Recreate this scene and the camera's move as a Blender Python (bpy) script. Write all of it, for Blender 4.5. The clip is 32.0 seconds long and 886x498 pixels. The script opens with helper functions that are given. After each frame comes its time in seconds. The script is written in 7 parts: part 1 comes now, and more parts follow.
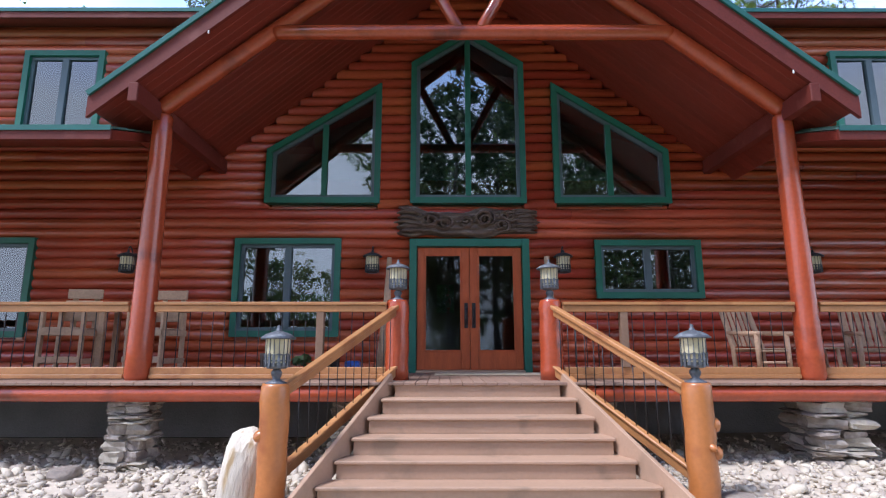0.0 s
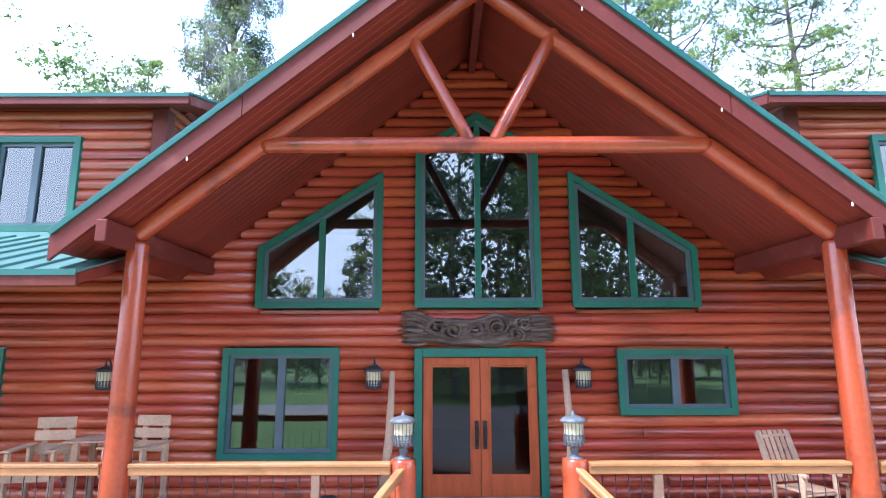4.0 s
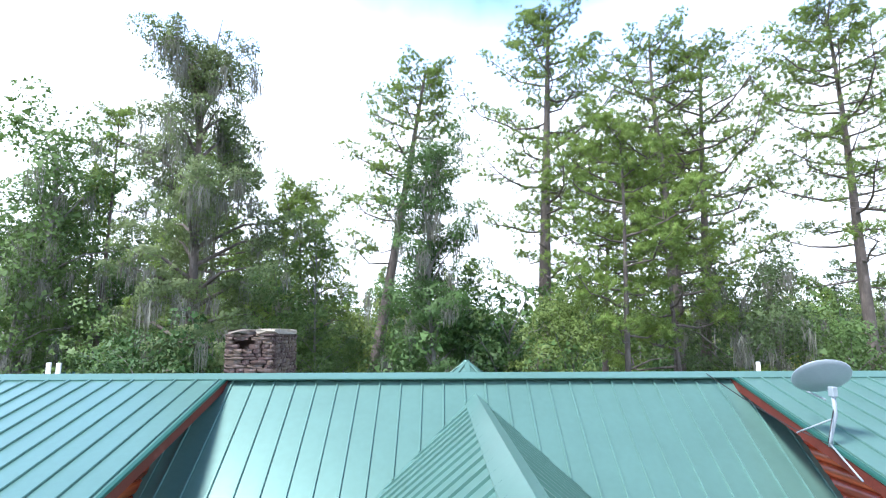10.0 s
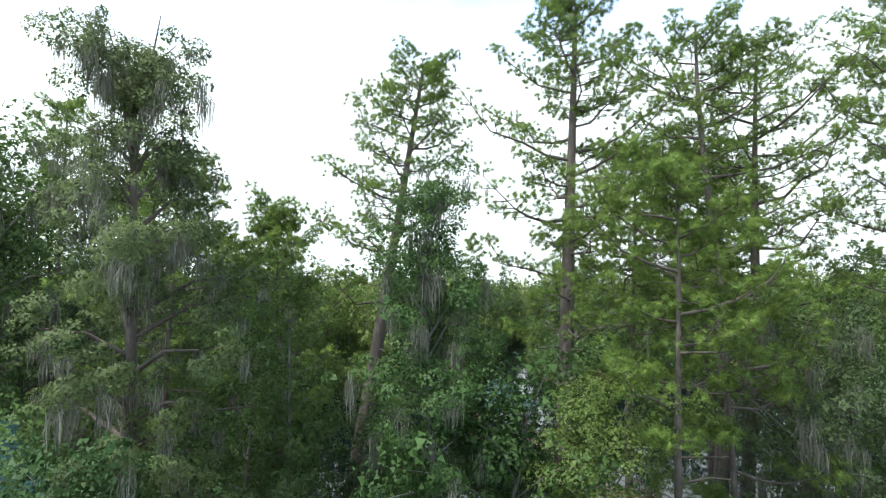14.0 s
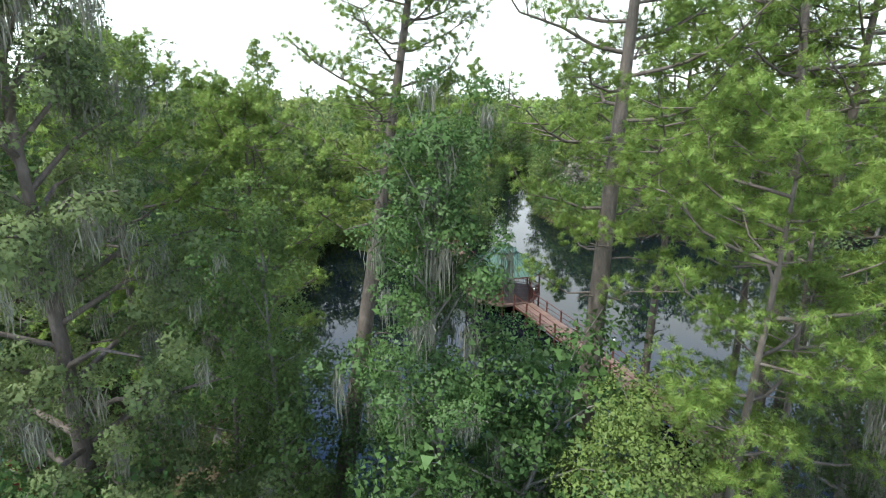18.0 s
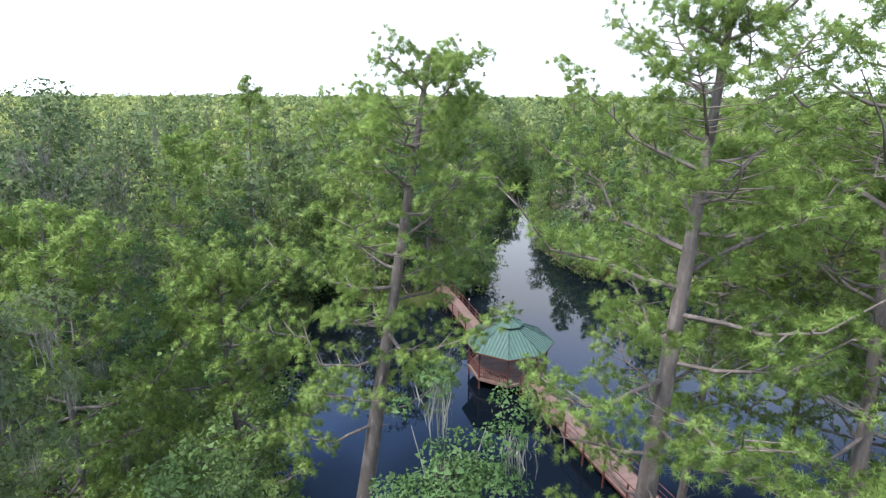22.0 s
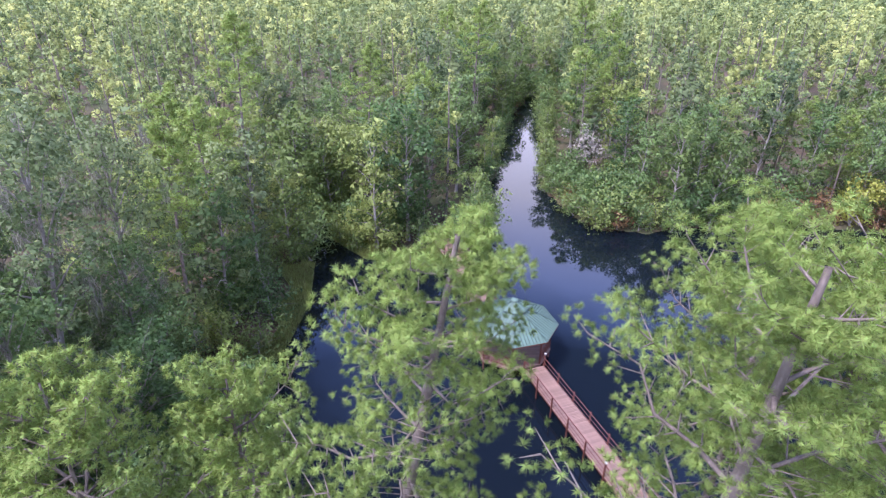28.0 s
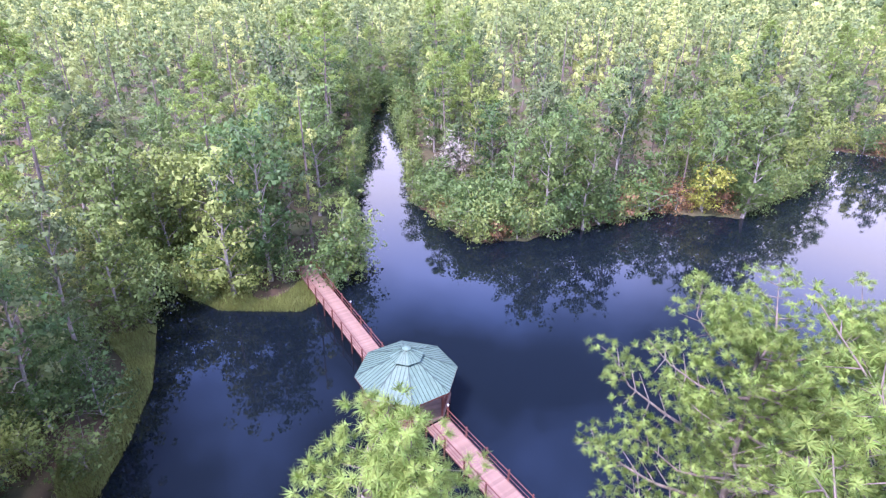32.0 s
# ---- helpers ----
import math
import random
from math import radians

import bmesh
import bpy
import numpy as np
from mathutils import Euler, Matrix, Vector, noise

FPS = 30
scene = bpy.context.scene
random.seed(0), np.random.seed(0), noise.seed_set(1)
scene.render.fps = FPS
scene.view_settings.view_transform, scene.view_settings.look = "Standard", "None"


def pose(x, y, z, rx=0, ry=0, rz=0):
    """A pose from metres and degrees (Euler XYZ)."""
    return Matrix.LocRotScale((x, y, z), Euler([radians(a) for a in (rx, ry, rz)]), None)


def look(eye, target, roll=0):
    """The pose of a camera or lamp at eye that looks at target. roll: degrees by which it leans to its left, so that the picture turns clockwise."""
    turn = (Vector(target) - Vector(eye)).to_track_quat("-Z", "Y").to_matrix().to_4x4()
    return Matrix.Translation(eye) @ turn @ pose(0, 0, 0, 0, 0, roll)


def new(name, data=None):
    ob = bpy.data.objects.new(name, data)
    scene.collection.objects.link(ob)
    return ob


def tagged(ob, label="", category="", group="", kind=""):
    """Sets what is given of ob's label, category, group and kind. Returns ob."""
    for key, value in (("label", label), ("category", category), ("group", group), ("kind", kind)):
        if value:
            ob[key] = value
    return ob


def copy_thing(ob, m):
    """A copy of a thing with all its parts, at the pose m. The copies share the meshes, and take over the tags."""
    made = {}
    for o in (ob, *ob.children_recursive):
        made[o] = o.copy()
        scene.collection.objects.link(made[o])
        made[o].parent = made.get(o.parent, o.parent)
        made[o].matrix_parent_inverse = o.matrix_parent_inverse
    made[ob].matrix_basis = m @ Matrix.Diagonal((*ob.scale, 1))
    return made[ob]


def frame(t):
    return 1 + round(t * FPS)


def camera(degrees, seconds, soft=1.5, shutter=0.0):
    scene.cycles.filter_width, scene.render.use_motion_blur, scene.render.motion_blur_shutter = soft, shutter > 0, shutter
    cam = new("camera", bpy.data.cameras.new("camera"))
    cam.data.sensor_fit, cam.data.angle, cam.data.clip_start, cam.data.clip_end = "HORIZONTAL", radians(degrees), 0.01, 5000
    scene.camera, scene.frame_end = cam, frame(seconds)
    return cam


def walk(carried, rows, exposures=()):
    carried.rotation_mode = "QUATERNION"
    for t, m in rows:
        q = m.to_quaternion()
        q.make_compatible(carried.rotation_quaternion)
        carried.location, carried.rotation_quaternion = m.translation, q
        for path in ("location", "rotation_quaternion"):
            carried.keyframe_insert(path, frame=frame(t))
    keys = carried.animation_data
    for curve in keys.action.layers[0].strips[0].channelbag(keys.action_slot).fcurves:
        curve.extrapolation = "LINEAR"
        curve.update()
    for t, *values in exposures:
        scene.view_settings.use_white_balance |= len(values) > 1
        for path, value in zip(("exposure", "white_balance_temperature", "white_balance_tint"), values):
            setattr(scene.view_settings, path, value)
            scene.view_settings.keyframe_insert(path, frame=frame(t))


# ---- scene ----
cam = camera(77.7, 32.0, soft=1.2)
PATH = [
    (0.0, 0.000, 0.000, 1.550, 10.38, 0.00, -0.09),
    (0.5, -0.046, 0.340, 1.697, 10.44, 0.02, -0.12),
    (1.0, -0.096, 0.562, 1.873, 10.36, 0.06, -0.11),
    (1.5, -0.122, 0.619, 2.073, 10.28, 0.08, -0.07),
    (2.0, -0.145, 0.617, 2.297, 10.21, 0.09, -0.05),
    (2.5, -0.136, 0.616, 2.551, 10.14, 0.08, 0.02),
    (4.5, -0.112, 0.488, 3.986, 9.91, 0.16, -0.07),
    (5.0, -0.091, 0.478, 4.481, 9.84, 0.14, -0.05),
    (5.5, -0.100, 0.504, 4.943, 9.86, 0.16, 0.00),
    (6.0, -0.103, 0.573, 5.491, 9.80, 0.15, -0.04),
    (6.5, -0.120, 0.728, 6.040, 9.56, 0.15, -0.07),
    (7.0, -0.125, 0.927, 6.563, 9.37, 0.17, -0.06),
    (7.5, -0.105, 1.154, 7.126, 9.19, 0.23, -0.08),
    (8.0, -0.114, 1.457, 7.707, 9.12, 0.25, -0.12),
    (8.5, -0.132, 1.870, 8.276, 9.16, 0.24, -0.10),
    (9.0, -0.162, 2.361, 8.867, 9.11, 0.28, -0.13),
    (9.5, -0.198, 2.951, 9.471, 9.03, 0.24, -0.13),
    (10.0, -0.222, 3.547, 10.082, 8.90, 0.21, -0.13),
    (10.5, -0.285, 4.114, 10.633, 8.89, 0.24, -0.17),
    (11.0, -0.309, 4.643, 11.202, 8.78, 0.23, -0.15),
    (11.5, -0.293, 5.204, 11.763, 8.77, 0.20, -0.16),
    (12.0, -0.258, 5.780, 12.362, 8.83, 0.14, -0.20),
    (12.5, -0.217, 6.331, 12.950, 8.83, 0.07, -0.17),
    (13.0, -0.216, 6.923, 13.532, 8.84, 0.02, -0.23),
    (13.5, -0.249, 7.483, 14.140, 7.36, -0.04, -0.29),
    (15.5, -0.500, 9.971, 16.398, -3.39, -0.02, -0.25),
    (16.0, -0.563, 10.505, 16.871, -5.95, -0.04, -0.29),
    (16.5, -0.660, 11.154, 17.363, -14.16, -0.04, -0.34),
    (17.0, -0.691, 11.886, 17.851, -14.58, -0.06, -0.35),
    (17.5, -0.688, 12.611, 18.412, -14.77, -0.05, -0.42),
    (18.0, -0.596, 13.352, 19.004, -14.94, -0.01, -0.39),
    (18.5, -0.529, 14.076, 19.629, -15.11, -0.02, -0.37),
    (19.0, -0.495, 14.766, 20.323, -15.22, 0.05, -0.32),
    (19.5, -0.527, 15.475, 21.052, -15.28, 0.06, -0.36),
    (20.0, -0.581, 16.171, 21.877, -15.36, 0.05, -0.34),
    (20.5, -0.590, 16.824, 22.729, -15.42, 0.06, -0.30),
    (21.0, -0.684, 17.447, 23.607, -15.53, 0.02, -0.39),
    (21.5, -0.793, 18.042, 24.518, -15.69, -0.12, -0.45),
    (22.0, -0.914, 18.579, 25.388, -15.78, -0.21, -0.58),
    (22.5, -0.970, 19.067, 26.274, -15.93, -0.24, -0.60),
    (23.0, -1.039, 19.512, 27.152, -16.07, -0.30, -0.61),
    (23.5, -1.118, 19.925, 28.006, -16.40, -0.38, -0.63),
    (24.0, -1.185, 20.267, 28.846, -18.13, -0.48, -0.62),
    (24.5, -1.214, 20.544, 29.711, -21.63, -0.50, -0.63),
    (26.5, -1.375, 21.149, 32.055, -27.03, -0.60, -0.73),
    (27.0, -1.501, 21.486, 32.482, -27.04, -0.65, -0.78),
    (27.5, -1.643, 22.053, 32.637, -27.04, -0.68, -0.86),
    (28.0, -1.814, 22.870, 32.703, -27.02, -0.68, -0.85),
    (28.5, -1.939, 23.858, 32.787, -27.04, -0.73, -0.99),
    (29.0, -1.965, 24.988, 32.804, -27.01, -0.78, -3.82),
    (29.5, -1.945, 26.167, 32.819, -26.99, -0.81, -7.96),
    (30.0, -1.913, 27.226, 32.800, -26.97, -0.83, -11.86),
    (30.5, -1.850, 28.170, 32.737, -26.95, -0.86, -14.10),
    (31.0, -1.779, 29.061, 32.709, -26.94, -0.88, -14.97),
    (31.5, -1.721, 29.927, 32.695, -26.92, -0.88, -15.64),
    (32.0, -1.671, 30.767, 32.680, -26.92, -0.90, -16.00),
]
EXPOSURES = [(0, 0.28, 5450, 18), (1, 0.70, 5350, 18), (2, 1.06, 5300, 17), (5, 1.50, 5150, 17), (8, 1.36, 5450, 16), (9, 1.1, 5600, 13), (9.5, 0.95, 5700, 12), (10, 0.75, 5750, 11), (11, 0.35, 5900, 8), (13, 0.05, 6100, 3),
             (16, 0.0, 6200, 1), (18, 0.45, 6200, 2), (20, 0.75, 6000, 6), (22, 0.6, 5900, 12), (24, 0.36, 5750, 18), (27, 0.82, 5650, 32), (28, 1.02, 5650, 35), (30, 1.42, 5600, 41), (32, 1.6, 5600, 44)]
walk(cam, [(t, pose(x, y, z, 90 + pitch, roll, yaw)) for t, x, y, z, pitch, roll, yaw in PATH], EXPOSURES)

# ---- world, sun ----
SUN_AZ, SUN_EL = radians(236), radians(60)      # azimuth clockwise from +y
world = bpy.data.worlds.new("sky")
scene.world = world
world.use_nodes = True
wn, wl = world.node_tree.nodes, world.node_tree.links
wn.clear()
sky = wn.new("ShaderNodeTexSky")
sky.sky_type, sky.sun_disc = "NISHITA", False
sky.sun_elevation, sky.sun_rotation = SUN_EL, SUN_AZ
sky.air_density, sky.dust_density = 1.0, 1.0
coord = wn.new("ShaderNodeTexCoord")
clouds = wn.new("ShaderNodeTexNoise")
clouds.inputs["Scale"].default_value, clouds.inputs["Detail"].default_value = 2.2, 6
split = wn.new("ShaderNodeSeparateXYZ")
ramp = wn.new("ShaderNodeMapRange")             # clouds close up towards the horizon
ramp.inputs[1].default_value, ramp.inputs[2].default_value = 0.34, 0.62
ramp.inputs[3].default_value, ramp.inputs[4].default_value = 0.55, -0.14
add = wn.new("ShaderNodeMath")
add.operation = "ADD"
cover = wn.new("ShaderNodeMapRange")
cover.inputs[1].default_value, cover.inputs[2].default_value = 0.42, 0.72
mixc = wn.new("ShaderNodeMix")
mixc.data_type = "RGBA"
mixc.inputs[7].default_value = (15.5, 16.0, 16.6, 1)
high = wn.new("ShaderNodeMapRange")             # thinner, bluer cloud higher up
high.inputs[1].default_value, high.inputs[2].default_value = 0.36, 0.56
veil = wn.new("ShaderNodeMix")
veil.data_type = "RGBA"
veil.inputs[6].default_value, veil.inputs[7].default_value = (15.5, 16.0, 16.6, 1), (7.2, 12.0, 24.5, 1)
bg = wn.new("ShaderNodeBackground")
bg.inputs["Strength"].default_value = 0.10
wo = wn.new("ShaderNodeOutputWorld")
wl.new(coord.outputs["Generated"], clouds.inputs["Vector"])
wl.new(coord.outputs["Generated"], split.inputs[0])
wl.new(split.outputs["Z"], ramp.inputs[0])
wl.new(clouds.outputs["Fac"], add.inputs[0])
wl.new(ramp.outputs[0], add.inputs[1])
wl.new(add.outputs[0], cover.inputs[0])
wl.new(cover.outputs[0], mixc.inputs[0])
wl.new(sky.outputs[0], mixc.inputs[6])
wl.new(split.outputs["Z"], high.inputs[0])
wl.new(high.outputs[0], veil.inputs[0])
wl.new(veil.outputs[2], mixc.inputs[7])
wl.new(mixc.outputs[2], bg.inputs["Color"])
wl.new(bg.outputs[0], wo.inputs["Surface"])

sun_data = bpy.data.lights.new("sun", "SUN")
sun_data.energy, sun_data.angle, sun_data.color = 4.3, radians(13), (1.0, 0.95, 0.86)
sun = new("sun", sun_data)
SUN_DIR = Vector((math.sin(SUN_AZ) * math.cos(SUN_EL), math.cos(SUN_AZ) * math.cos(SUN_EL), math.sin(SUN_EL)))
sun.matrix_world = look(SUN_DIR * 200, (0, 0, 0))

# ---- materials ----
def material(name, base, rough=0.6, vary=0.25, scale=4.0, stretch=(1, 1, 1), fine=40.0, bump=0.15, metal=0.0,
             spot=None, spot_amount=0.0, per_piece=0.0, hue=0.0, coat=0.0, translucent=0.0, island=False, spec=0.5, tone=None):
    """A node material: two scales of variation, spots of another colour, relief, a tone per piece."""
    m = bpy.data.materials.new(name)
    m.use_nodes = True
    n, l = m.node_tree.nodes, m.node_tree.links
    p = n["Principled BSDF"]
    p.inputs["Roughness"].default_value, p.inputs["Metallic"].default_value = rough, metal
    p.inputs["Coat Weight"].default_value = coat
    p.inputs["Coat Roughness"].default_value = 0.25
    p.inputs["Specular IOR Level"].default_value = spec
    tc = n.new("ShaderNodeTexCoord")
    mp = n.new("ShaderNodeMapping")
    mp.inputs["Scale"].default_value = stretch
    l.new(tc.outputs["Object"], mp.inputs["Vector"])
    big, small = n.new("ShaderNodeTexNoise"), n.new("ShaderNodeTexNoise")
    big.inputs["Scale"].default_value, big.inputs["Detail"].default_value = scale, 5
    small.inputs["Scale"].default_value, small.inputs["Detail"].default_value = fine, 3
    for t in (big, small):
        l.new(mp.outputs[0], t.inputs["Vector"])
    hsv = n.new("ShaderNodeHueSaturation")
    hsv.inputs["Color"].default_value = (*base, 1)
    value = n.new("ShaderNodeMath")
    value.operation = "MULTIPLY_ADD"
    value.inputs[1].default_value, value.inputs[2].default_value = 2.4 * vary, 1 - 1.2 * vary
    l.new(big.outputs["Fac"], value.inputs[0])
    v2 = n.new("ShaderNodeMath")
    v2.operation = "MULTIPLY_ADD"
    v2.inputs[1].default_value = 1.6 * vary
    l.new(small.outputs["Fac"], v2.inputs[0])
    sub = n.new("ShaderNodeMath")
    sub.operation = "SUBTRACT"
    sub.inputs[1].default_value = 0.8 * vary
    l.new(value.outputs[0], sub.inputs[0])
    l.new(sub.outputs[0], v2.inputs[2])
    last = v2
    if per_piece:
        if island:
            src = n.new("ShaderNodeNewGeometry").outputs["Random Per Island"]
        else:
            src = n.new("ShaderNodeObjectInfo").outputs["Random"]
        v3 = n.new("ShaderNodeMath")
        v3.operation = "MULTIPLY_ADD"
        v3.inputs[1].default_value, v3.inputs[2].default_value = 2 * per_piece, 1 - per_piece
        l.new(src, v3.inputs[0])
        v4 = n.new("ShaderNodeMath")
        v4.operation = "MULTIPLY"
        l.new(v2.outputs[0], v4.inputs[0])
        l.new(v3.outputs[0], v4.inputs[1])
        last = v4
        if hue:
            h = n.new("ShaderNodeMath")
            h.operation = "MULTIPLY_ADD"
            h.inputs[1].default_value, h.inputs[2].default_value = 2 * hue, 0.5 - hue
            l.new(src, h.inputs[0])
            l.new(h.outputs[0], hsv.inputs["Hue"])
    if tone:                                    # each tree its own tone
        if tone == "tree":
            src = n.new("ShaderNodeObjectInfo").outputs["Random"]
        else:
            at = n.new("ShaderNodeAttribute")
            at.attribute_name = "tone"
            src = at.outputs["Fac"]
        v5, v6 = n.new("ShaderNodeMath"), n.new("ShaderNodeMath")
        v5.operation, v6.operation = "MULTIPLY_ADD", "MULTIPLY"
        v5.inputs[1].default_value, v5.inputs[2].default_value = 0.75, 0.66
        h = n.new("ShaderNodeMath")
        h.operation = "MULTIPLY_ADD"
        h.inputs[1].default_value, h.inputs[2].default_value = -0.045, 0.522
        l.new(src, h.inputs[0])
        l.new(h.outputs[0], hsv.inputs["Hue"])
        l.new(src, v5.inputs[0])
        l.new(v5.outputs[0], v6.inputs[0])
        l.new(last.outputs[0], v6.inputs[1])
        last = v6
    l.new(last.outputs[0], hsv.inputs["Value"])
    colour = hsv.outputs[0]
    if spot:
        r = n.new("ShaderNodeMapRange")
        r.inputs[1].default_value, r.inputs[2].default_value = 0.62 - spot_amount, 0.72 - 0.5 * spot_amount
        sp = n.new("ShaderNodeTexNoise")
        sp.inputs["Scale"].default_value, sp.inputs["Detail"].default_value = scale * 1.7, 6
        l.new(mp.outputs[0], sp.inputs["Vector"])
        l.new(sp.outputs["Fac"], r.inputs[0])
        mx = n.new("ShaderNodeMix")
        mx.data_type = "RGBA"
        mx.inputs[7].default_value = (*spot, 1)
        l.new(r.outputs[0], mx.inputs[0])
        l.new(colour, mx.inputs[6])
        colour = mx.outputs[2]
    l.new(colour, p.inputs["Base Color"])
    if bump:
        b = n.new("ShaderNodeBump")
        b.inputs["Strength"].default_value, b.inputs["Distance"].default_value = bump, 0.02
        l.new(small.outputs["Fac"], b.inputs["Height"])
        l.new(b.outputs[0], p.inputs["Normal"])
    if translucent:
        tr = n.new("ShaderNodeBsdfTranslucent")
        ms = n.new("ShaderNodeMixShader")
        ms.inputs[0].default_value = translucent
        l.new(colour, tr.inputs["Color"])
        l.new(p.outputs[0], ms.inputs[1])
        l.new(tr.outputs[0], ms.inputs[2])
        l.new(ms.outputs[0], n["Material Output"].inputs["Surface"])
    return m


LOG = material("stained_log", (0.46, 0.082, 0.034), 0.27, 0.30, 1.2, (0.5, 3, 5), 30, 0.12, spot=(0.30, 0.052, 0.022), spot_amount=0.10, per_piece=0.16, hue=0.008, coat=0.35)
BEAM = material("varnished_beam_log", (0.37, 0.064, 0.020), 0.22, 0.25, 1.0, (1, 1, 1), 22, 0.10, spot=(0.18, 0.034, 0.014), spot_amount=0.03, coat=0.35)
FASCIA = material("painted_fascia", (0.135, 0.024, 0.015), 0.6, 0.3, 1.5, (1, 1, 1), 30, 0.1, spot=(0.19, 0.05, 0.035), spot_amount=0.02, spec=0.3)
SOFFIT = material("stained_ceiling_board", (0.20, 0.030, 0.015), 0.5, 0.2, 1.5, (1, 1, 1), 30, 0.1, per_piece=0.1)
HONEY = material("honey_rail_wood", (0.40, 0.185, 0.065), 0.45, 0.25, 1.5, (1, 1, 1), 28, 0.1, spot=(0.28, 0.11, 0.04), spot_amount=0.06, per_piece=0.08)
# rail wood darkened, the shade on the posts being part of the base colour
RAILPOST = material("shaded_rail_post_wood", (0.21, 0.125, 0.075), 0.6, 0.25, 2, (1, 1, 1), 28, 0.1)
AMBER = material("amber_stained_log", (0.43, 0.155, 0.040), 0.35, 0.22, 1.2, (1, 1, 1), 24, 0.08, spot=(0.30, 0.09, 0.025), spot_amount=0.04, coat=0.2)
ROOF = material("green_metal_roof", (0.132, 0.250, 0.216), 0.32, 0.10, 0.8, (1, 1, 1), 9, 0.03, metal=0.25, per_piece=0.05)
ROOF_OLD = material("weathered_copper_green_roof", (0.088, 0.150, 0.120), 0.6, 0.22, 1.4, (1, 1, 1), 12, 0.06, metal=0.05, spot=(0.11, 0.175, 0.140), spot_amount=0.06, per_piece=0.06, spec=0.3)
# roof green darkened: the shadow line along each seam is put into its colour
SEAM_SHADE = material("shadow_dark_roof_seam", (0.030, 0.062, 0.052), 0.6, 0.2, 3, (1, 1, 1), 20, 0.05)
GREEN = material("green_window_trim", (0.018, 0.130, 0.080), 0.5, 0.18, 3, (1, 1, 1), 40, 0.08)
SASH = material("grey_window_sash", (0.085, 0.115, 0.125), 0.45, 0.1, 3, (1, 1, 1), 40, 0.03)
DOORWOOD = material("door_wood", (0.40, 0.082, 0.020), 0.45, 0.3, 1.6, (6, 6, 0.7), 14, 0.06, coat=0.08, spec=0.35)
DECK = material("deck_board", (0.26, 0.165, 0.115), 0.65, 0.22, 2.0, (1, 1, 1), 30, 0.12, per_piece=0.12)
TREAD = material("tan_step_board", (0.40, 0.255, 0.165), 0.6, 0.12, 1.6, (1, 1, 1), 30, 0.08, spot=(0.30, 0.20, 0.13), spot_amount=0.04)
IRON = material("dark_iron", (0.035, 0.03, 0.03), 0.5, 0.3, 8, (1, 1, 1), 60, 0.1, metal=0.6)
STONE = material("stacked_stone", (0.30, 0.255, 0.205), 0.85, 0.35, 3, (1, 1, 1), 24, 0.4, spot=(0.42, 0.37, 0.31), spot_amount=0.08, per_piece=0.35, hue=0.02)
CHIMSTONE = material("brown_chimney_stone", (0.105, 0.066, 0.054), 0.85, 0.35, 3, (1, 1, 1), 24, 0.4, spot=(0.19, 0.15, 0.14), spot_amount=0.08, per_piece=0.45, hue=0.03)
GRAVEL = material("white_river_gravel", (0.50, 0.43, 0.34), 0.85, 0.3, 6, (1, 1, 1), 50, 0.2, per_piece=0.28, hue=0.012, island=True)
BARK = material("pine_bark", (0.14, 0.115, 0.10), 0.9, 0.45, 3, (1, 1, 0.35), 16, 0.8, spot=(0.23, 0.19, 0.17), spot_amount=0.1)
BARK_GREY = material("grey_bark", (0.20, 0.185, 0.165), 0.9, 0.4, 3, (1, 1, 0.35), 18, 0.6, spot=(0.30, 0.29, 0.27), spot_amount=0.1)
NEEDLE = material("pine_needles", (0.24, 0.338, 0.080), 0.6, 0.3, 0.5, (1, 1, 1), 3.0, 0, per_piece=0.25, hue=0.02, island=True, translucent=0.35, spec=0.3)
LEAF = material("broad_leaves", (0.112, 0.19, 0.058), 0.55, 0.35, 0.5, (1, 1, 1), 2.5, 0, per_piece=0.16, hue=0.015, island=True, translucent=0.35, spec=0.35, tone="tree")
LEAF_GREY = material("oak_leaves", (0.112, 0.162, 0.066), 0.6, 0.35, 0.5, (1, 1, 1), 2.5, 0, per_piece=0.16, hue=0.02, island=True, translucent=0.35, spec=0.3, tone="tree")
LEAF_LIGHT = material("light_leaves", (0.17, 0.235, 0.065), 0.55, 0.3, 0.5, (1, 1, 1), 2.5, 0, per_piece=0.15, hue=0.02, island=True, translucent=0.38, spec=0.3, tone="tree")
LEAF_RUST = material("rust_leaves", (0.20, 0.11, 0.05), 0.6, 0.35, 0.5, (1, 1, 1), 2.5, 0, per_piece=0.4, hue=0.03, island=True, translucent=0.3)
LEAF_ASH = material("ash_grey_leaves", (0.25, 0.235, 0.20), 0.8, 0.3, 0.5, (1, 1, 1), 2.5, 0, per_piece=0.35, hue=0.03, island=True, translucent=0.25)
LEAF_YELLOW = material("yellow_green_leaves", (0.32, 0.34, 0.06), 0.6, 0.3, 0.5, (1, 1, 1), 2.5, 0, per_piece=0.35, hue=0.02, island=True, translucent=0.4)
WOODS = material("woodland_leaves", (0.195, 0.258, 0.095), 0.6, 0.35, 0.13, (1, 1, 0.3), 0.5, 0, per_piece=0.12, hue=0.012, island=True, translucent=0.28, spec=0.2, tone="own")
MOSS = material("hanging_moss", (0.25, 0.245, 0.20), 0.9, 0.3, 1.5, (1, 1, 1), 8, 0, per_piece=0.3, island=True, translucent=0.25)
GRASS = material("marsh_grass", (0.215, 0.25, 0.070), 0.7, 0.35, 0.5, (1, 1, 1), 4, 0, per_piece=0.4, hue=0.02, island=True, translucent=0.3)
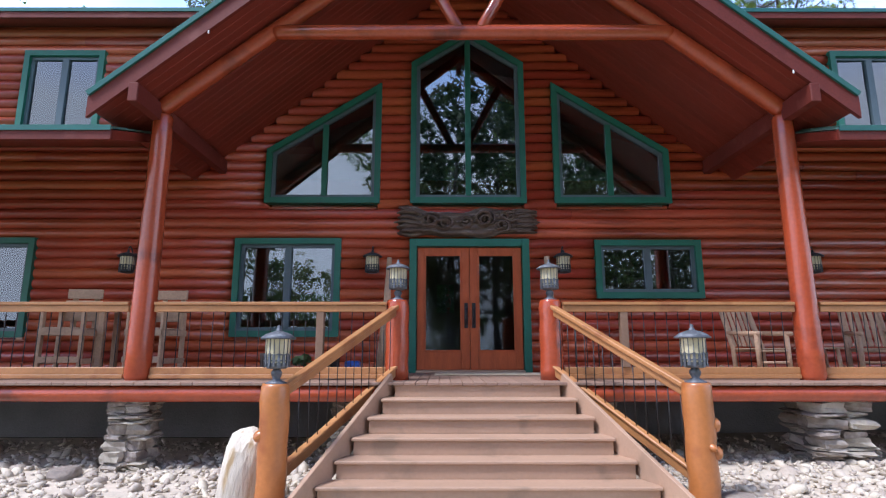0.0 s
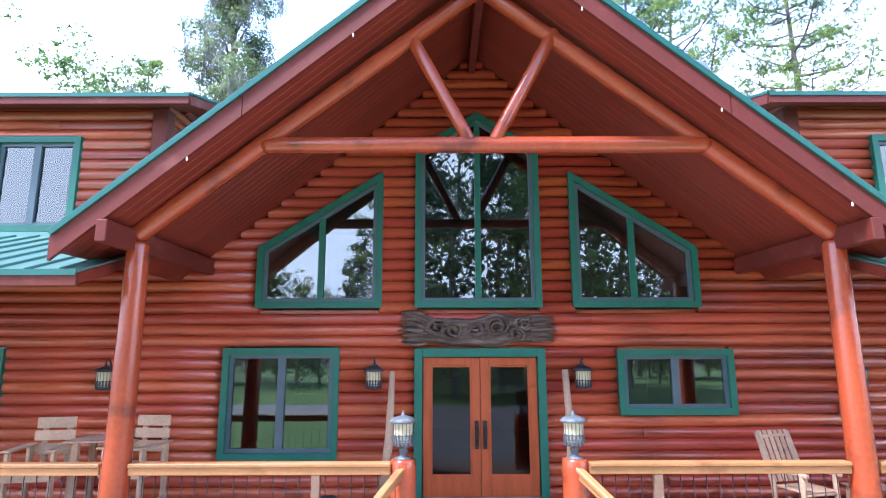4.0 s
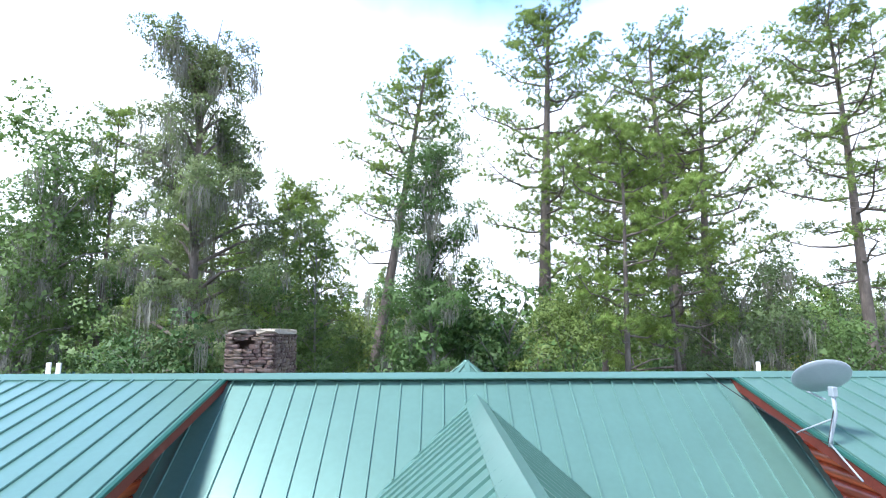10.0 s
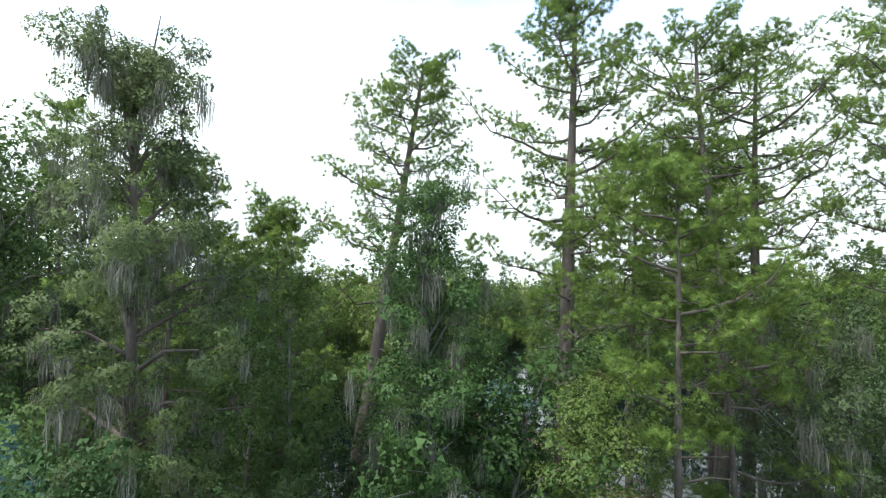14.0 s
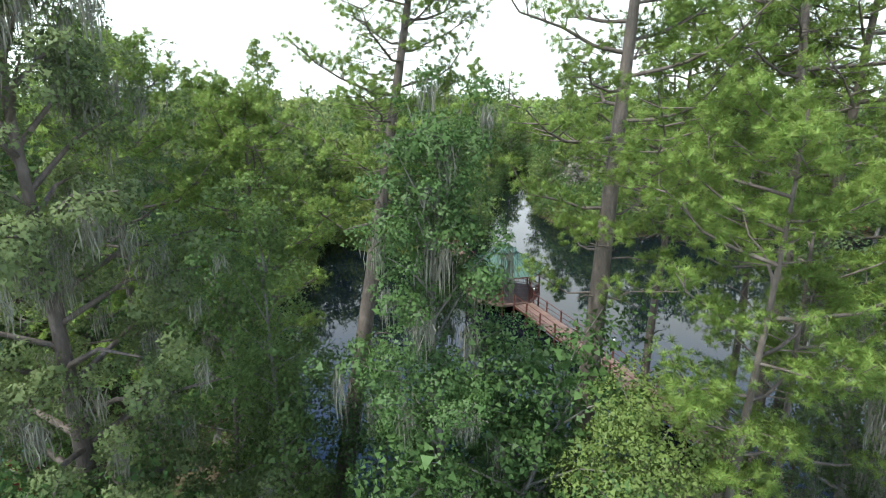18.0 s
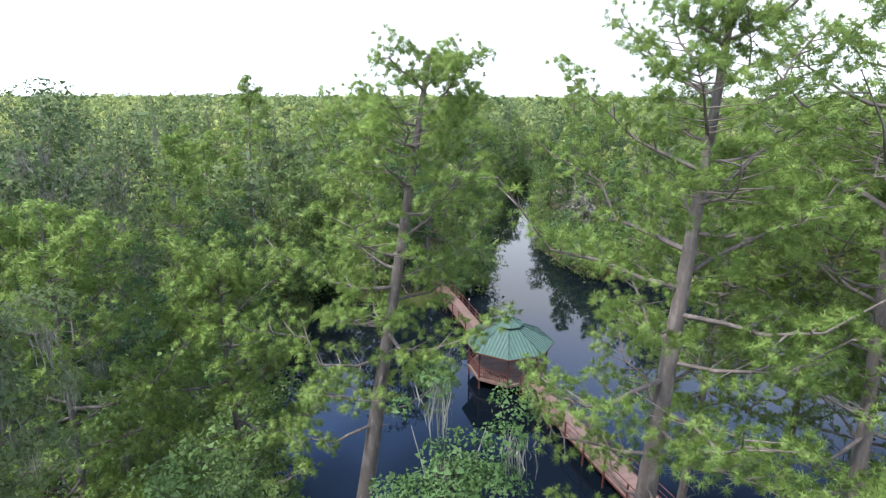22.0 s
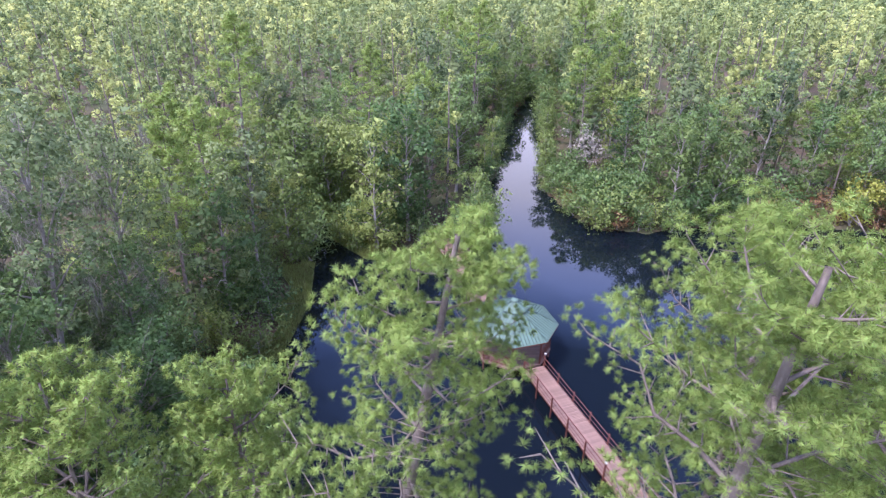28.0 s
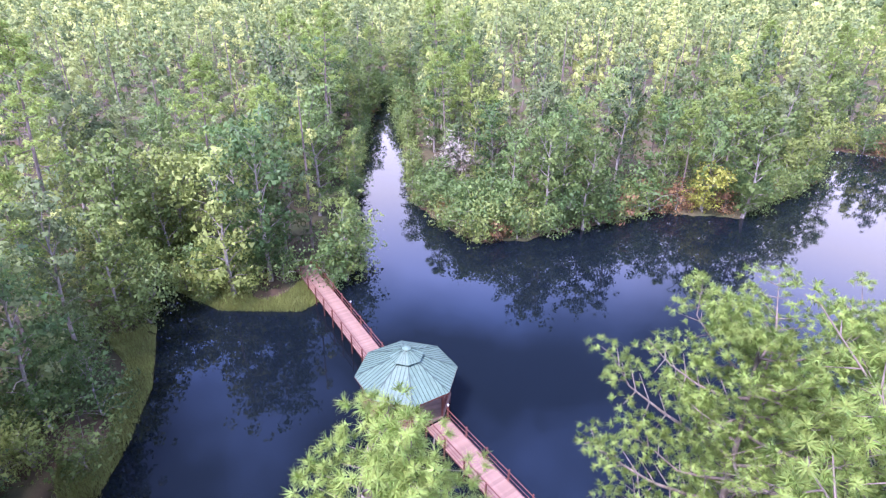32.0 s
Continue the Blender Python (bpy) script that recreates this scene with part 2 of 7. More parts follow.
WALKWOOD = material("weathered_walk_board", (0.20, 0.128, 0.103), 0.75, 0.25, 2, (1, 1, 1), 25, 0.15, per_piece=0.16)
RAILRED = material("red_brown_rail", (0.11, 0.035, 0.025), 0.6, 0.25, 3, (1, 1, 1), 30, 0.1)
OLDWOOD = material("old_grey_wood", (0.54, 0.35, 0.215), 0.8, 0.35, 2, (1, 1, 1), 30, 0.25, per_piece=0.12)
CARVED = material("carved_dark_wood", (0.105, 0.066, 0.047), 0.6, 0.6, 5, (0.4, 1, 2.5), 26, 0.7, spot=(0.22, 0.16, 0.125), spot_amount=0.07)
WHITE = material("white_plastic", (0.75, 0.75, 0.73), 0.5, 0.08, 3, (1, 1, 1), 30, 0.02)
DISHGREY = material("dish_grey", (0.34, 0.38, 0.42), 0.45, 0.1, 3, (1, 1, 1), 30, 0.02)
ROOMWALL = material("room_wall", (0.24, 0.15, 0.09), 0.7, 0.2, 1, (1, 1, 1), 30, 0.1)
CONCRETE = material("foundation_block", (0.24, 0.22, 0.20), 0.9, 0.25, 2, (1, 1, 1), 40, 0.3)


def glass(name, tint, rough=0.0, clear=0.75, ior=2.1):
    """Window glass: clear sheet, stronger mirror at flat angles."""
    m = bpy.data.materials.new(name)
    m.use_nodes = True
    n, l = m.node_tree.nodes, m.node_tree.links
    n.remove(n["Principled BSDF"])
    fr = n.new("ShaderNodeFresnel")
    fr.inputs["IOR"].default_value = ior
    tr, gl = n.new("ShaderNodeBsdfTransparent"), n.new("ShaderNodeBsdfGlossy")
    tr.inputs["Color"].default_value = (*[c * clear for c in tint], 1)
    gl.inputs["Roughness"].default_value = rough
    gl.inputs["Color"].default_value = (0.9, 0.95, 0.97, 1)
    ms = n.new("ShaderNodeMixShader")
    l.new(fr.outputs[0], ms.inputs[0])
    l.new(tr.outputs[0], ms.inputs[1])
    l.new(gl.outputs[0], ms.inputs[2])
    l.new(ms.outputs[0], n["Material Output"].inputs["Surface"])
    return m


PANE = glass("window_glass", (0.8, 0.86, 0.86))
DOOR_PANE = glass("door_glass", (0.8, 0.84, 0.84), ior=1.45)


def water_material():
    m = bpy.data.materials.new("pond_water")
    m.use_nodes = True
    n, l = m.node_tree.nodes, m.node_tree.links
    p = n["Principled BSDF"]
    p.inputs["Base Color"].default_value = (0.0035, 0.0062, 0.0098, 1)
    p.inputs["Roughness"].default_value = 0.025
    p.inputs["IOR"].default_value = 1.333
    tc = n.new("ShaderNodeTexCoord")
    a, b = n.new("ShaderNodeTexNoise"), n.new("ShaderNodeTexNoise")
    a.inputs["Scale"].default_value, b.inputs["Scale"].default_value = 0.7, 3.0
    s = n.new("ShaderNodeMath")
    s.operation = "MULTIPLY_ADD"
    s.inputs[1].default_value = 0.3
    bp = n.new("ShaderNodeBump")
    bp.inputs["Strength"].default_value, bp.inputs["Distance"].default_value = 0.05, 0.05
    for t in (a, b):
        l.new(tc.outputs["Object"], t.inputs["Vector"])
    l.new(b.outputs["Fac"], s.inputs[0])
    l.new(a.outputs["Fac"], s.inputs[2])
    l.new(s.outputs[0], bp.inputs["Height"])
    l.new(bp.outputs[0], p.inputs["Normal"])
    return m


WATER = water_material()


def ground_material():
    """Leaf litter, grass and sand, told apart by broad noise."""
    m = bpy.data.materials.new("ground")
    m.use_nodes = True
    n, l = m.node_tree.nodes, m.node_tree.links
    p = n["Principled BSDF"]
    p.inputs["Roughness"].default_value = 0.95
    tc = n.new("ShaderNodeTexCoord")
    big, mid, fine = (n.new("ShaderNodeTexNoise") for _ in range(3))
    for t, s in ((big, 0.12), (mid, 1.1), (fine, 14.0)):
        t.inputs["Scale"].default_value, t.inputs["Detail"].default_value = s, 6
        l.new(tc.outputs["Object"], t.inputs["Vector"])
    r1 = n.new("ShaderNodeValToRGB")
    r1.color_ramp.elements[0].position, r1.color_ramp.elements[1].position = 0.38, 0.62
    r1.color_ramp.elements[0].color, r1.color_ramp.elements[1].color = (0.088, 0.060, 0.037, 1), (0.055, 0.068, 0.024, 1)
    r2 = n.new("ShaderNodeValToRGB")
    r2.color_ramp.elements[0].position, r2.color_ramp.elements[1].position = 0.3, 0.75
    r2.color_ramp.elements[0].color, r2.color_ramp.elements[1].color = (0.45, 0.45, 0.45, 1), (1.25, 1.2, 1.1, 1)
    mul = n.new("ShaderNodeMix")
    mul.data_type, mul.blend_type = "RGBA", "MULTIPLY"
    mul.inputs[0].default_value = 1
    s = n.new("ShaderNodeMath")
    s.operation = "MULTIPLY_ADD"
    s.inputs[1].default_value, s.inputs[2].default_value = 0.5, 0.0
    ad = n.new("ShaderNodeMath")
    ad.operation = "MULTIPLY_ADD"
    ad.inputs[1].default_value = 0.5
    l.new(big.outputs["Fac"], r1.inputs[0])
    l.new(mid.outputs["Fac"], s.inputs[0])
    l.new(fine.outputs["Fac"], ad.inputs[0])
    l.new(s.outputs[0], ad.inputs[2])
    l.new(ad.outputs[0], r2.inputs[0])
    l.new(r1.outputs[0], mul.inputs[6])
    l.new(r2.outputs[0], mul.inputs[7])
    l.new(mul.outputs[2], p.inputs["Base Color"])
    b = n.new("ShaderNodeBump")
    b.inputs["Strength"].default_value, b.inputs["Distance"].default_value = 0.5, 0.05
    l.new(fine.outputs["Fac"], b.inputs["Height"])
    l.new(b.outputs[0], p.inputs["Normal"])
    return m


GROUND = ground_material()
LAWN = material("mown_lawn", (0.10, 0.17, 0.035), 0.9, 0.25, 0.4, (1, 1, 1), 12, 0.3)
SAND = material("grey_drive", (0.24, 0.225, 0.21), 0.9, 0.15, 0.6, (1, 1, 1), 14, 0.2)

CREAM = material("cream_lantern_glass", (0.58, 0.50, 0.30), 0.35, 0.2, 6, (1, 1, 1), 30, 0.05)
PEWTER = material("pewter_lantern_metal", (0.05, 0.052, 0.056), 0.5, 0.3, 8, (1, 1, 1), 50, 0.1, metal=0.5)
PALE_METAL = material("weathered_grey_metal", (0.11, 0.118, 0.13), 0.55, 0.35, 6, (1, 1, 1), 40, 0.12, metal=0.35, spot=(0.26, 0.275, 0.29), spot_amount=0.06)
PALEROCK = material("pale_petrified_wood", (0.62, 0.55, 0.44), 0.8, 0.3, 2, (3, 3, 0.6), 14, 0.5, spot=(0.40, 0.28, 0.14), spot_amount=0.06)
BLUE = material("blue_plastic", (0.03, 0.10, 0.40), 0.4, 0.1, 4, (1, 1, 1), 30, 0.02)
YELLOW = material("yellow_petals", (0.62, 0.42, 0.03), 0.6, 0.15, 8, (1, 1, 1), 60, 0.05)
BOOT = material("dark_boot_leather", (0.055, 0.032, 0.024), 0.55, 0.35, 6, (1, 1, 1), 50, 0.2)
BLACK = material("black_plastic", (0.02, 0.02, 0.022), 0.5, 0.15, 4, (1, 1, 1), 30, 0.05)
MAT = material("doormat", (0.52, 0.43, 0.30), 0.95, 0.15, 4, (1, 1, 1), 80, 0.3)
BARN = material("dark_red_barn_boards", (0.15, 0.028, 0.020), 0.6, 0.25, 1.2, (4, 4, 0.5), 20, 0.1)
EDGE = material("dark_green_metal_edge", (0.022, 0.11, 0.085), 0.4, 0.15, 2, (1, 1, 1), 20, 0.03, metal=0.2)
WOODS_DARK = material("dark_woodland_leaves", (0.125, 0.178, 0.070), 0.6, 0.35, 0.13, (1, 1, 0.3), 0.5, 0, per_piece=0.12, hue=0.012, island=True, translucent=0.28, spec=0.2, tone="own")
# light-leaved trees, and the tone that pales the far woods in place of haze
WOODS_LIGHT_HAZE = material("light_hazy_woodland_leaves", (0.285, 0.345, 0.115), 0.6, 0.35, 0.13, (1, 1, 0.3), 0.5, 0, per_piece=0.12, hue=0.012, island=True, translucent=0.32, spec=0.2, tone="own")

# ---- tools ----
def part(name, data, mat, parent=None, label="", at=None):
    """Links a bmesh or a mesh as one object, under a thing or a part."""
    if isinstance(data, bmesh.types.BMesh):
        me = bpy.data.meshes.new(name)
        data.to_mesh(me)
        data.free()
    else:
        me = data
    if mat and not me.materials:
        me.materials.append(mat)
    ob = new(name, me)
    if at is not None:
        ob.matrix_basis = at
    if parent:
        ob.parent = parent
    if label:
        ob["label"] = label
    return ob


def thing(name, label, category, at=None, group="", kind=""):
    ob = new(name)
    ob.empty_display_size = 0.2
    if at is not None:
        ob.matrix_basis = at
    return tagged(ob, label, category, group, kind)


def arrays(name, verts, faces, smooth=False, normals=None, tone=None):
    """A mesh from numpy arrays; all faces have the same number of corners. Leaves take soft normals and a tone."""
    verts, faces = np.asarray(verts, np.float32), np.asarray(faces, np.int32)
    me = bpy.data.meshes.new(name)
    k = faces.shape[1]
    me.vertices.add(len(verts))
    me.vertices.foreach_set("co", verts.ravel())
    me.loops.add(faces.size)
    me.loops.foreach_set("vertex_index", faces.ravel())
    me.polygons.add(len(faces))
    me.polygons.foreach_set("loop_start", np.arange(len(faces), dtype=np.int32) * k)
    me.polygons.foreach_set("loop_total", np.full(len(faces), k, np.int32))
    me.polygons.foreach_set("use_smooth", np.full(len(faces), smooth or normals is not None))
    if normals is not None:
        at = me.attributes.new("custom_normal", "FLOAT_VECTOR", "POINT")
        at.data.foreach_set("vector", np.asarray(normals, np.float32).ravel())
    if tone is not None:
        at = me.attributes.new("tone", "FLOAT", "POINT")
        at.data.foreach_set("value", np.asarray(tone, np.float32))
    me.update(calc_edges=True)
    return me


def box(bm, x0, x1, y0, y1, z0, z1, bevel=0.0, m=None):
    """Adds a box, its edges rounded by bevel."""
    r = bmesh.ops.create_cube(bm, size=1)["verts"]
    bmesh.ops.scale(bm, vec=(x1 - x0, y1 - y0, z1 - z0), verts=r)
    bmesh.ops.translate(bm, vec=((x0 + x1) / 2, (y0 + y1) / 2, (z0 + z1) / 2), verts=r)
    if bevel:
        es = list({e for v in r for e in v.link_edges})
        g = bmesh.ops.bevel(bm, geom=es, offset=bevel, segments=1, affect="EDGES")
        r = list({v for f in g["faces"] for v in f.verts} | {v for v in r if v.is_valid})
    if m is not None:
        bmesh.ops.transform(bm, matrix=m, verts=r)
    return bm


def bar(bm, a, b, w, h, bevel=0.0, up=(0, 0, 1)):
    """Adds a squared bar from a to b, w wide and h high."""
    a, b = Vector(a), Vector(b)
    y = (b - a).normalized()
    x = y.cross(Vector(up)).normalized()
    z = x.cross(y)
    m = Matrix((x, y, z)).transposed().to_4x4()
    m.translation = (a + b) / 2
    L = (b - a).length
    return box(bm, -w / 2, w / 2, -L / 2, L / 2, -h / 2, h / 2, bevel, m)


def tube(pts, radii, sides=8, caps=True, wob=0.0, seed=0):
    """A tapered tube along a polyline: vertices and quad faces."""
    pts = [Vector(p) for p in pts]
    rng = np.random.default_rng(seed)
    verts, faces = [], []
    side = None
    for i, p in enumerate(pts):
        d = (pts[min(i + 1, len(pts) - 1)] - pts[max(i - 1, 0)]).normalized()
        if side is None:
            side = d.cross(Vector((0.31, 0.95, 0.1)) if abs(d.y) < 0.9 else Vector((1, 0, 0))).normalized()
        side = (side - d * side.dot(d)).normalized()
        up = d.cross(side)
        for k in range(sides):
            a = 2 * math.pi * k / sides
            r = radii[i] * (1 + wob * float(rng.uniform(-1, 1)))
            verts.append(p + r * (math.cos(a) * side + math.sin(a) * up))
    for i in range(len(pts) - 1):
        for k in range(sides):
            a, b = i * sides + k, i * sides + (k + 1) % sides
            faces.append((a, b, b + sides, a + sides))
    if caps:
        for base, rev in ((0, True), ((len(pts) - 1) * sides, False)):
            c = len(verts)
            verts.append(pts[0] if rev else pts[-1])
            for k in range(0, sides, 2):
                q = [base + k, base + (k + 1) % sides, base + (k + 2) % sides]
                faces.append((c, *(reversed(q) if rev else q)))
    return [tuple(v) for v in verts], faces


def tubes_mesh(name, list_of, smooth=True):
    vs, fs, o = [], [], 0
    for v, f in list_of:
        vs += v
        fs += [tuple(i + o for i in q) for q in f]
        o += len(v)
    return arrays(name, vs, fs, smooth)


def log_mesh(name, a, b, ra, rb=None, sides=12, wob=0.02, rings=6, seed=1):
    """A round peeled log with slightly uneven girth."""
    rb = rb or ra
    a, b = Vector(a), Vector(b)
    rng = np.random.default_rng(seed)
    pts, rad = [a], [ra * 0.9]
    for i in range(rings + 1):
        f = i / rings
        f = min(max(f, 0.012), 0.988)
        pts.append(a.lerp(b, f))
        rad.append((ra + (rb - ra) * f) * (1 + wob * float(rng.uniform(-1, 1))))
    pts.append(b)
    rad.append(rb * 0.9)
    v, f = tube(pts, rad, sides, True, 0.006, seed)
    return arrays(name, v, f, True)


def lathe(profile, sides=12):
    """Vertices and quads of a turned shape, profile as (radius, height) from below."""
    vs, fs = [], []
    for r, z in profile:
        for k in range(sides):
            a = 2 * math.pi * k / sides
            vs.append((r * math.cos(a), r * math.sin(a), z))
    for i in range(len(profile) - 1):
        for k in range(sides):
            a, b = i * sides + k, i * sides + (k + 1) % sides
            fs.append((a, b, b + sides, a + sides))
    return vs, fs


# ---- leaves, needles, trees ----
def dirs(n, rng, up=0.0):
    d = rng.normal(size=(n, 3))
    d[:, 2] += up
    return d / np.linalg.norm(d, axis=1, keepdims=True)


def unit(v):
    return v / (np.linalg.norm(v, axis=-1, keepdims=True) + 1e-9)


def leaf_quads(centres, outward, size, rng, long=1.5, spread=0.35, three=False):
    """Pointed leaves of four corners (or three, far off), facing outward: vertices, faces, normals."""
    n = len(centres)
    normals = unit(outward + rng.normal(size=(n, 3)) * 0.55)
    normals *= np.where(np.sum(normals * outward, 1, keepdims=True) < 0, -1, 1)
    u = unit(np.cross(normals, rng.normal(size=(n, 3))))
    v = np.cross(normals, u)
    s = size * np.exp(rng.normal(size=(n, 1)) * spread)
    a = centres - u * s * long * 0.5
    b = centres - v * s * 0.42 + normals * s * 0.12
    c = centres + u * s * long * 0.5 - normals * s * 0.1
    d = centres + v * s * 0.42 + normals * s * 0.12
    k = 0.12 if three else 0.25
    soft = unit((1 - k) * outward + k * normals + np.array([0, 0, 0.08]))
    if three:
        e = centres - v * s * 0.75 + normals * s * 0.1
        verts = np.stack([a * 0.5 + d * 0.5, e, c * 0.7 + d * 0.3], 1).reshape(-1, 3)
        return verts, np.arange(3 * n).reshape(n, 3), np.repeat(soft, 3, 0)
    verts = np.stack([a, b, c, d], 1).reshape(-1, 3)
    return verts, np.arange(4 * n).reshape(n, 4), np.repeat(soft, 4, 0)


def puffs_leaves(pc, pr, n, size, rng, up=0.35, shell=0.55, flat=0.75, three=False, heart=None):
    """n leaves in puffs of centre pc and radius pr, densest near the outside."""
    w = pr ** 2
    i = rng.choice(len(pr), n, p=w / w.sum())
    d = dirs(n, rng, up)
    r = pr[i, None] * (shell + (1.08 - shell) * rng.random((n, 1)) ** 0.6)
    off = d * r
    off[:, 2] *= flat
    c = pc[i] + off
    out = d if heart is None else unit(0.55 * d + 0.45 * unit(c - np.asarray(heart)))
    return leaf_quads(c, out, size, rng, three=three)


def needles(centres, axes, pads, length, width, blades, rng):
    """Round tufts: pointed needles standing out all round the end of a shoot at each centre."""
    n = len(centres)
    c, ax, po = np.repeat(centres, blades, 0), np.repeat(axes, blades, 0), np.repeat(pads, blades, 0)
    m = n * blades
    r = rng.normal(size=(m, 3))
    r = unit(r - ax * np.sum(r * ax, 1, keepdims=True))
    d = unit(r * rng.uniform(0.25, 1.0, (m, 1)) + ax * rng.uniform(-0.15, 1.0, (m, 1)))
    L = length * rng.uniform(0.82, 1.05, (m, 1)) * np.repeat(rng.uniform(0.8, 1.2, (n, 1)), blades, 0)
    broad = (np.arange(m) % 7 == 0)[:, None]     # short bundles fill the heart of the tuft
    L = np.where(broad, L * 0.6, L)
    s = unit(np.cross(d, rng.normal(size=d.shape))) * np.where(broad, width * 2.5, width)
    base = c + ax * rng.uniform(-0.45, 0.1, (m, 1)) * length
    tip = base + d * L
    tip[:, 2] -= 0.12 * L[:, 0]
    soft = unit(0.5 * po + 0.45 * unit(tip - c + ax * 0.3 * length) + np.array([0, 0, 0.22]))
    a, b = base - s + d * L * 0.15, base + s + d * L * 0.15
    flip = np.sum(np.cross(b - a, tip - a) * soft, 1, keepdims=True) < 0
    a, b = np.where(flip, b, a), np.where(flip, a, b)
    verts = np.stack([a, b, tip], 1).reshape(-1, 3)
    return verts, np.arange(3 * m).reshape(-1, 3), np.repeat(soft, 3, 0)


def dome(n, rng):
    """n directions spread evenly over the upper two thirds of a ball."""
    k = np.arange(n) + 0.5
    z = 1 - 1.38 * k / n
    a = k * 2.39996 + rng.uniform(0, 6.28)
    r = np.sqrt(np.maximum(1 - z * z, 0))
    return unit(np.stack([r * np.cos(a), r * np.sin(a), z], 1) + rng.normal(size=(n, 3)) * 0.16)


def pine_parts(seed, height, lean=(0, 0), r0=0.24, first=0.45, limbs=28, reach=3.2, tufts=9, blades=30, tuft=0.25, width=0.009, low=None, stubs=5, thick=0.5):
    """Trunk and crown of a tall pine: bare below, crooked limbs with clumps of round needle tufts, domed top."""
    rng = np.random.default_rng(seed)
    k = 9
    bend = rng.normal(size=2) * 0.25
    trunk = []
    for i in range(k + 1):
        f = i / k
        trunk.append(Vector((lean[0] * f + bend[0] * math.sin(f * 5), lean[1] * f + bend[1] * math.sin(f * 4), (height - 0.9) * f)))
    def on(f):
        q = min(max(f, 0), 0.9999) * k
        i = int(q)
        return trunk[i].lerp(trunk[i + 1], q - i)
    wood = [tube(trunk, [max(r0 * (1 - 0.86 * i / k), 0.03) * (1.25 if i == 0 else 1) for i in range(k + 1)], 10, False, 0.05, seed)]
    cs, axs, pds = [], [], []
    fr = [first + (0.985 - first) * ((j + rng.random()) / limbs) ** 0.8 for j in range(limbs)] + list(low or [])
    ang = rng.uniform(0, 6.28)
    # dead stubs under the crown
    for j in range(stubs):
        o = on(first * rng.uniform(0.6, 1.15))
        q = rng.uniform(0, 6.28)
        e = o + Vector((math.cos(q), math.sin(q), rng.uniform(-0.3, 0.4))) * rng.uniform(0.6, 1.7)
        wood.append(tube([o, o.lerp(e, 0.6) + Vector((0, 0, 0.12)), e], [0.045, 0.03, 0.01], 5, False, 0.1, seed + j))
    for j, f in enumerate(fr):
        ang += 2.4 + rng.normal() * 0.5
        top = min(max((f - first) / (1 - first), 0), 1)
        cap = math.sqrt(max(1 - (max(top - 0.55, 0) / 0.48) ** 2, 0.05))
        R = max(reach * (0.72 + 0.38 * math.sin(math.pi * top ** 0.8)) * cap * rng.uniform(0.6, 1.15), 0.6)
        o = on(f)
        h = Vector((math.cos(ang), math.sin(ang), 0))
        side = Vector((-h.y, h.x, 0))
        rise = rng.uniform(-0.15, 0.12) + 0.62 * top
        swing = rng.normal() * 0.12
        pts = [o + h * R * s + side * R * swing * math.sin(3.1 * s) + Vector((0, 0, R * (rise * s - 0.3 * s * (1 - s) + 0.18 * s ** 3))) + Vector(rng.normal(size=3) * 0.06 * R * s) for s in (0, 0.25, 0.5, 0.75, 1)]
        rl = 0.020 + 0.013 * R
        wood.append(tube(pts, [rl, rl * 0.85, rl * 0.65, rl * 0.42, rl * 0.2], 5, False, 0.08, seed + j))
        along = (0.6, 0.72, 0.82, 0.91, 1.0) if top < 0.2 else (0.22, 0.36, 0.48, 0.6, 0.7, 0.8, 0.9, 1.0)
        for q, s in enumerate(along):
            c = pts[-1] if s == 1 else pts[int(s * 4)].lerp(pts[int(s * 4) + 1], s * 4 - int(s * 4))
            for twin in (1, -1):
                if rng.random() < (0.1 if twin > 0 else 1 - thick) or twin < 0 and s == 1:
                    continue
                sg = 0.15 if s == 1 else (twin if q % 2 else -twin)
                e = c + side * sg * rng.uniform(0.3, 1.0) * (1.25 - 0.6 * s) * min(R, 3.2) * 0.44 + h * R * rng.uniform(0, 0.12) + Vector((0, 0, rng.uniform(-0.05, 0.45)))
                wood.append(tube([c, e], [rl * 0.36, rl * 0.12], 4, False, 0, seed))
                n = max(4, int(tufts * rng.uniform(0.6, 1.35)))
                size = rng.uniform(0.30, 0.50) * (0.85 + 0.06 * R)
                d = dome(n, rng)
                cs.append(np.array(e)[None] + d * np.array([size, size, size * 0.75]) * rng.uniform(0.6, 1.05, (n, 1)))
                axs.append(unit(d + np.array([0, 0, 0.4])))
                pds.append(d)
    v, f, nm = needles(np.concatenate(cs), np.concatenate(axs), np.concatenate(pds), tuft, width, blades, rng)
    return tubes_mesh("trunk", wood), arrays("crown", v, f, normals=nm)


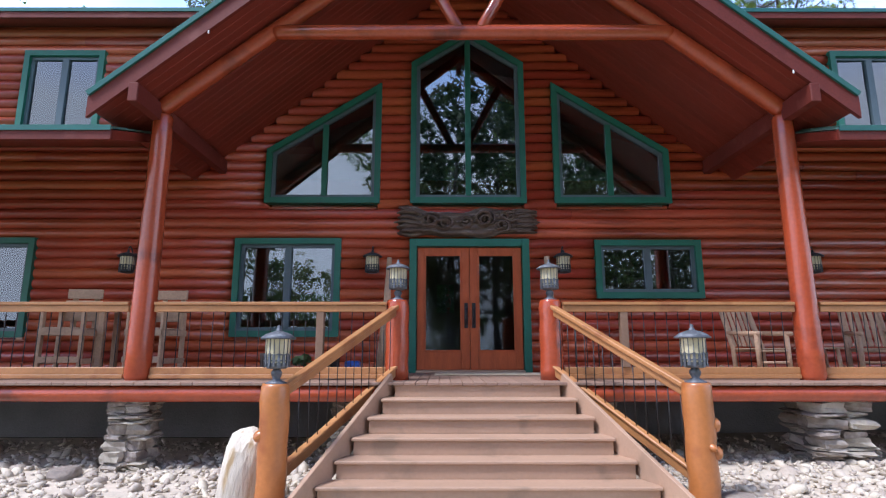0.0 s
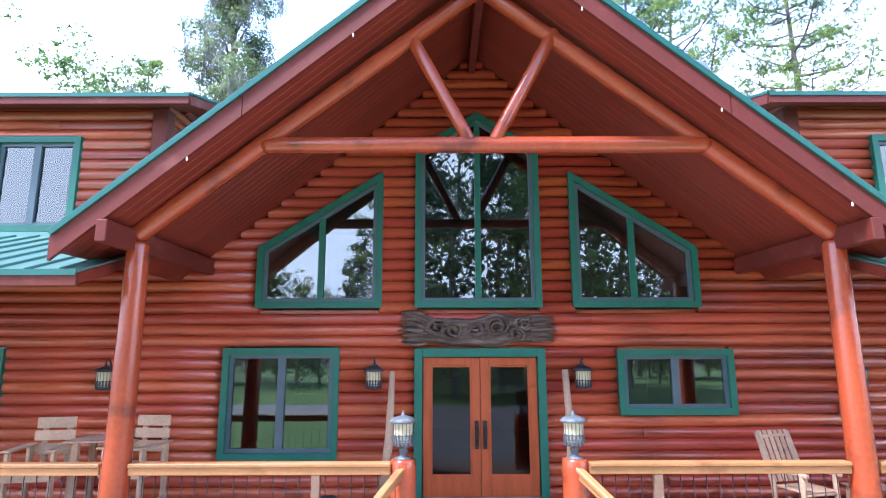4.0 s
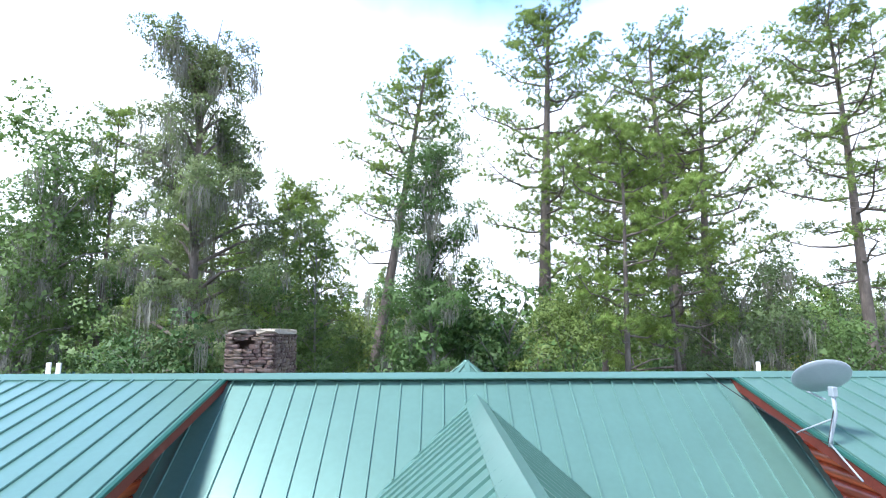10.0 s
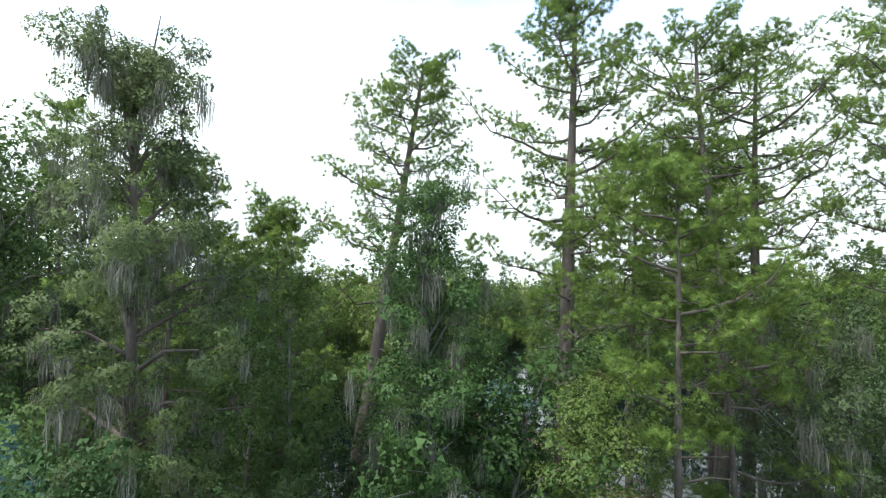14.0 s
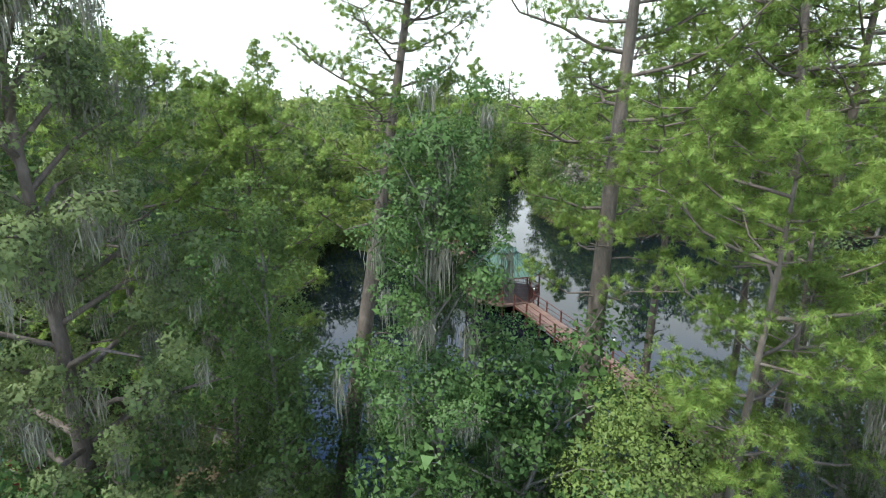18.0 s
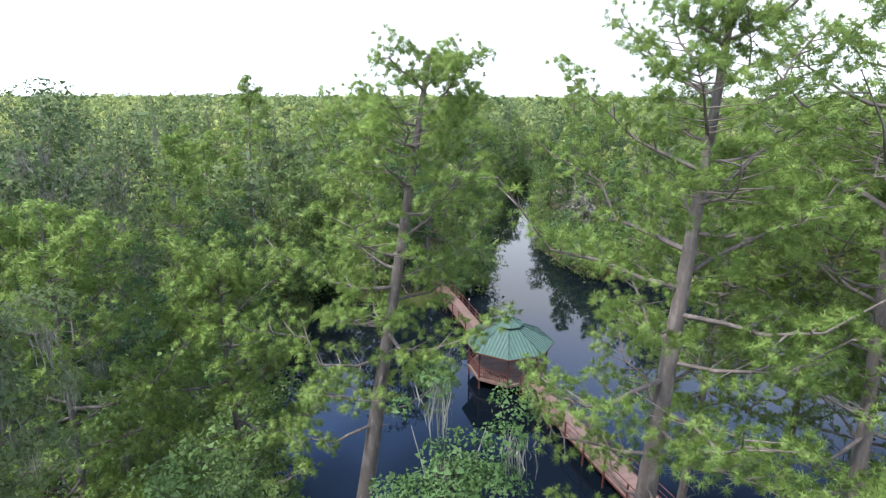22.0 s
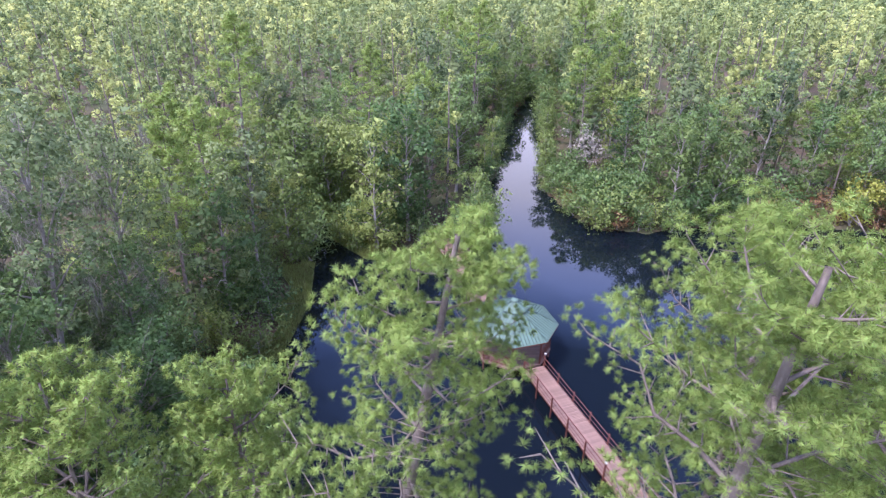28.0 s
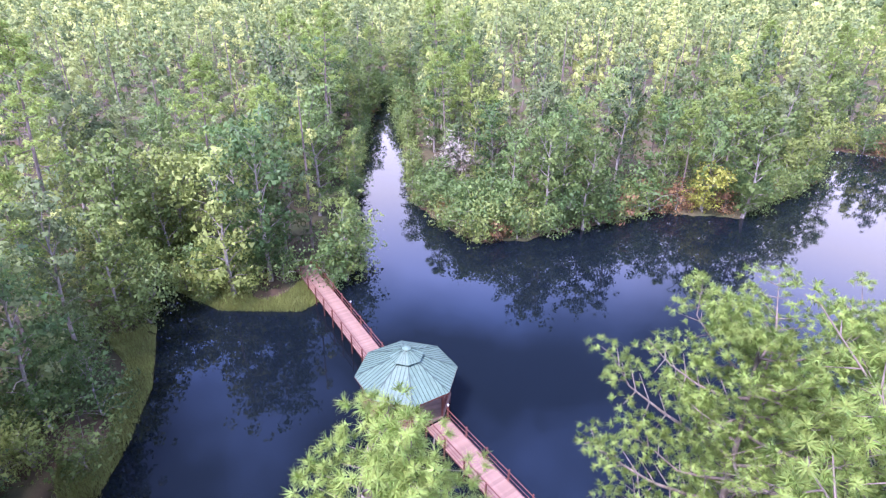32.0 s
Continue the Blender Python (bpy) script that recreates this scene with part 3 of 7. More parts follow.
def moss_strands(points, rng, length=1.5, per=44):
    """Grey beards of moss: thin hanging tapered strips below the points."""
    n = len(points) * per
    c = np.repeat(points, per, 0) + rng.normal(size=(n, 3)) * np.array([0.13, 0.13, 0.12])
    L = length * rng.uniform(0.25, 1.1, (n, 1)) * np.repeat(rng.uniform(0.4, 1.2, (len(points), 1)), per, 0)
    a = rng.uniform(0, 6.28, n)
    s = np.stack([np.cos(a), np.sin(a), np.zeros(n)], 1) * rng.uniform(0.006, 0.020, (n, 1))
    sway = rng.normal(size=(n, 3)) * 0.10
    mid = c + sway
    mid[:, 2] = c[:, 2] - L[:, 0] * 0.55
    end = c + sway * 0.6
    end[:, 2] = c[:, 2] - L[:, 0]
    verts = np.stack([c - s * 0.6, c + s * 0.6, mid + s, mid - s, end], 1).reshape(-1, 3)
    b = np.arange(n)[:, None] * 5
    tri = np.concatenate([b + [0, 1, 2], b + [0, 2, 3], b + [3, 2, 4]], 1).reshape(-1, 3)
    return arrays("moss", verts, tri)


def broad_parts(seed, height, spread, n, size, r0=0.2, base=0.25, top=0.8, limbs=16, puff=1.1, lean=(0, 0), slim=0.0, moss=0, up=0.35, strand=1.6, puffs=7, three=False, spires=()):
    """Trunk, crown and moss of a broad-leaved tree: limbs with puffs of leaves at their ends."""
    rng = np.random.default_rng(seed)
    k = 7
    bend = rng.normal(size=2) * 0.35
    trunk = [Vector((lean[0] * i / k + bend[0] * math.sin(i * 0.8), lean[1] * i / k + bend[1] * math.sin(i * 0.7), height * top * i / k)) for i in range(k + 1)]
    wood = [tube(trunk, [max(r0 * (1 - 0.8 * i / k), 0.02) * (1.3 if i == 0 else 1) for i in range(k + 1)], 8, False, 0.06, seed)]
    pc, pr = [], []
    ang = rng.uniform(0, 6.28)
    for j in range(limbs):
        f = base + (1 - base) * (j + rng.random()) / limbs
        ang += 2.4 + rng.normal() * 0.4
        q = min(f, 0.999) * k
        i = int(q)
        o = trunk[i].lerp(trunk[i + 1], q - i)
        g = (f - base) / (1 - base)
        R = spread * (0.5 + 0.7 * math.sin(0.5 + g * 2.3)) * rng.uniform(0.6, 1.15) * (1 - slim * g)
        h = Vector((math.cos(ang), math.sin(ang), 0))
        e = o + h * R + Vector((0, 0, height * (1 - top) * (0.3 + 0.9 * g) * rng.uniform(0.5, 1.2)))
        m = o.lerp(e, 0.5) + Vector((0, 0, 0.12 * R))
        rl = max(r0 * 0.4 * (1 - 0.5 * g), 0.025)
        wood.append(tube([o, m, e], [rl, rl * 0.6, rl * 0.2], 5, False, 0.08, seed + j))
        for s in range(puffs):
            t = rng.uniform(0.35, 1.1)
            c = np.array(o.lerp(e, t)) + rng.normal(size=3) * puff * np.array([0.75, 0.75, 0.55])
            pc.append(c)
            pr.append(puff * rng.uniform(0.45, 1.05))
    pc.append(np.array(trunk[-1]) + [0, 0, height * (1 - top) * 0.6])
    pr.append(puff)
    for dx, dz, leafy in spires:                 # ragged leaders above the crown
        o, e = trunk[-2], trunk[-1] + Vector((dx, 0, dz))
        m = o.lerp(e, 0.55) + Vector((-0.2 * dx, 0.2, 0.1))
        wood.append(tube([o, m, e], [0.09, 0.055, 0.015], 5, False, 0.1, seed))
        for q in range(leafy):
            pc.append(np.array(m.lerp(e, q / leafy)) + rng.normal(size=3) * 0.28)
            pr.append(rng.uniform(0.22, 0.4))
    pc, pr = np.array(pc), np.array(pr)
    v, f, nm = puffs_leaves(pc, pr, n, size, rng, up, three=three, heart=(lean[0] * 0.6, lean[1] * 0.6, height * 0.55))
    out = [tubes_mesh("trunk", wood), arrays("crown", v, f, normals=nm)]
    if moss:
        i = rng.choice(len(pr), moss)
        p = pc[i] + rng.normal(size=(moss, 3)) * pr[i, None] * 0.4
        p[:, 2] -= pr[i] * 0.45
        out.append(moss_strands(p, rng, strand))
    return out


def tree(parts, at, label, category, bark, leaf, name="tree", group=""):
    t = thing(name, label, category, at, group)
    part("trunk", parts[0], bark, t)
    part("crown", parts[1], leaf, t)
    if len(parts) > 2:
        tagged(part("moss", parts[2], MOSS, t, "grey hanging moss"), kind="stuff")
    return t

# ---- ground and pond ----
WATER_Z = -0.55
SHORE = [(-14, 50), (-9, 42), (-5, 37), (3, 36.6), (6.5, 39.6), (12, 40.2), (15, 38.3), (18.5, 36), (34, 33), (70, 36), (112, 50), (128, 80), (124, 106),
         (108, 120), (112, 140), (103, 140), (98, 117), (88, 103), (64, 92.7), (50, 98.4), (42, 96), (28, 93.6), (22, 95),
         (19.2, 100.8), (17.0, 112), (18.6, 121), (22.0, 140), (25.5, 163), (32, 195), (28.0, 195), (18.6, 166), (11.2, 131),
         (6.8, 104), (5.0, 92), (1, 86.5), (-2.3, 83.8), (-10, 86), (-14.6, 91), (-17, 100), (-21, 112), (-24, 110),
         (-19.5, 95), (-17.4, 83), (-16.3, 74), (-17, 67), (-18.5, 60)]


def shore_distance(x, y):
    """Metres to the shore line, negative on the water."""
    x, y = np.asarray(x, float), np.asarray(y, float)
    best = np.full(x.shape, 1e9)
    inside = np.zeros(x.shape, bool)
    for (ax, ay), (bx, by) in zip(SHORE, SHORE[1:] + SHORE[:1]):
        dx, dy = bx - ax, by - ay
        t = np.clip(((x - ax) * dx + (y - ay) * dy) / (dx * dx + dy * dy), 0, 1)
        best = np.minimum(best, np.hypot(x - ax - t * dx, y - ay - t * dy))
        cross = (ay > y) != (by > y)
        with np.errstate(divide="ignore", invalid="ignore"):
            inside ^= cross & (x < dx * (y - ay) / (dy if dy else 1e-9) + ax)
    return np.where(inside, -best, best)


def wave(x, y, f, p=0.0):
    return np.sin(x * f + 1.3 * np.sin(y * f * 0.7 + p)) * np.cos(y * f * 0.9 + p * 2 + np.sin(x * f * 0.6))


def ground_height(x, y):
    d = shore_distance(x, y) + 0.5 * wave(x, y, 0.9) + 0.3 * wave(x, y, 2.1, 1)
    land = WATER_Z + 0.12 + 0.75 * (1 - np.exp(-np.maximum(d, 0) / 5.0)) + 0.06 * wave(x, y, 0.35, 2) * np.minimum(np.maximum(d, 0) / 6, 1)
    near = np.clip((26 - np.asarray(y, float)) / 10, 0, 1)      # level ground round the house
    land = land * (1 - near) + 0.10 * near
    return np.where(d > 0, land, WATER_Z + 0.12 + np.maximum(d * 0.35, -2.0))


def axis(lo, a, b, hi, step):
    mid = np.arange(a, b + step, step)
    out = [mid]
    g = step
    left, right = [a], [b]
    while left[-1] > lo:
        g *= 1.35
        left.append(left[-1] - g)
    g = step
    while right[-1] < hi:
        g *= 1.35
        right.append(right[-1] + g)
    return np.concatenate([np.array(left[:0:-1]), mid, np.array(right[1:])])


def build_ground():
    xs, ys = axis(-2500, -40, 130, 2500, 1.25), axis(-2500, 20, 200, 3500, 1.25)
    X, Y = np.meshgrid(xs, ys)
    Z = ground_height(X, Y)
    nx, ny = len(xs), len(ys)
    i = (np.arange(ny - 1)[:, None] * nx + np.arange(nx - 1)[None]).ravel()
    ob = part("ground", arrays("ground", np.stack([X.ravel(), Y.ravel(), Z.ravel()], 1), np.stack([i, i + 1, i + nx + 1, i + nx], 1), True), GROUND)
    tagged(ob, "brown leaf litter and thin grass on flat ground", "ground", kind="structure")
    w = part("water", arrays("water", [(-60, 28, WATER_Z), (150, 28, WATER_Z), (150, 210, WATER_Z), (-60, 210, WATER_Z)], [(0, 1, 2, 3)]), WATER)
    tagged(w, "still dark blue pond water with reflections", "water", kind="structure")


build_ground()

# ---- the log house ----
WALL_Y, DECK_Z, CX = 9.73, 1.16, 0.41
PITCH = 0.826                      # porch gable
RIDGE_Y, RIDGE_Z = 14.5, 9.27
MAIN = (RIDGE_Z - 5.40) / (RIDGE_Y - WALL_Y)
SHED_Y, SHED_Z = 6.75, 4.40        # eave of the porch roof
HX0, HX1 = -13.0, 13.9             # ends of the house
DORM_L, DORM_R = -5.0, 5.95        # inner side walls of the dormers


def gable_z(x):
    return 8.96 - PITCH * abs(x - CX)


def main_z(y):
    return RIDGE_Z - MAIN * (RIDGE_Y - y)


OPENINGS = {
    "door": [(-0.58, DECK_Z), (1.55, DECK_Z), (1.55, 3.50), (-0.58, 3.50)],
    "low_a": [(-3.69, 1.77), (-1.80, 1.77), (-1.80, 3.51), (-3.69, 3.51)],
    "low_b": [(2.72, 2.44), (4.61, 2.44), (4.61, 3.48), (2.72, 3.48)],
    "low_c": [(-9.15, 1.76), (-7.25, 1.76), (-7.25, 3.52), (-9.15, 3.52)],
    "up_a": [(-3.22, 4.16), (-1.13, 4.16), (-1.13, 6.50), (-3.22, 5.18)],
    "up_b": [(-0.58, 4.16), (1.53, 4.16), (1.53, 6.91), (0.48, 7.58), (-0.58, 6.91)],
    "up_c": [(2.04, 4.16), (4.16, 4.16), (4.16, 5.17), (2.04, 6.51)],
    "dorm_a": [(-7.92, 5.46), (-6.40, 5.46), (-6.40, 7.15), (-7.92, 7.15)],
    "dorm_b": [(7.37, 5.46), (8.90, 5.46), (8.90, 7.15), (7.37, 7.15)],
}


def span(poly, z):
    """The x from and to of a convex outline at the height z."""
    xs = []
    for (ax, az), (bx, bz) in zip(poly, poly[1:] + poly[:1]):
        if (az - z) * (bz - z) < 0:
            xs.append(ax + (bx - ax) * (z - az) / (bz - az))
    return (min(xs), max(xs)) if len(xs) > 1 else None


COURSE = 0.182


def log_piece(x0, x1, seed):
    """One log of the wall's face, lying along x: a rounded front, flat back."""
    prof = [(0.10, -0.5), (-0.012, -0.485), (-0.046, -0.34), (-0.064, -0.12), (-0.064, 0.12), (-0.046, 0.34), (-0.012, 0.485), (0.10, 0.5)]
    rng = np.random.default_rng(seed)
    n = max(2, int((x1 - x0) / 1.4) + 1)
    vs, fs = [], []
    k = len(prof)
    for i in range(n):
        x = x0 + (x1 - x0) * i / (n - 1)
        dy, dz = rng.normal() * 0.004, rng.normal() * 0.003
        for y, z in prof:
            vs.append((x, y + dy, z * COURSE + dz))
    for i in range(n - 1):
        for j in range(k - 1):
            a = i * k + j
            fs.append((a, a + 1, a + k + 1, a + k))
    for b in (0, (n - 1) * k):
        for j in range(0, k - 2, 2):
            fs.append((b, b + j + 1, b + j + 2, b + min(j + 3, k - 1)) if j < k - 3 else (b, b + j, b + j + 1, b + k - 1))
    return arrays("log", vs, fs, True)


def log_face(parent, z0, z1, limits, holes, m, seed, joints=True):
    """Courses of logs between limits(z), broken at the openings."""
    z, i = z0, 0
    rng = random.Random(seed)
    while z < z1 - 0.02:
        zc = z + COURSE / 2
        lim = limits(zc)
        if lim and lim[1] - lim[0] > 0.15:
            parts_x = [lim]
            for poly in holes:
                s = span(poly, zc)
                if not s:
                    continue
                out = []
                for a, b in parts_x:
                    if s[1] - 0.04 <= a or s[0] + 0.04 >= b:
                        out.append((a, b))
                        continue
                    if s[0] + 0.04 - a > 0.05:
                        out.append((a, s[0] + 0.04))
                    if b - s[1] + 0.04 > 0.05:
                        out.append((s[1] - 0.04, b))
                parts_x = out
            for a, b in parts_x:
                cut = [a, b]
                if joints and b - a > 4.5:
                    cut = [a, rng.uniform(a + 1.2, b - 1.2), b]
                for p, q in zip(cut, cut[1:]):
                    i += 1
                    part("log", log_piece(p, q - 0.006, seed * 1000 + i), LOG, parent, at=m @ Matrix.Translation((0, 0, zc)))
        z += COURSE


def plain_wall(bm, y0, y1, z0, z1, limits, holes, step=0.06):
    """The solid wall behind the logs, cut round the openings in thin layers."""
    z = z0
    while z < z1:
        zt = min(z + step, z1)
        zc = (z + zt) / 2
        lim = limits(zc)
        if lim and lim[1] > lim[0]:
            runs = [lim]
            for poly in holes:
                s = span(poly, zc)
                if s:
                    runs = [r for a, b in runs for r in ([(a, b)] if s[1] - .05 <= a or s[0] + .05 >= b else [(a, s[0] + 0.05), (s[1] - 0.05, b)]) if r[1] - r[0] > 0.01]
            for a, b in runs:
                box(bm, a, b, y0, y1, z, zt)
        z = zt


wall = thing("wall_front", "red-stained round log wall of the house", "wall", kind="structure")


def front_limits(z):
    if z < 5.36:
        return (HX0, HX1)
    h = (8.70 - z) / PITCH
    return (CX - h, CX + h) if h > 0.1 else None


front_holes = [OPENINGS[k] for k in ("door", "low_a", "low_b", "low_c", "up_a", "up_b", "up_c")]
bm = bmesh.new()
plain_wall(bm, WALL_Y + 0.06, WALL_Y + 0.22, DECK_Z - 0.15, 8.7, front_limits, front_holes)
part("wall_core", bm, LOG, wall)

# ---- windows and doors ----
def inset(poly, d):
    """The outline moved inwards by d (convex, counter-clockwise)."""
    lines = []
    for (ax, az), (bx, bz) in zip(poly, poly[1:] + poly[:1]):
        L = math.hypot(bx - ax, bz - az)
        nx, nz = -(bz - az) / L, (bx - ax) / L
        lines.append((ax + nx * d, az + nz * d, bx - ax, bz - az))
    out = []
    for (px, pz, ux, uz), (qx, qz, vx, vz) in zip(lines[-1:] + lines[:-1], lines):
        t = ((qx - px) * vz - (qz - pz) * vx) / (ux * vz - uz * vx)
        out.append((px + ux * t, pz + uz * t))
    return out


def prism(bm, pts, y0, y1):
    """A flat piece: the outline pts in x, z, from y0 to y1."""
    a = [bm.verts.new((x, y0, z)) for x, z in pts]
    b = [bm.verts.new((x, y1, z)) for x, z in pts]
    bm.faces.new(a)
    bm.faces.new(b[::-1])
    for i in range(len(pts)):
        j = (i + 1) % len(pts)
        bm.faces.new((a[i], b[i], b[j], a[j]))
    bmesh.ops.recalc_face_normals(bm, faces=bm.faces)


def ring(bm, outer, inner, y0, y1, i):
    j = (i + 1) % len(outer)
    prism(bm, [outer[i], outer[j], inner[j], inner[i]], y0, y1)


def window(n, poly, label, splits=(), thick=0.085, sash_mat=None, bar_mat=None, cap=True):
    w = thing("window_%d" % n, label, "window", kind="structure")
    a, b, c = poly, inset(poly, 0.105), inset(poly, 0.165)
    for i in range(len(poly)):
        bm = bmesh.new()
        ring(bm, a, b, WALL_Y - 0.12, WALL_Y + 0.05, i)
        part("trim", bm, GREEN, w)
        bm = bmesh.new()
        ring(bm, b, c, WALL_Y - 0.06, WALL_Y + 0.02, i)
        part("sash", bm, sash_mat or SASH, w)
    xs = [min(p[0] for p in c)] + list(splits) + [max(p[0] for p in c)]
    for x in splits:
        lo, hi = (f(z for (ax, az), (bx, bz) in zip(c, c[1:] + c[:1]) if min(ax, bx) - 1e-6 <= x <= max(ax, bx) + 1e-6 and abs(bx - ax) > 1e-6
                    for z in (az + (bz - az) * (x - ax) / (bx - ax),)) for f in (min, max))
        bm = bmesh.new()
        box(bm, x - thick / 2, x + thick / 2, WALL_Y - 0.07, WALL_Y + 0.02, lo - 0.02, hi + 0.02)
        part("mullion", bm, bar_mat or SASH, w)
    bm = bmesh.new()
    prism(bm, inset(poly, 0.15), WALL_Y - 0.022, WALL_Y - 0.016)
    g = part("pane", bm, PANE, w, "clear glass with tree reflections")
    g.visible_shadow = False
    return w


window(1, OPENINGS["low_a"], "green-trimmed double casement window in the log wall", (-2.74,), 0.12)
window(2, OPENINGS["low_b"], "low green-trimmed double window in the log wall", (3.66,), 0.12)
window(3, OPENINGS["low_c"], "green-trimmed window in the log wall", (-8.2,), 0.12)
window(4, OPENINGS["up_a"], "green-trimmed trapezoid window with one mullion", (-2.16,), 0.1, bar_mat=GREEN)
window(5, OPENINGS["up_b"], "tall green-trimmed window with pointed top", (0.48,), 0.1, bar_mat=GREEN)
window(6, OPENINGS["up_c"], "green-trimmed trapezoid window with one mullion", (3.08,), 0.1, bar_mat=GREEN)
window(7, OPENINGS["dorm_a"], "green-trimmed dormer window with grey sashes", (-7.16,), 0.12)
window(8, OPENINGS["dorm_b"], "green-trimmed dormer window with grey sashes", (8.13,), 0.12)


def front_door():
    d = thing("door_1", "pair of varnished wooden doors with tall glass panes, closed", "door", kind="structure")
    x0, x1, z1 = -0.58, 1.55, 3.50
    for a, b, c, e in ((x0, x0 + 0.13, DECK_Z, z1), (x1 - 0.13, x1, DECK_Z, z1), (x0 + 0.13, x1 - 0.13, z1 - 0.14, z1)):
        bm = bmesh.new()
        box(bm, a, b, WALL_Y - 0.12, WALL_Y + 0.06, c, e, 0.006)
        part("trim", bm, GREEN, d)
    for side in (-1, 1):
        lo, hi = (x0 + 0.14, 0.482) if side < 0 else (0.49, x1 - 0.14)
        bm = bmesh.new()
        z0, zt = DECK_Z + 0.05, z1 - 0.15
        gx0, gx1, gz0, gz1 = lo + (0.13 if side < 0 else 0.14), hi - (0.14 if side < 0 else 0.13), 1.52, 3.22
        for q in ((lo, gx0, z0, zt), (gx1, hi, z0, zt), (gx0, gx1, z0, gz0), (gx0, gx1, gz1, zt)):
            box(bm, q[0], q[1], WALL_Y - 0.05, WALL_Y, q[2], q[3], 0.005)
        leaf = part("door_leaf", bm, DOORWOOD, d, "varnished wood door leaf")
        bm = bmesh.new()
        for q in ((gx0, gx0 + 0.025, gz0, gz1), (gx1 - 0.025, gx1, gz0, gz1), (gx0 + 0.025, gx1 - 0.025, gz0, gz0 + 0.025), (gx0 + 0.025, gx1 - 0.025, gz1 - 0.025, gz1)):
            box(bm, q[0], q[1], WALL_Y - 0.062, WALL_Y - 0.04, q[2], q[3], 0.004)
        part("bead", bm, DOORWOOD, leaf)
        bm = bmesh.new()
        box(bm, gx0 - 0.01, gx1 + 0.01, WALL_Y - 0.03, WALL_Y - 0.024, gz0 - 0.01, gz1 + 0.01)
        part("pane", bm, DOOR_PANE, leaf).visible_shadow = False
        hx = 0.42 if side < 0 else 0.555
        v, f = tube([(hx, WALL_Y - 0.06, 2.28), (hx, WALL_Y - 0.115, 2.24), (hx, WALL_Y - 0.125, 2.13), (hx, WALL_Y - 0.11, 2.02), (hx, WALL_Y - 0.06, 1.98)], [0.012, 0.014, 0.017, 0.014, 0.012], 6)
        bm = bmesh.new()
        box(bm, hx - 0.032, hx + 0.032, WALL_Y - 0.066, WALL_Y - 0.05, 1.92, 2.36, 0.006)
        part("handle_plate", bm, IRON, leaf)
        part("handle", arrays("handle", v, f, True), IRON, leaf, "dark iron door pull")
    bm = bmesh.new()
    box(bm, x0 + 0.13, x1 - 0.13, WALL_Y - 0.16, WALL_Y + 0.1, DECK_Z, DECK_Z + 0.045, 0.008)
    part("threshold", bm, TREAD, d)


front_door()

# rooms behind the glass
room = thing("wall_room", "dim timber-lined room behind the windows", "wall", kind="structure")
bm = bmesh.new()
box(bm, HX0, HX1, WALL_Y + 0.2, 19.0, DECK_Z - 0.2, DECK_Z - 0.01)
part("room_floor", bm, DECK, room)
bm = bmesh.new()
plain_wall(bm, 17.0, 17.2, DECK_Z, 6.9, lambda z: (HX0, HX1), [[(-0.22, 2.66), (0.42, 2.66), (0.42, 3.58), (-0.22, 3.58)], [(2.1, 2.66), (2.85, 2.66), (2.85, 3.58), (2.1, 3.58)], [(-4.5, 2.2), (-3.4, 2.2), (-3.4, 3.3), (-4.5, 3.3)]], 0.1)
part("room_back", bm, ROOMWALL, room)
bm = bmesh.new()
box(bm, -5.0, -4.85, WALL_Y + 0.24, 16.9, DECK_Z, 5.3)
box(bm, 5.8, 5.95, WALL_Y + 0.24, 16.9, DECK_Z, 5.3)
part("room_side", bm, ROOMWALL, room)

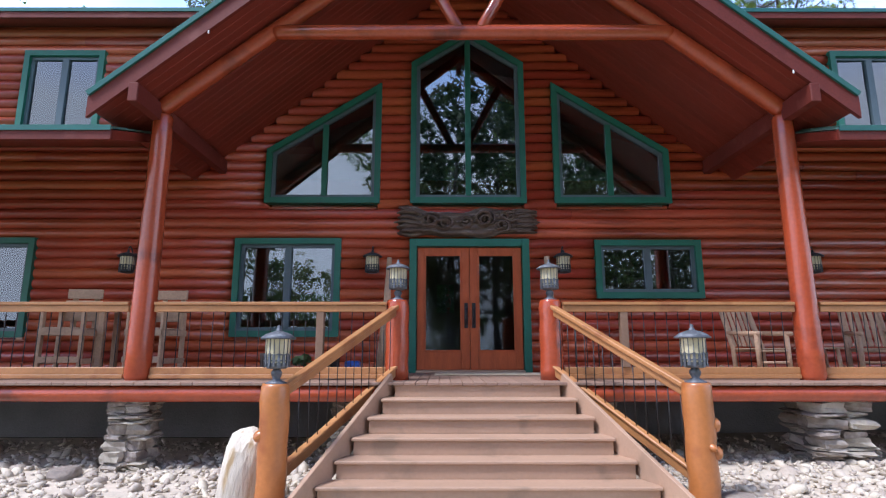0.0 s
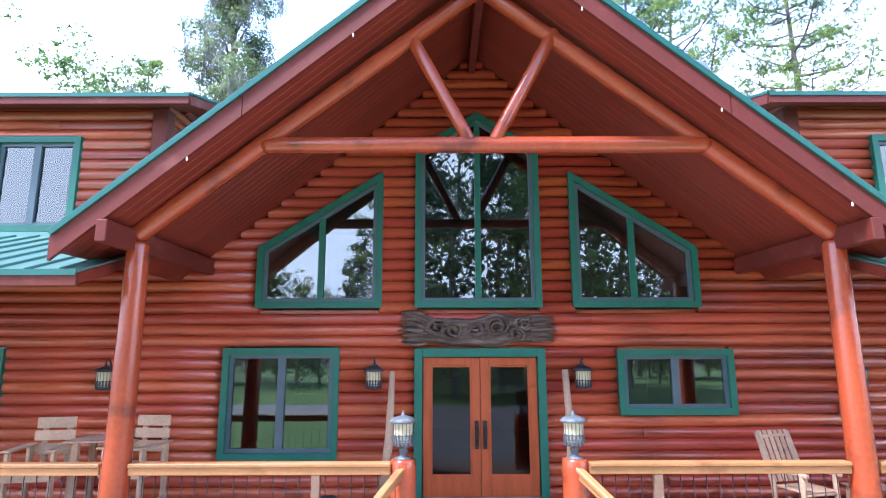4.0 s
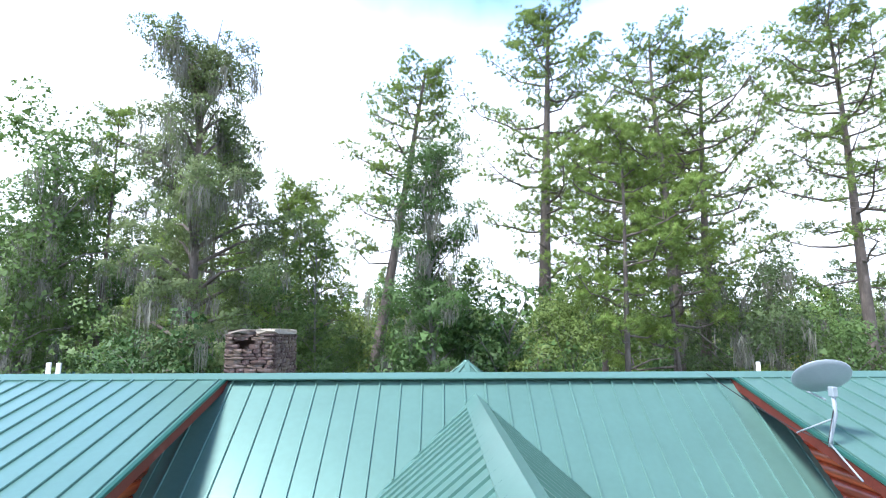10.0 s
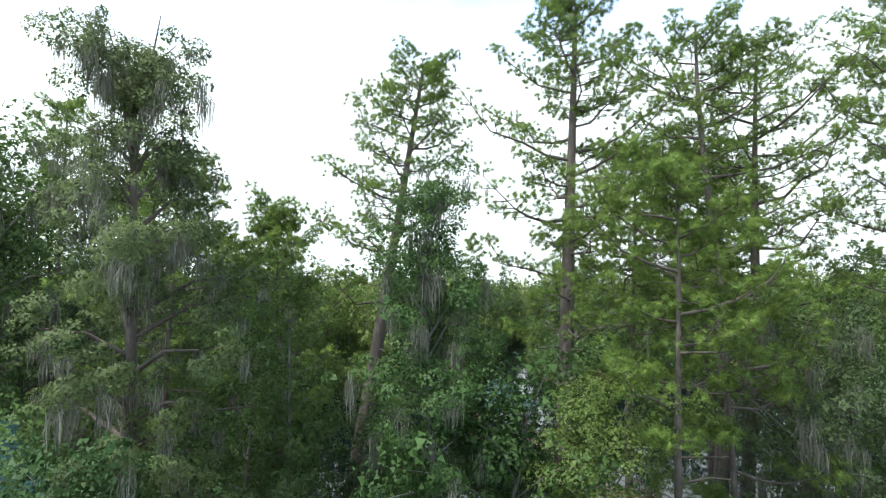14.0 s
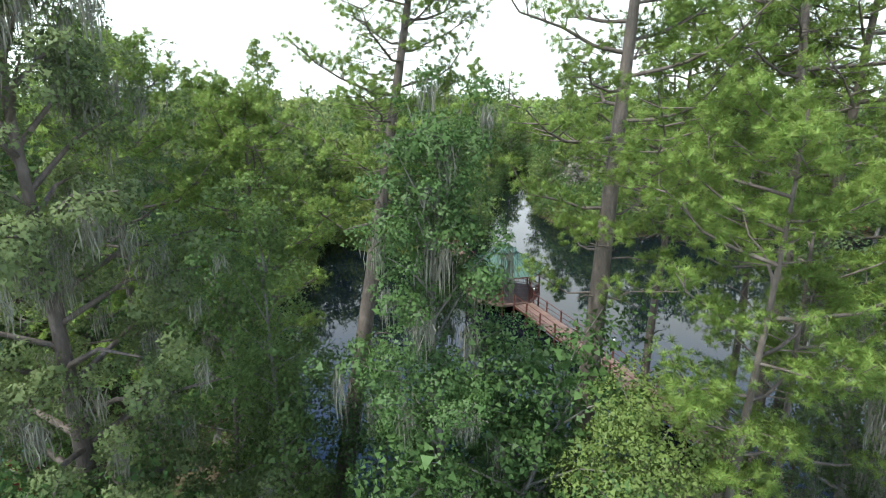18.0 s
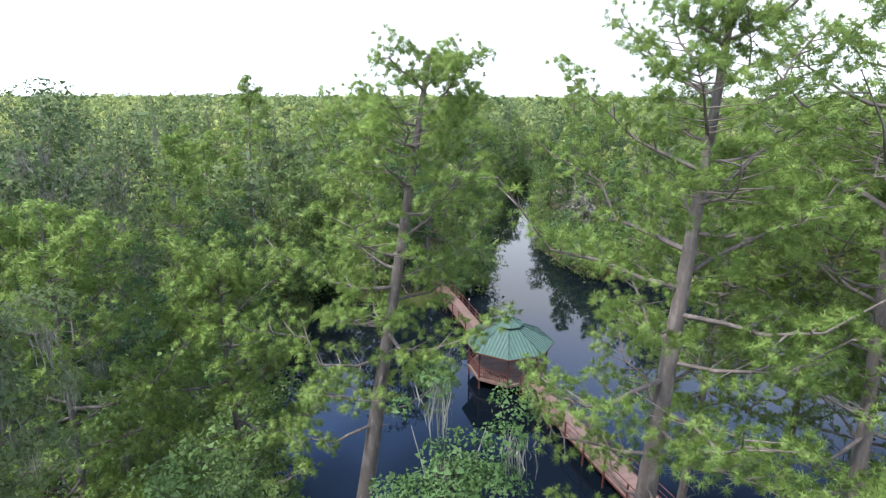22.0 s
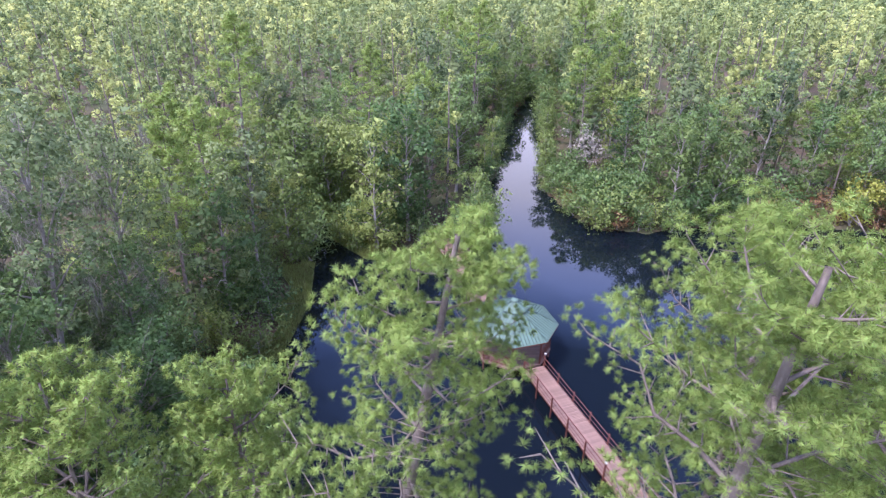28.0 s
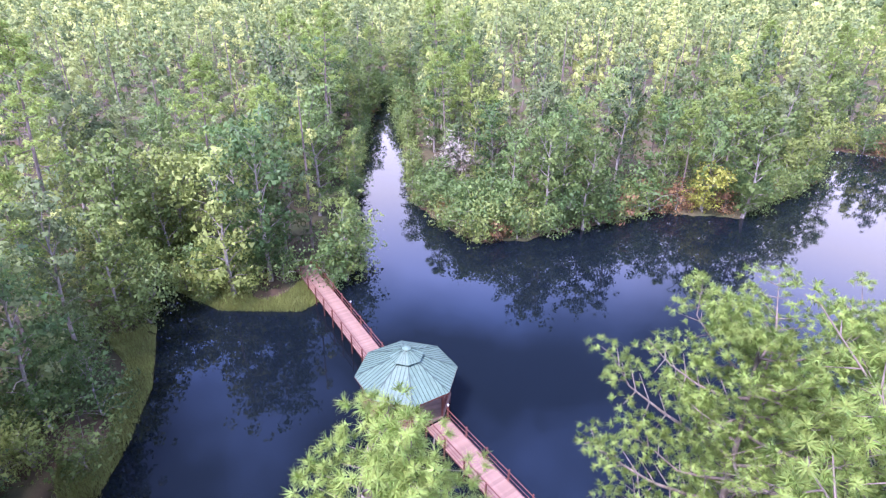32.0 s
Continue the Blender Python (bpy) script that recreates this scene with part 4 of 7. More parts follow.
# ---- dormers ----
def dormer(side):
    x0, x1 = (HX0, DORM_L) if side < 0 else (DORM_R, HX1)
    w = thing("wall_dormer", "red-stained log dormer wall over the porch roof", "wall", kind="structure")
    hole = [OPENINGS["dorm_a" if side < 0 else "dorm_b"]]
    log_face(w, 5.30, 7.66, lambda z: (x0, x1), hole, Matrix.Translation((0, WALL_Y, 0)), 40 + side)
    bm = bmesh.new()
    plain_wall(bm, WALL_Y + 0.06, WALL_Y + 0.2, 5.0, 7.8, lambda z: (x0, x1), hole)
    part("wall_core", bm, LOG, w)
    # side wall, its logs running back to the main roof
    xs = DORM_L if side < 0 else DORM_R
    turn = Matrix.Translation((xs, WALL_Y, 0)) @ Matrix.Rotation(math.pi / 2, 4, "Z") if side < 0 else Matrix.Translation((xs, WALL_Y, 0)) @ Matrix.Rotation(-math.pi / 2, 4, "Z")
    def lim(z):
        y1 = RIDGE_Y - (RIDGE_Z - z) / MAIN + 0.10
        y0 = WALL_Y + 0.03
        top = 7.73 + 0.292 * (y1 - 9.2) - 0.12
        if z > 7.6:
            y0 = 9.2 + (z + 0.12 - 7.73) / 0.292
        if y1 - y0 < 0.2:
            return None
        return (y0 - WALL_Y, y1 - WALL_Y) if side < 0 else (WALL_Y - y1, WALL_Y - y0)
    log_face(w, 5.30, 9.1, lim, [], turn, 50 + side, False)
    bm = bmesh.new()
    xa = xs - 0.2 if side < 0 else xs + 0.04
    vs = [(WALL_Y + 0.05, 5.0), (RIDGE_Y, RIDGE_Z - 0.3), (WALL_Y + 0.05, 7.75)]
    for dx in (0, 0.16):
        pass
    a = [bm.verts.new((xa, y, z)) for y, z in vs]
    b = [bm.verts.new((xa + 0.16, y, z)) for y, z in vs]
    bm.faces.new(a), bm.faces.new(b[::-1])
    for i in range(3):
        bm.faces.new((a[i], b[i], b[(i + 1) % 3], a[(i + 1) % 3]))
    bmesh.ops.recalc_face_normals(bm, faces=bm.faces)
    part("side_core", bm, LOG, w)
    bm = bmesh.new()
    sx = xs - 0.19 if side < 0 else xs - 0.07
    box(bm, sx + 0.0, sx + 0.26, WALL_Y - 0.10, WALL_Y + 0.16, 5.33, 7.66, 0.008)
    part("corner_board", bm, FASCIA, w)


dormer(-1)
dormer(1)
log_face(wall, DECK_Z, 8.62, front_limits, front_holes, Matrix.Translation((0, WALL_Y, 0)), 7)

# ---- roofs ----
def slab(bm, corners, thick):
    """A sheet through four corners, thick downwards."""
    a = [bm.verts.new(c) for c in corners]
    b = [bm.verts.new((c[0], c[1], c[2] - thick)) for c in corners]
    bm.faces.new(a), bm.faces.new(b[::-1])
    n = len(corners)
    for i in range(n):
        bm.faces.new((a[i], b[i], b[(i + 1) % n], a[(i + 1) % n]))
    bmesh.ops.recalc_face_normals(bm, faces=bm.faces)


def seams(parent, x0, x1, step, y0, z0, y1, z1, mat, lift=0.0):
    """Standing seams: one mesh, an object for each."""
    me = None
    n = int((x1 - x0) / step)
    for i in range(n + 1):
        x = x0 + i * step
        if me is None:
            bm = bmesh.new()
            bar(bm, (0, y0, z0 + 0.012 + lift), (0, y1, z1 + 0.012 + lift), 0.032, 0.045, 0.006)
            me = bpy.data.meshes.new("seam")
            bm.to_mesh(me)
            bm.free()
        part("seam", me, mat, parent, at=Matrix.Translation((x, 0, 0)))


def metal_roof(name, label, x0, x1, ylo, zlo, yhi, zhi, step, first=0.1, board=True, left_edge=False, right_edge=False, thick=0.16):
    r = thing(name, label, "roof", kind="structure")
    bm = bmesh.new()
    slab(bm, [(x0, ylo, zlo), (x1, ylo, zlo), (x1, yhi, zhi), (x0, yhi, zhi)], 0.025)
    part("sheet", bm, ROOF, r)
    bm = bmesh.new()
    slab(bm, [(x0 + 0.02, ylo + 0.03, zlo - 0.028), (x1 - 0.02, ylo + 0.03, zlo - 0.028), (x1 - 0.02, yhi, zhi - 0.028), (x0 + 0.02, yhi, zhi - 0.028)], thick - 0.03)
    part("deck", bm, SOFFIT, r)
    bm = bmesh.new()
    box(bm, x0, x1, ylo - 0.025, ylo + 0.025, zlo - thick - 0.02, zlo - 0.03, 0.005)
    part("fascia", bm, FASCIA, r)
    bm = bmesh.new()
    box(bm, x0, x1, ylo - 0.045, ylo - 0.027, zlo - 0.06, zlo + 0.012)
    part("drip_edge", bm, EDGE, r)
    for on, x in ((left_edge, x0), (right_edge, x1)):
        if on:
            bm = bmesh.new()
            bar(bm, (x, ylo, zlo - thick / 2 - 0.03), (x, yhi, zhi - thick / 2 - 0.03), 0.045, thick, 0.005)
            part("rake_board", bm, FASCIA, r)
            bm = bmesh.new()
            bar(bm, (x, ylo - 0.03, zlo), (x, yhi, zhi), 0.07, 0.05, 0.005)
            part("rake_edge", bm, EDGE, r)
    seams(r, x0 + first, x1 - 0.04, step, ylo, zlo, yhi, zhi, ROOF)
    return r


DZ = 7.73
metal_roof("roof_dormer", "green standing-seam metal roof of a dormer", HX0 - 0.5, -4.37, 9.2, DZ, RIDGE_Y, RIDGE_Z + 0.03, 0.405, right_edge=True)
metal_roof("roof_dormer", "green standing-seam metal roof of a dormer", 5.38, HX1 + 0.5, 9.2, DZ, RIDGE_Y, RIDGE_Z + 0.03, 0.405, left_edge=True)


def main_roof():
    """The steep roof between dormers and porch gable, cut along the valleys."""
    r = thing("roof_main", "green standing-seam metal main roof between the dormers", "roof", kind="structure")
    ylo = WALL_Y - 0.08
    def valley(y):
        return (8.96 - main_z(y)) / PITCH
    for s, xe in ((-1, DORM_L - 0.1), (1, DORM_R + 0.1)):
        ytop = RIDGE_Y - (RIDGE_Z - 8.96) / MAIN
        pts = [(xe, ylo), (CX + s * valley(ylo), ylo), (CX, ytop), (CX, RIDGE_Y), (xe, RIDGE_Y)]
        for name, lift, thick, mat in (("sheet", 0.0, 0.025, ROOF), ("deck", -0.03, 0.12, SOFFIT)):
            bm = bmesh.new()
            slab(bm, [(x, y, main_z(y) + lift) for x, y in (pts if s > 0 else pts[::-1])], thick)
            part(name, bm, mat, r)
        x = CX + s * 0.2
        while abs(x - CX) < abs(xe - CX):
            y0 = max(ylo, RIDGE_Y - (RIDGE_Z - (8.96 - PITCH * abs(x - CX))) / MAIN + 0.02)
            bm = bmesh.new()
            bar(bm, (x, y0, main_z(y0) + 0.012), (x, RIDGE_Y, RIDGE_Z + 0.012), 0.032, 0.045, 0.006)
            part("seam", bm, ROOF, r)
            x += s * 0.405
        bm = bmesh.new()
        bar(bm, (CX + s * valley(ylo), ylo, main_z(ylo) + 0.01), (CX, ytop, 8.97), 0.14, 0.02, 0.003)
        part("valley", bm, ROOF, r)
        # flashing along the dormer's side wall
        xf = (DORM_L + 0.1) if s < 0 else (DORM_R - 0.1)
        bm = bmesh.new()
        bar(bm, (xf, ylo, main_z(ylo) + 0.03), (xf, 14.2, main_z(14.2) + 0.03), 0.10, 0.03, 0.003)
        part("flashing", bm, ROOF, r)


main_roof()
back = thing("roof_back", "green metal rear slope of the main roof", "roof", kind="structure")
bm = bmesh.new()
slab(bm, [(HX0 - 0.5, RIDGE_Y, RIDGE_Z + 0.02), (HX1 + 0.5, RIDGE_Y, RIDGE_Z + 0.02), (HX1 + 0.5, 19.6, 5.3), (HX0 - 0.5, 19.6, 5.3)], 0.15)
part("sheet", bm, ROOF, back)
bm = bmesh.new()
for s in (-1, 1):
    bar(bm, (HX0 - 0.5, RIDGE_Y + s * 0.1, RIDGE_Z + 0.035), (HX1 + 0.5, RIDGE_Y + s * 0.1, RIDGE_Z + 0.035), 0.22, 0.03, 0.004, up=(0, s * 0.5, 1))
part("ridge_cap", bm, ROOF, back)
metal_roof("roof_porch", "green standing-seam metal porch roof", HX0 - 0.5, -4.28, SHED_Y, SHED_Z, WALL_Y - 0.02, 5.40, 0.405)
metal_roof("roof_porch", "green standing-seam metal porch roof", 5.14, HX1 + 0.5, SHED_Y, SHED_Z, WALL_Y - 0.02, 5.40, 0.405)
for x0, x1 in ((HX0, DORM_L - 0.08), (DORM_R + 0.08, HX1)):
    bm = bmesh.new()
    bar(bm, (x0, WALL_Y - 0.09, 5.405), (x1, WALL_Y - 0.09, 5.405), 0.05, 0.1)
    tagged(part("trim_flashing", bm, ROOF), "green metal flashing at the foot of the dormer", "flashing", kind="structure")


def gable_roof():
    g = thing("roof_gable", "steep green metal gable roof over the porch", "roof", kind="structure")
    Y0 = 6.70
    for s, xt in ((-1, -4.60), (1, 5.42)):
        zt = gable_z(xt)
        yb = RIDGE_Y - (RIDGE_Z - zt) / MAIN
        top = [(CX, Y0, 8.96), (xt, Y0, zt), (xt, max(yb, 9.0) + 0.6, zt), (CX, 14.2, 8.96)]
        bm = bmesh.new()
        slab(bm, top, 0.03)
        part("sheet", bm, ROOF, g)
        bm = bmesh.new()
        slab(bm, [(x + (0 if x == CX else -s * 0.05), y + (0.05 if y == Y0 else 0), z - 0.035 + (0 if x == CX else 0.04)) for x, y, z in top], 0.20)
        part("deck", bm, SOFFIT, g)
        # rake boards of two planks
        d = Vector((xt - CX, 0, zt - 8.96))
        mid = 0.58
        for a, b in ((0.0, mid), (mid + 0.002, 1.0)):
            bm = bmesh.new()
            pa, pb = Vector((CX, Y0, 8.80)) + d * a, Vector((CX, Y0, 8.80)) + d * b
            lo = Vector((0, 0, -0.16))
            vs = [pa + Vector((0, 0, 0.13)), pb + Vector((0, 0, 0.13)), pb + lo, pa + lo]
            f = [bm.verts.new((v.x, Y0 - 0.028, v.z)) for v in vs]
            h = [bm.verts.new((v.x, Y0 + 0.028, v.z)) for v in vs]
            bm.faces.new(f), bm.faces.new(h[::-1])
            for i in range(4):
                bm.faces.new((f[i], h[i], h[(i + 1) % 4], f[(i + 1) % 4]))
            bmesh.ops.recalc_face_normals(bm, faces=bm.faces)
            part("rake_board", bm, FASCIA, g)
        bm = bmesh.new()
        bar(bm, (CX, Y0 - 0.03, 8.955), (xt, Y0 - 0.03, zt - 0.005), 0.06, 0.075, 0.006)
        part("rake_edge", bm, EDGE, g)
        bm = bmesh.new()
        bar(bm, (xt, Y0, zt - 0.10), (xt, yb, zt - 0.10), 0.04, 0.15, 0.004)
        part("eave_board", bm, FASCIA, g)
        # seams run down the slope
        n = 17
        for i in range(1, n):
            y = Y0 + 0.42 * i
            xe = CX + (xt - CX) * min(1.0, max(0.05, (RIDGE_Z - 8.96 + (RIDGE_Y - y) * MAIN) / (8.96 - zt)))
            if y > 14.1:
                break
            bm = bmesh.new()
            bar(bm, (CX + s * 0.12, y, 8.96 - 0.12 * PITCH + 0.012), (xe, y, gable_z(xe) + 0.012), 0.032, 0.045, 0, up=(0, 0, 1))
            part("seam", bm, ROOF, g)
        # boards of the porch ceiling
        cb = None
        for i in range(20):
            y = Y0 + 0.12 + i * 0.15
            if cb is None:
                bm = bmesh.new()
                bar(bm, (CX + s * 0.02, 0, 8.96 - 0.262), (xt - s * 0.06, 0, gable_z(xt - s * 0.06) - 0.262), 0.1475, 0.022, 0.003)
                cb = bpy.data.meshes.new("ceiling_board")
                bm.to_mesh(cb)
                bm.free()
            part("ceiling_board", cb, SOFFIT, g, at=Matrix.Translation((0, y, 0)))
    bm = bmesh.new()
    for s in (-1, 1):
        slab(bm, [(CX, Y0 - 0.06, 9.0), (CX + s * 0.2, Y0 - 0.06, 9.0 - 0.2 * PITCH), (CX + s * 0.2, 14.25, 9.0 - 0.2 * PITCH), (CX, 14.25, 9.0)], 0.02)
    part("ridge_cap", bm, ROOF, g)
    # small clear bulbs under the rake
    for x in (-3.1, -1.2, 1.6, 3.2, 4.6):
        v, f = lathe([(0.001, 0.02), (0.008, 0.018), (0.008, 0), (0.012, -0.01), (0.012, -0.022), (0.001, -0.034)], 8)
        part("bulb", arrays("bulb", v, f, True), WHITE, g, at=Matrix.Translation((x, Y0 - 0.04, gable_z(x) - 0.36)))


gable_roof()

# ---- porch frame of logs ----
truss = thing("porch_truss", "varnished round log truss under the porch gable", "truss")
TY = 7.37
part("rafter", log_mesh("rafter", (CX + 0.02, TY, 8.40), (-4.02, TY, 4.92), 0.105, 0.125, seed=3), BEAM, truss)
part("rafter", log_mesh("rafter", (CX + 0.0, TY + 0.02, 8.40), (4.86, TY, 4.92), 0.105, 0.125, seed=4), BEAM, truss)
part("tie_beam", log_mesh("tie_beam", (-2.45, TY - 0.02, 6.12), (3.35, TY - 0.02, 6.12), 0.105, 0.115, seed=5), BEAM, truss)
part("strut", log_mesh("strut", (0.24, TY - 0.04, 6.16), (-0.55, TY, 7.68), 0.088, 0.095, seed=6), BEAM, truss)
part("strut", log_mesh("strut", (0.56, TY - 0.04, 6.16), (1.40, TY, 7.74), 0.088, 0.095, seed=7), BEAM, truss)
for x, z0, z1, wd in ((CX, 8.33, 8.66, 0.12), (-4.02, 4.72, 4.98, 0.13), (4.86, 4.72, 4.98, 0.13)):
    bm = bmesh.new()
    box(bm, x - wd / 2, x + wd / 2, 6.66, WALL_Y + 0.05, z0, z1, 0.01)
    part("purlin", bm, FASCIA, truss)
for x, sd in ((-4.0, 11), (4.87, 12)):
    p = log_mesh("porch_post", (x, 7.4, DECK_Z), (x + (0.02 if x < 0 else -0.01), 7.4, 4.84), 0.165, 0.135, 14, 0.015, 9, sd)
    tagged(part("porch_post", p, BEAM), "round varnished log post carrying the porch roof", "post", "posts of the porch")

# ---- deck, stairs, railings ----
deck = thing("floor_deck", "weathered brown board porch deck on log beams", "deck", kind="structure")
DECK_Y = 6.87
me = None
x = -10.4
while x < 11.2:
    if me is None:
        bm = bmesh.new()
        box(bm, 0, 0.136, DECK_Y - 0.03, WALL_Y - 0.04, DECK_Z - 0.036, DECK_Z, 0.004)
        me = bpy.data.meshes.new("deck_board")
        bm.to_mesh(me)
        bm.free()
    part("deck_board", me, DECK, deck, at=Matrix.Translation((x, 0, 0)))
    x += 0.142
for a, b in ((-11, -0.72), (1.58, 11.5)):
    part("rim_log", log_mesh("rim_log", (a, DECK_Y + 0.08, DECK_Z - 0.14), (b, DECK_Y + 0.08, DECK_Z - 0.14), 0.10, 0.10, 12, 0.01, 8, int(a + 30)), BEAM, deck)
bm = bmesh.new()
for y in (7.6, 8.6):
    box(bm, -11, 11.5, y, y + 0.1, DECK_Z - 0.2, DECK_Z - 0.04)
part("joist", bm, OLDWOOD, deck)
bm = bmesh.new()
box(bm, HX0, HX1, WALL_Y - 0.02, WALL_Y + 0.2, -0.2, DECK_Z - 0.05)
tagged(part("wall_foundation", bm, CONCRETE), "shaded grey foundation wall under the porch", "foundation", kind="structure")

RISE, GO = 0.17, 0.30


def half(y):
    """Half the flared stair's width."""
    return 1.0 + (DECK_Y - y) * 0.385


stairs = thing("stairs", "flared tan board stairs of six risers up to the porch", "stairs", kind="structure")
for i in range(1, 6):
    z, y = DECK_Z - RISE * i, DECK_Y - GO * i
    h = half(y) + 0.02
    bm = bmesh.new()
    box(bm, CX + 0.02 - h, CX + 0.02 + h, y - 0.03, y + GO + 0.0, z - 0.032, z, 0.007)
    part("tread", bm, TREAD, stairs)
for i in range(0, 6):
    z, y = DECK_Z - RISE * i, DECK_Y - GO * i
    h = half(y)
    bm = bmesh.new()
    box(bm, CX + 0.02 - h, CX + 0.02 + h, y, y + 0.022, z - RISE, z - 0.034, 0.002)
    part("riser", bm, TREAD, stairs)
LX, LY = (-1.60, 2.45), 5.45
UX, UY = (-0.60, 1.46), 7.45
for k in (0, 1):
    s = -1 if k == 0 else 1
    bm = bmesh.new()
    a = Vector((CX + 0.02 + s * (half(DECK_Y) + 0.05), DECK_Y + 0.15, DECK_Z - 0.02))
    b = Vector((CX + 0.02 + s * (half(5.0) + 0.05), 5.0, DECK_Z - RISE * 6.3 + 0.02))
    bar(bm, a, b, 0.05, 0.27, 0.006)
    part("stringer", bm, TREAD, stairs)


def newel(x, y, z0, z1, r, seed, knots, label):
    p = thing("newel_post", label, "post", group="newel posts of the stairs")
    v, f = tube([(x, y, z0)] + [(x + 0.006 * math.sin(i * 2 + seed), y, z0 + (z1 - z0) * i / 8) for i in range(1, 8)] + [(x, y, z1 - 0.03), (x, y, z1)], [r * 1.04] + [r * (1 + 0.008 * math.sin(i * 1.7 + seed)) for i in range(1, 8)] + [r * 0.97, r * 0.90], 16)
    part("shaft", arrays("shaft", v, f, True), BEAM if z1 > 1.6 else AMBER, p)
    for a, z, q in knots:
        v, f = lathe([(q, 0), (q * 0.92, 0.025), (q * 0.6, 0.055), (0.005, 0.065)], 8)
        m = Matrix.Translation((x + r * 0.86 * math.cos(a), y + r * 0.86 * math.sin(a), z)) @ Vector((math.cos(a), math.sin(a), -0.2)).to_track_quat("Z", "Y").to_matrix().to_4x4()
        part("knot", arrays("knot", v, f, True), AMBER, p, at=m)
    return p


newel(UX[0], UY, DECK_Z, 2.21, 0.155, 1, [], "stout red-varnished log newel post on the deck")
newel(UX[1], UY, DECK_Z, 2.21, 0.155, 2, [], "stout red-varnished log newel post on the deck")
newel(LX[0], LY, 0.06, 1.23, 0.140, 3, [(3.6, 0.75, 0.06)], "amber-stained log newel post at the stair foot")
newel(LX[1], LY, 0.06, 1.24, 0.140, 4, [(-0.3, 0.85, 0.075), (-0.5, 0.60, 0.07), (-1.2, 0.66, 0.04)], "knotty amber-stained log newel post at the stair foot")

baluster_mesh = {}


def baluster(parent, x, y, z0, z1):
    key = round(z1 - z0, 2)
    if key not in baluster_mesh:
        v, f = tube([(0, 0, 0), (0, 0, z1 - z0)], [0.006, 0.006], 6)
        baluster_mesh[key] = arrays("baluster", v, f, True)
    part("baluster", baluster_mesh[key], IRON, parent, at=Matrix.Translation((x, y, z0)))


def stair_rail(k):
    r = thing("stair_railing", "sloping honey wood stair rail with dark iron bars", "railing", group="railings of the stairs")
    a, b = Vector((UX[k], UY - 0.10, 2.12)), Vector((LX[k], LY + 0.08, 1.16))
    for name, dz, w, h in (("top_rail", 0, 0.095, 0.05), ("sub_rail", -0.065, 0.045, 0.085), ("bottom_rail", -0.84, 0.05, 0.10), ("shoe_rail", -0.775, 0.09, 0.03)):
        bm = bmesh.new()
        o = Vector((0, 0, dz))
        bar(bm, a + o, b + o, w, h, 0.008)
        part(name, bm, HONEY, r)
    for i in range(1, 14):
        p = a.lerp(b, i / 14)
        baluster(r, p.x, p.y, p.z - 0.79, p.z - 0.08)


stair_rail(0)
stair_rail(1)


def porch_rail(x0, x1, posts=()):
    r = thing("porch_railing", "honey wood porch rail with thin dark iron bars", "railing", group="railings of the porch")
    y = 7.40
    for name, q in (("top_rail", (x0, x1, y - 0.075, y + 0.075, 2.135, 2.178)), ("sub_rail", (x0, x1, y - 0.055, y - 0.02, 2.045, 2.133)),
                    ("bottom_rail", (x0, x1, y - 0.03, y + 0.03, DECK_Z + 0.075, DECK_Z + 0.165)), ("shoe_rail", (x0, x1, y - 0.05, y + 0.05, DECK_Z + 0.02, DECK_Z + 0.072))):
        bm = bmesh.new()
        box(bm, *q, 0.006)
        part(name, bm, HONEY, r)
    for x in posts:
        bm = bmesh.new()
        box(bm, x - 0.05, x + 0.05, y - 0.05, y + 0.05, DECK_Z + 0.165, 2.134, 0.006)
        part("rail_post", bm, RAILPOST, r)
    n = int((x1 - x0) / 0.148)
    for i in range(1, n):
        baluster(r, x0 + (x1 - x0) * i / n, y, DECK_Z + 0.16, 2.05)


porch_rail(-9.6, -4.17, (-9.5,))
porch_rail(-3.83, -0.74, (-1.62,))
porch_rail(1.61, 4.70, (2.42,))
porch_rail(5.04, 10.6, (10.5,))


# ---- stone piers, chimney ----
def stone(sx, sy, sz, seed):
    """A rough flat stone."""
    rng = np.random.default_rng(seed)
    bm = bmesh.new()
    bmesh.ops.create_cube(bm, size=1)
    bmesh.ops.subdivide_edges(bm, edges=bm.edges, cuts=1, use_grid_fill=True)
    for v in bm.verts:
        d = v.co.copy()
        d.z *= 1.0
        L = max(abs(d.x), abs(d.y), abs(d.z))
        r = 1 - 0.09 * (sum(abs(c) > 0.4 for c in d) - 1)
        v.co = Vector((d.x * sx * r * rng.uniform(0.76, 1.14), d.y * sy * r * rng.uniform(0.76, 1.14), d.z * sz * (1 - 0.1 * (r < 0.9)) * rng.uniform(0.85, 1.12)))
    me = bpy.data.meshes.new("stone")
    bm.to_mesh(me)
    bm.free()
    return me


STONES = [stone(0.42, 0.3, 0.11, 60 + i) for i in range(10)]


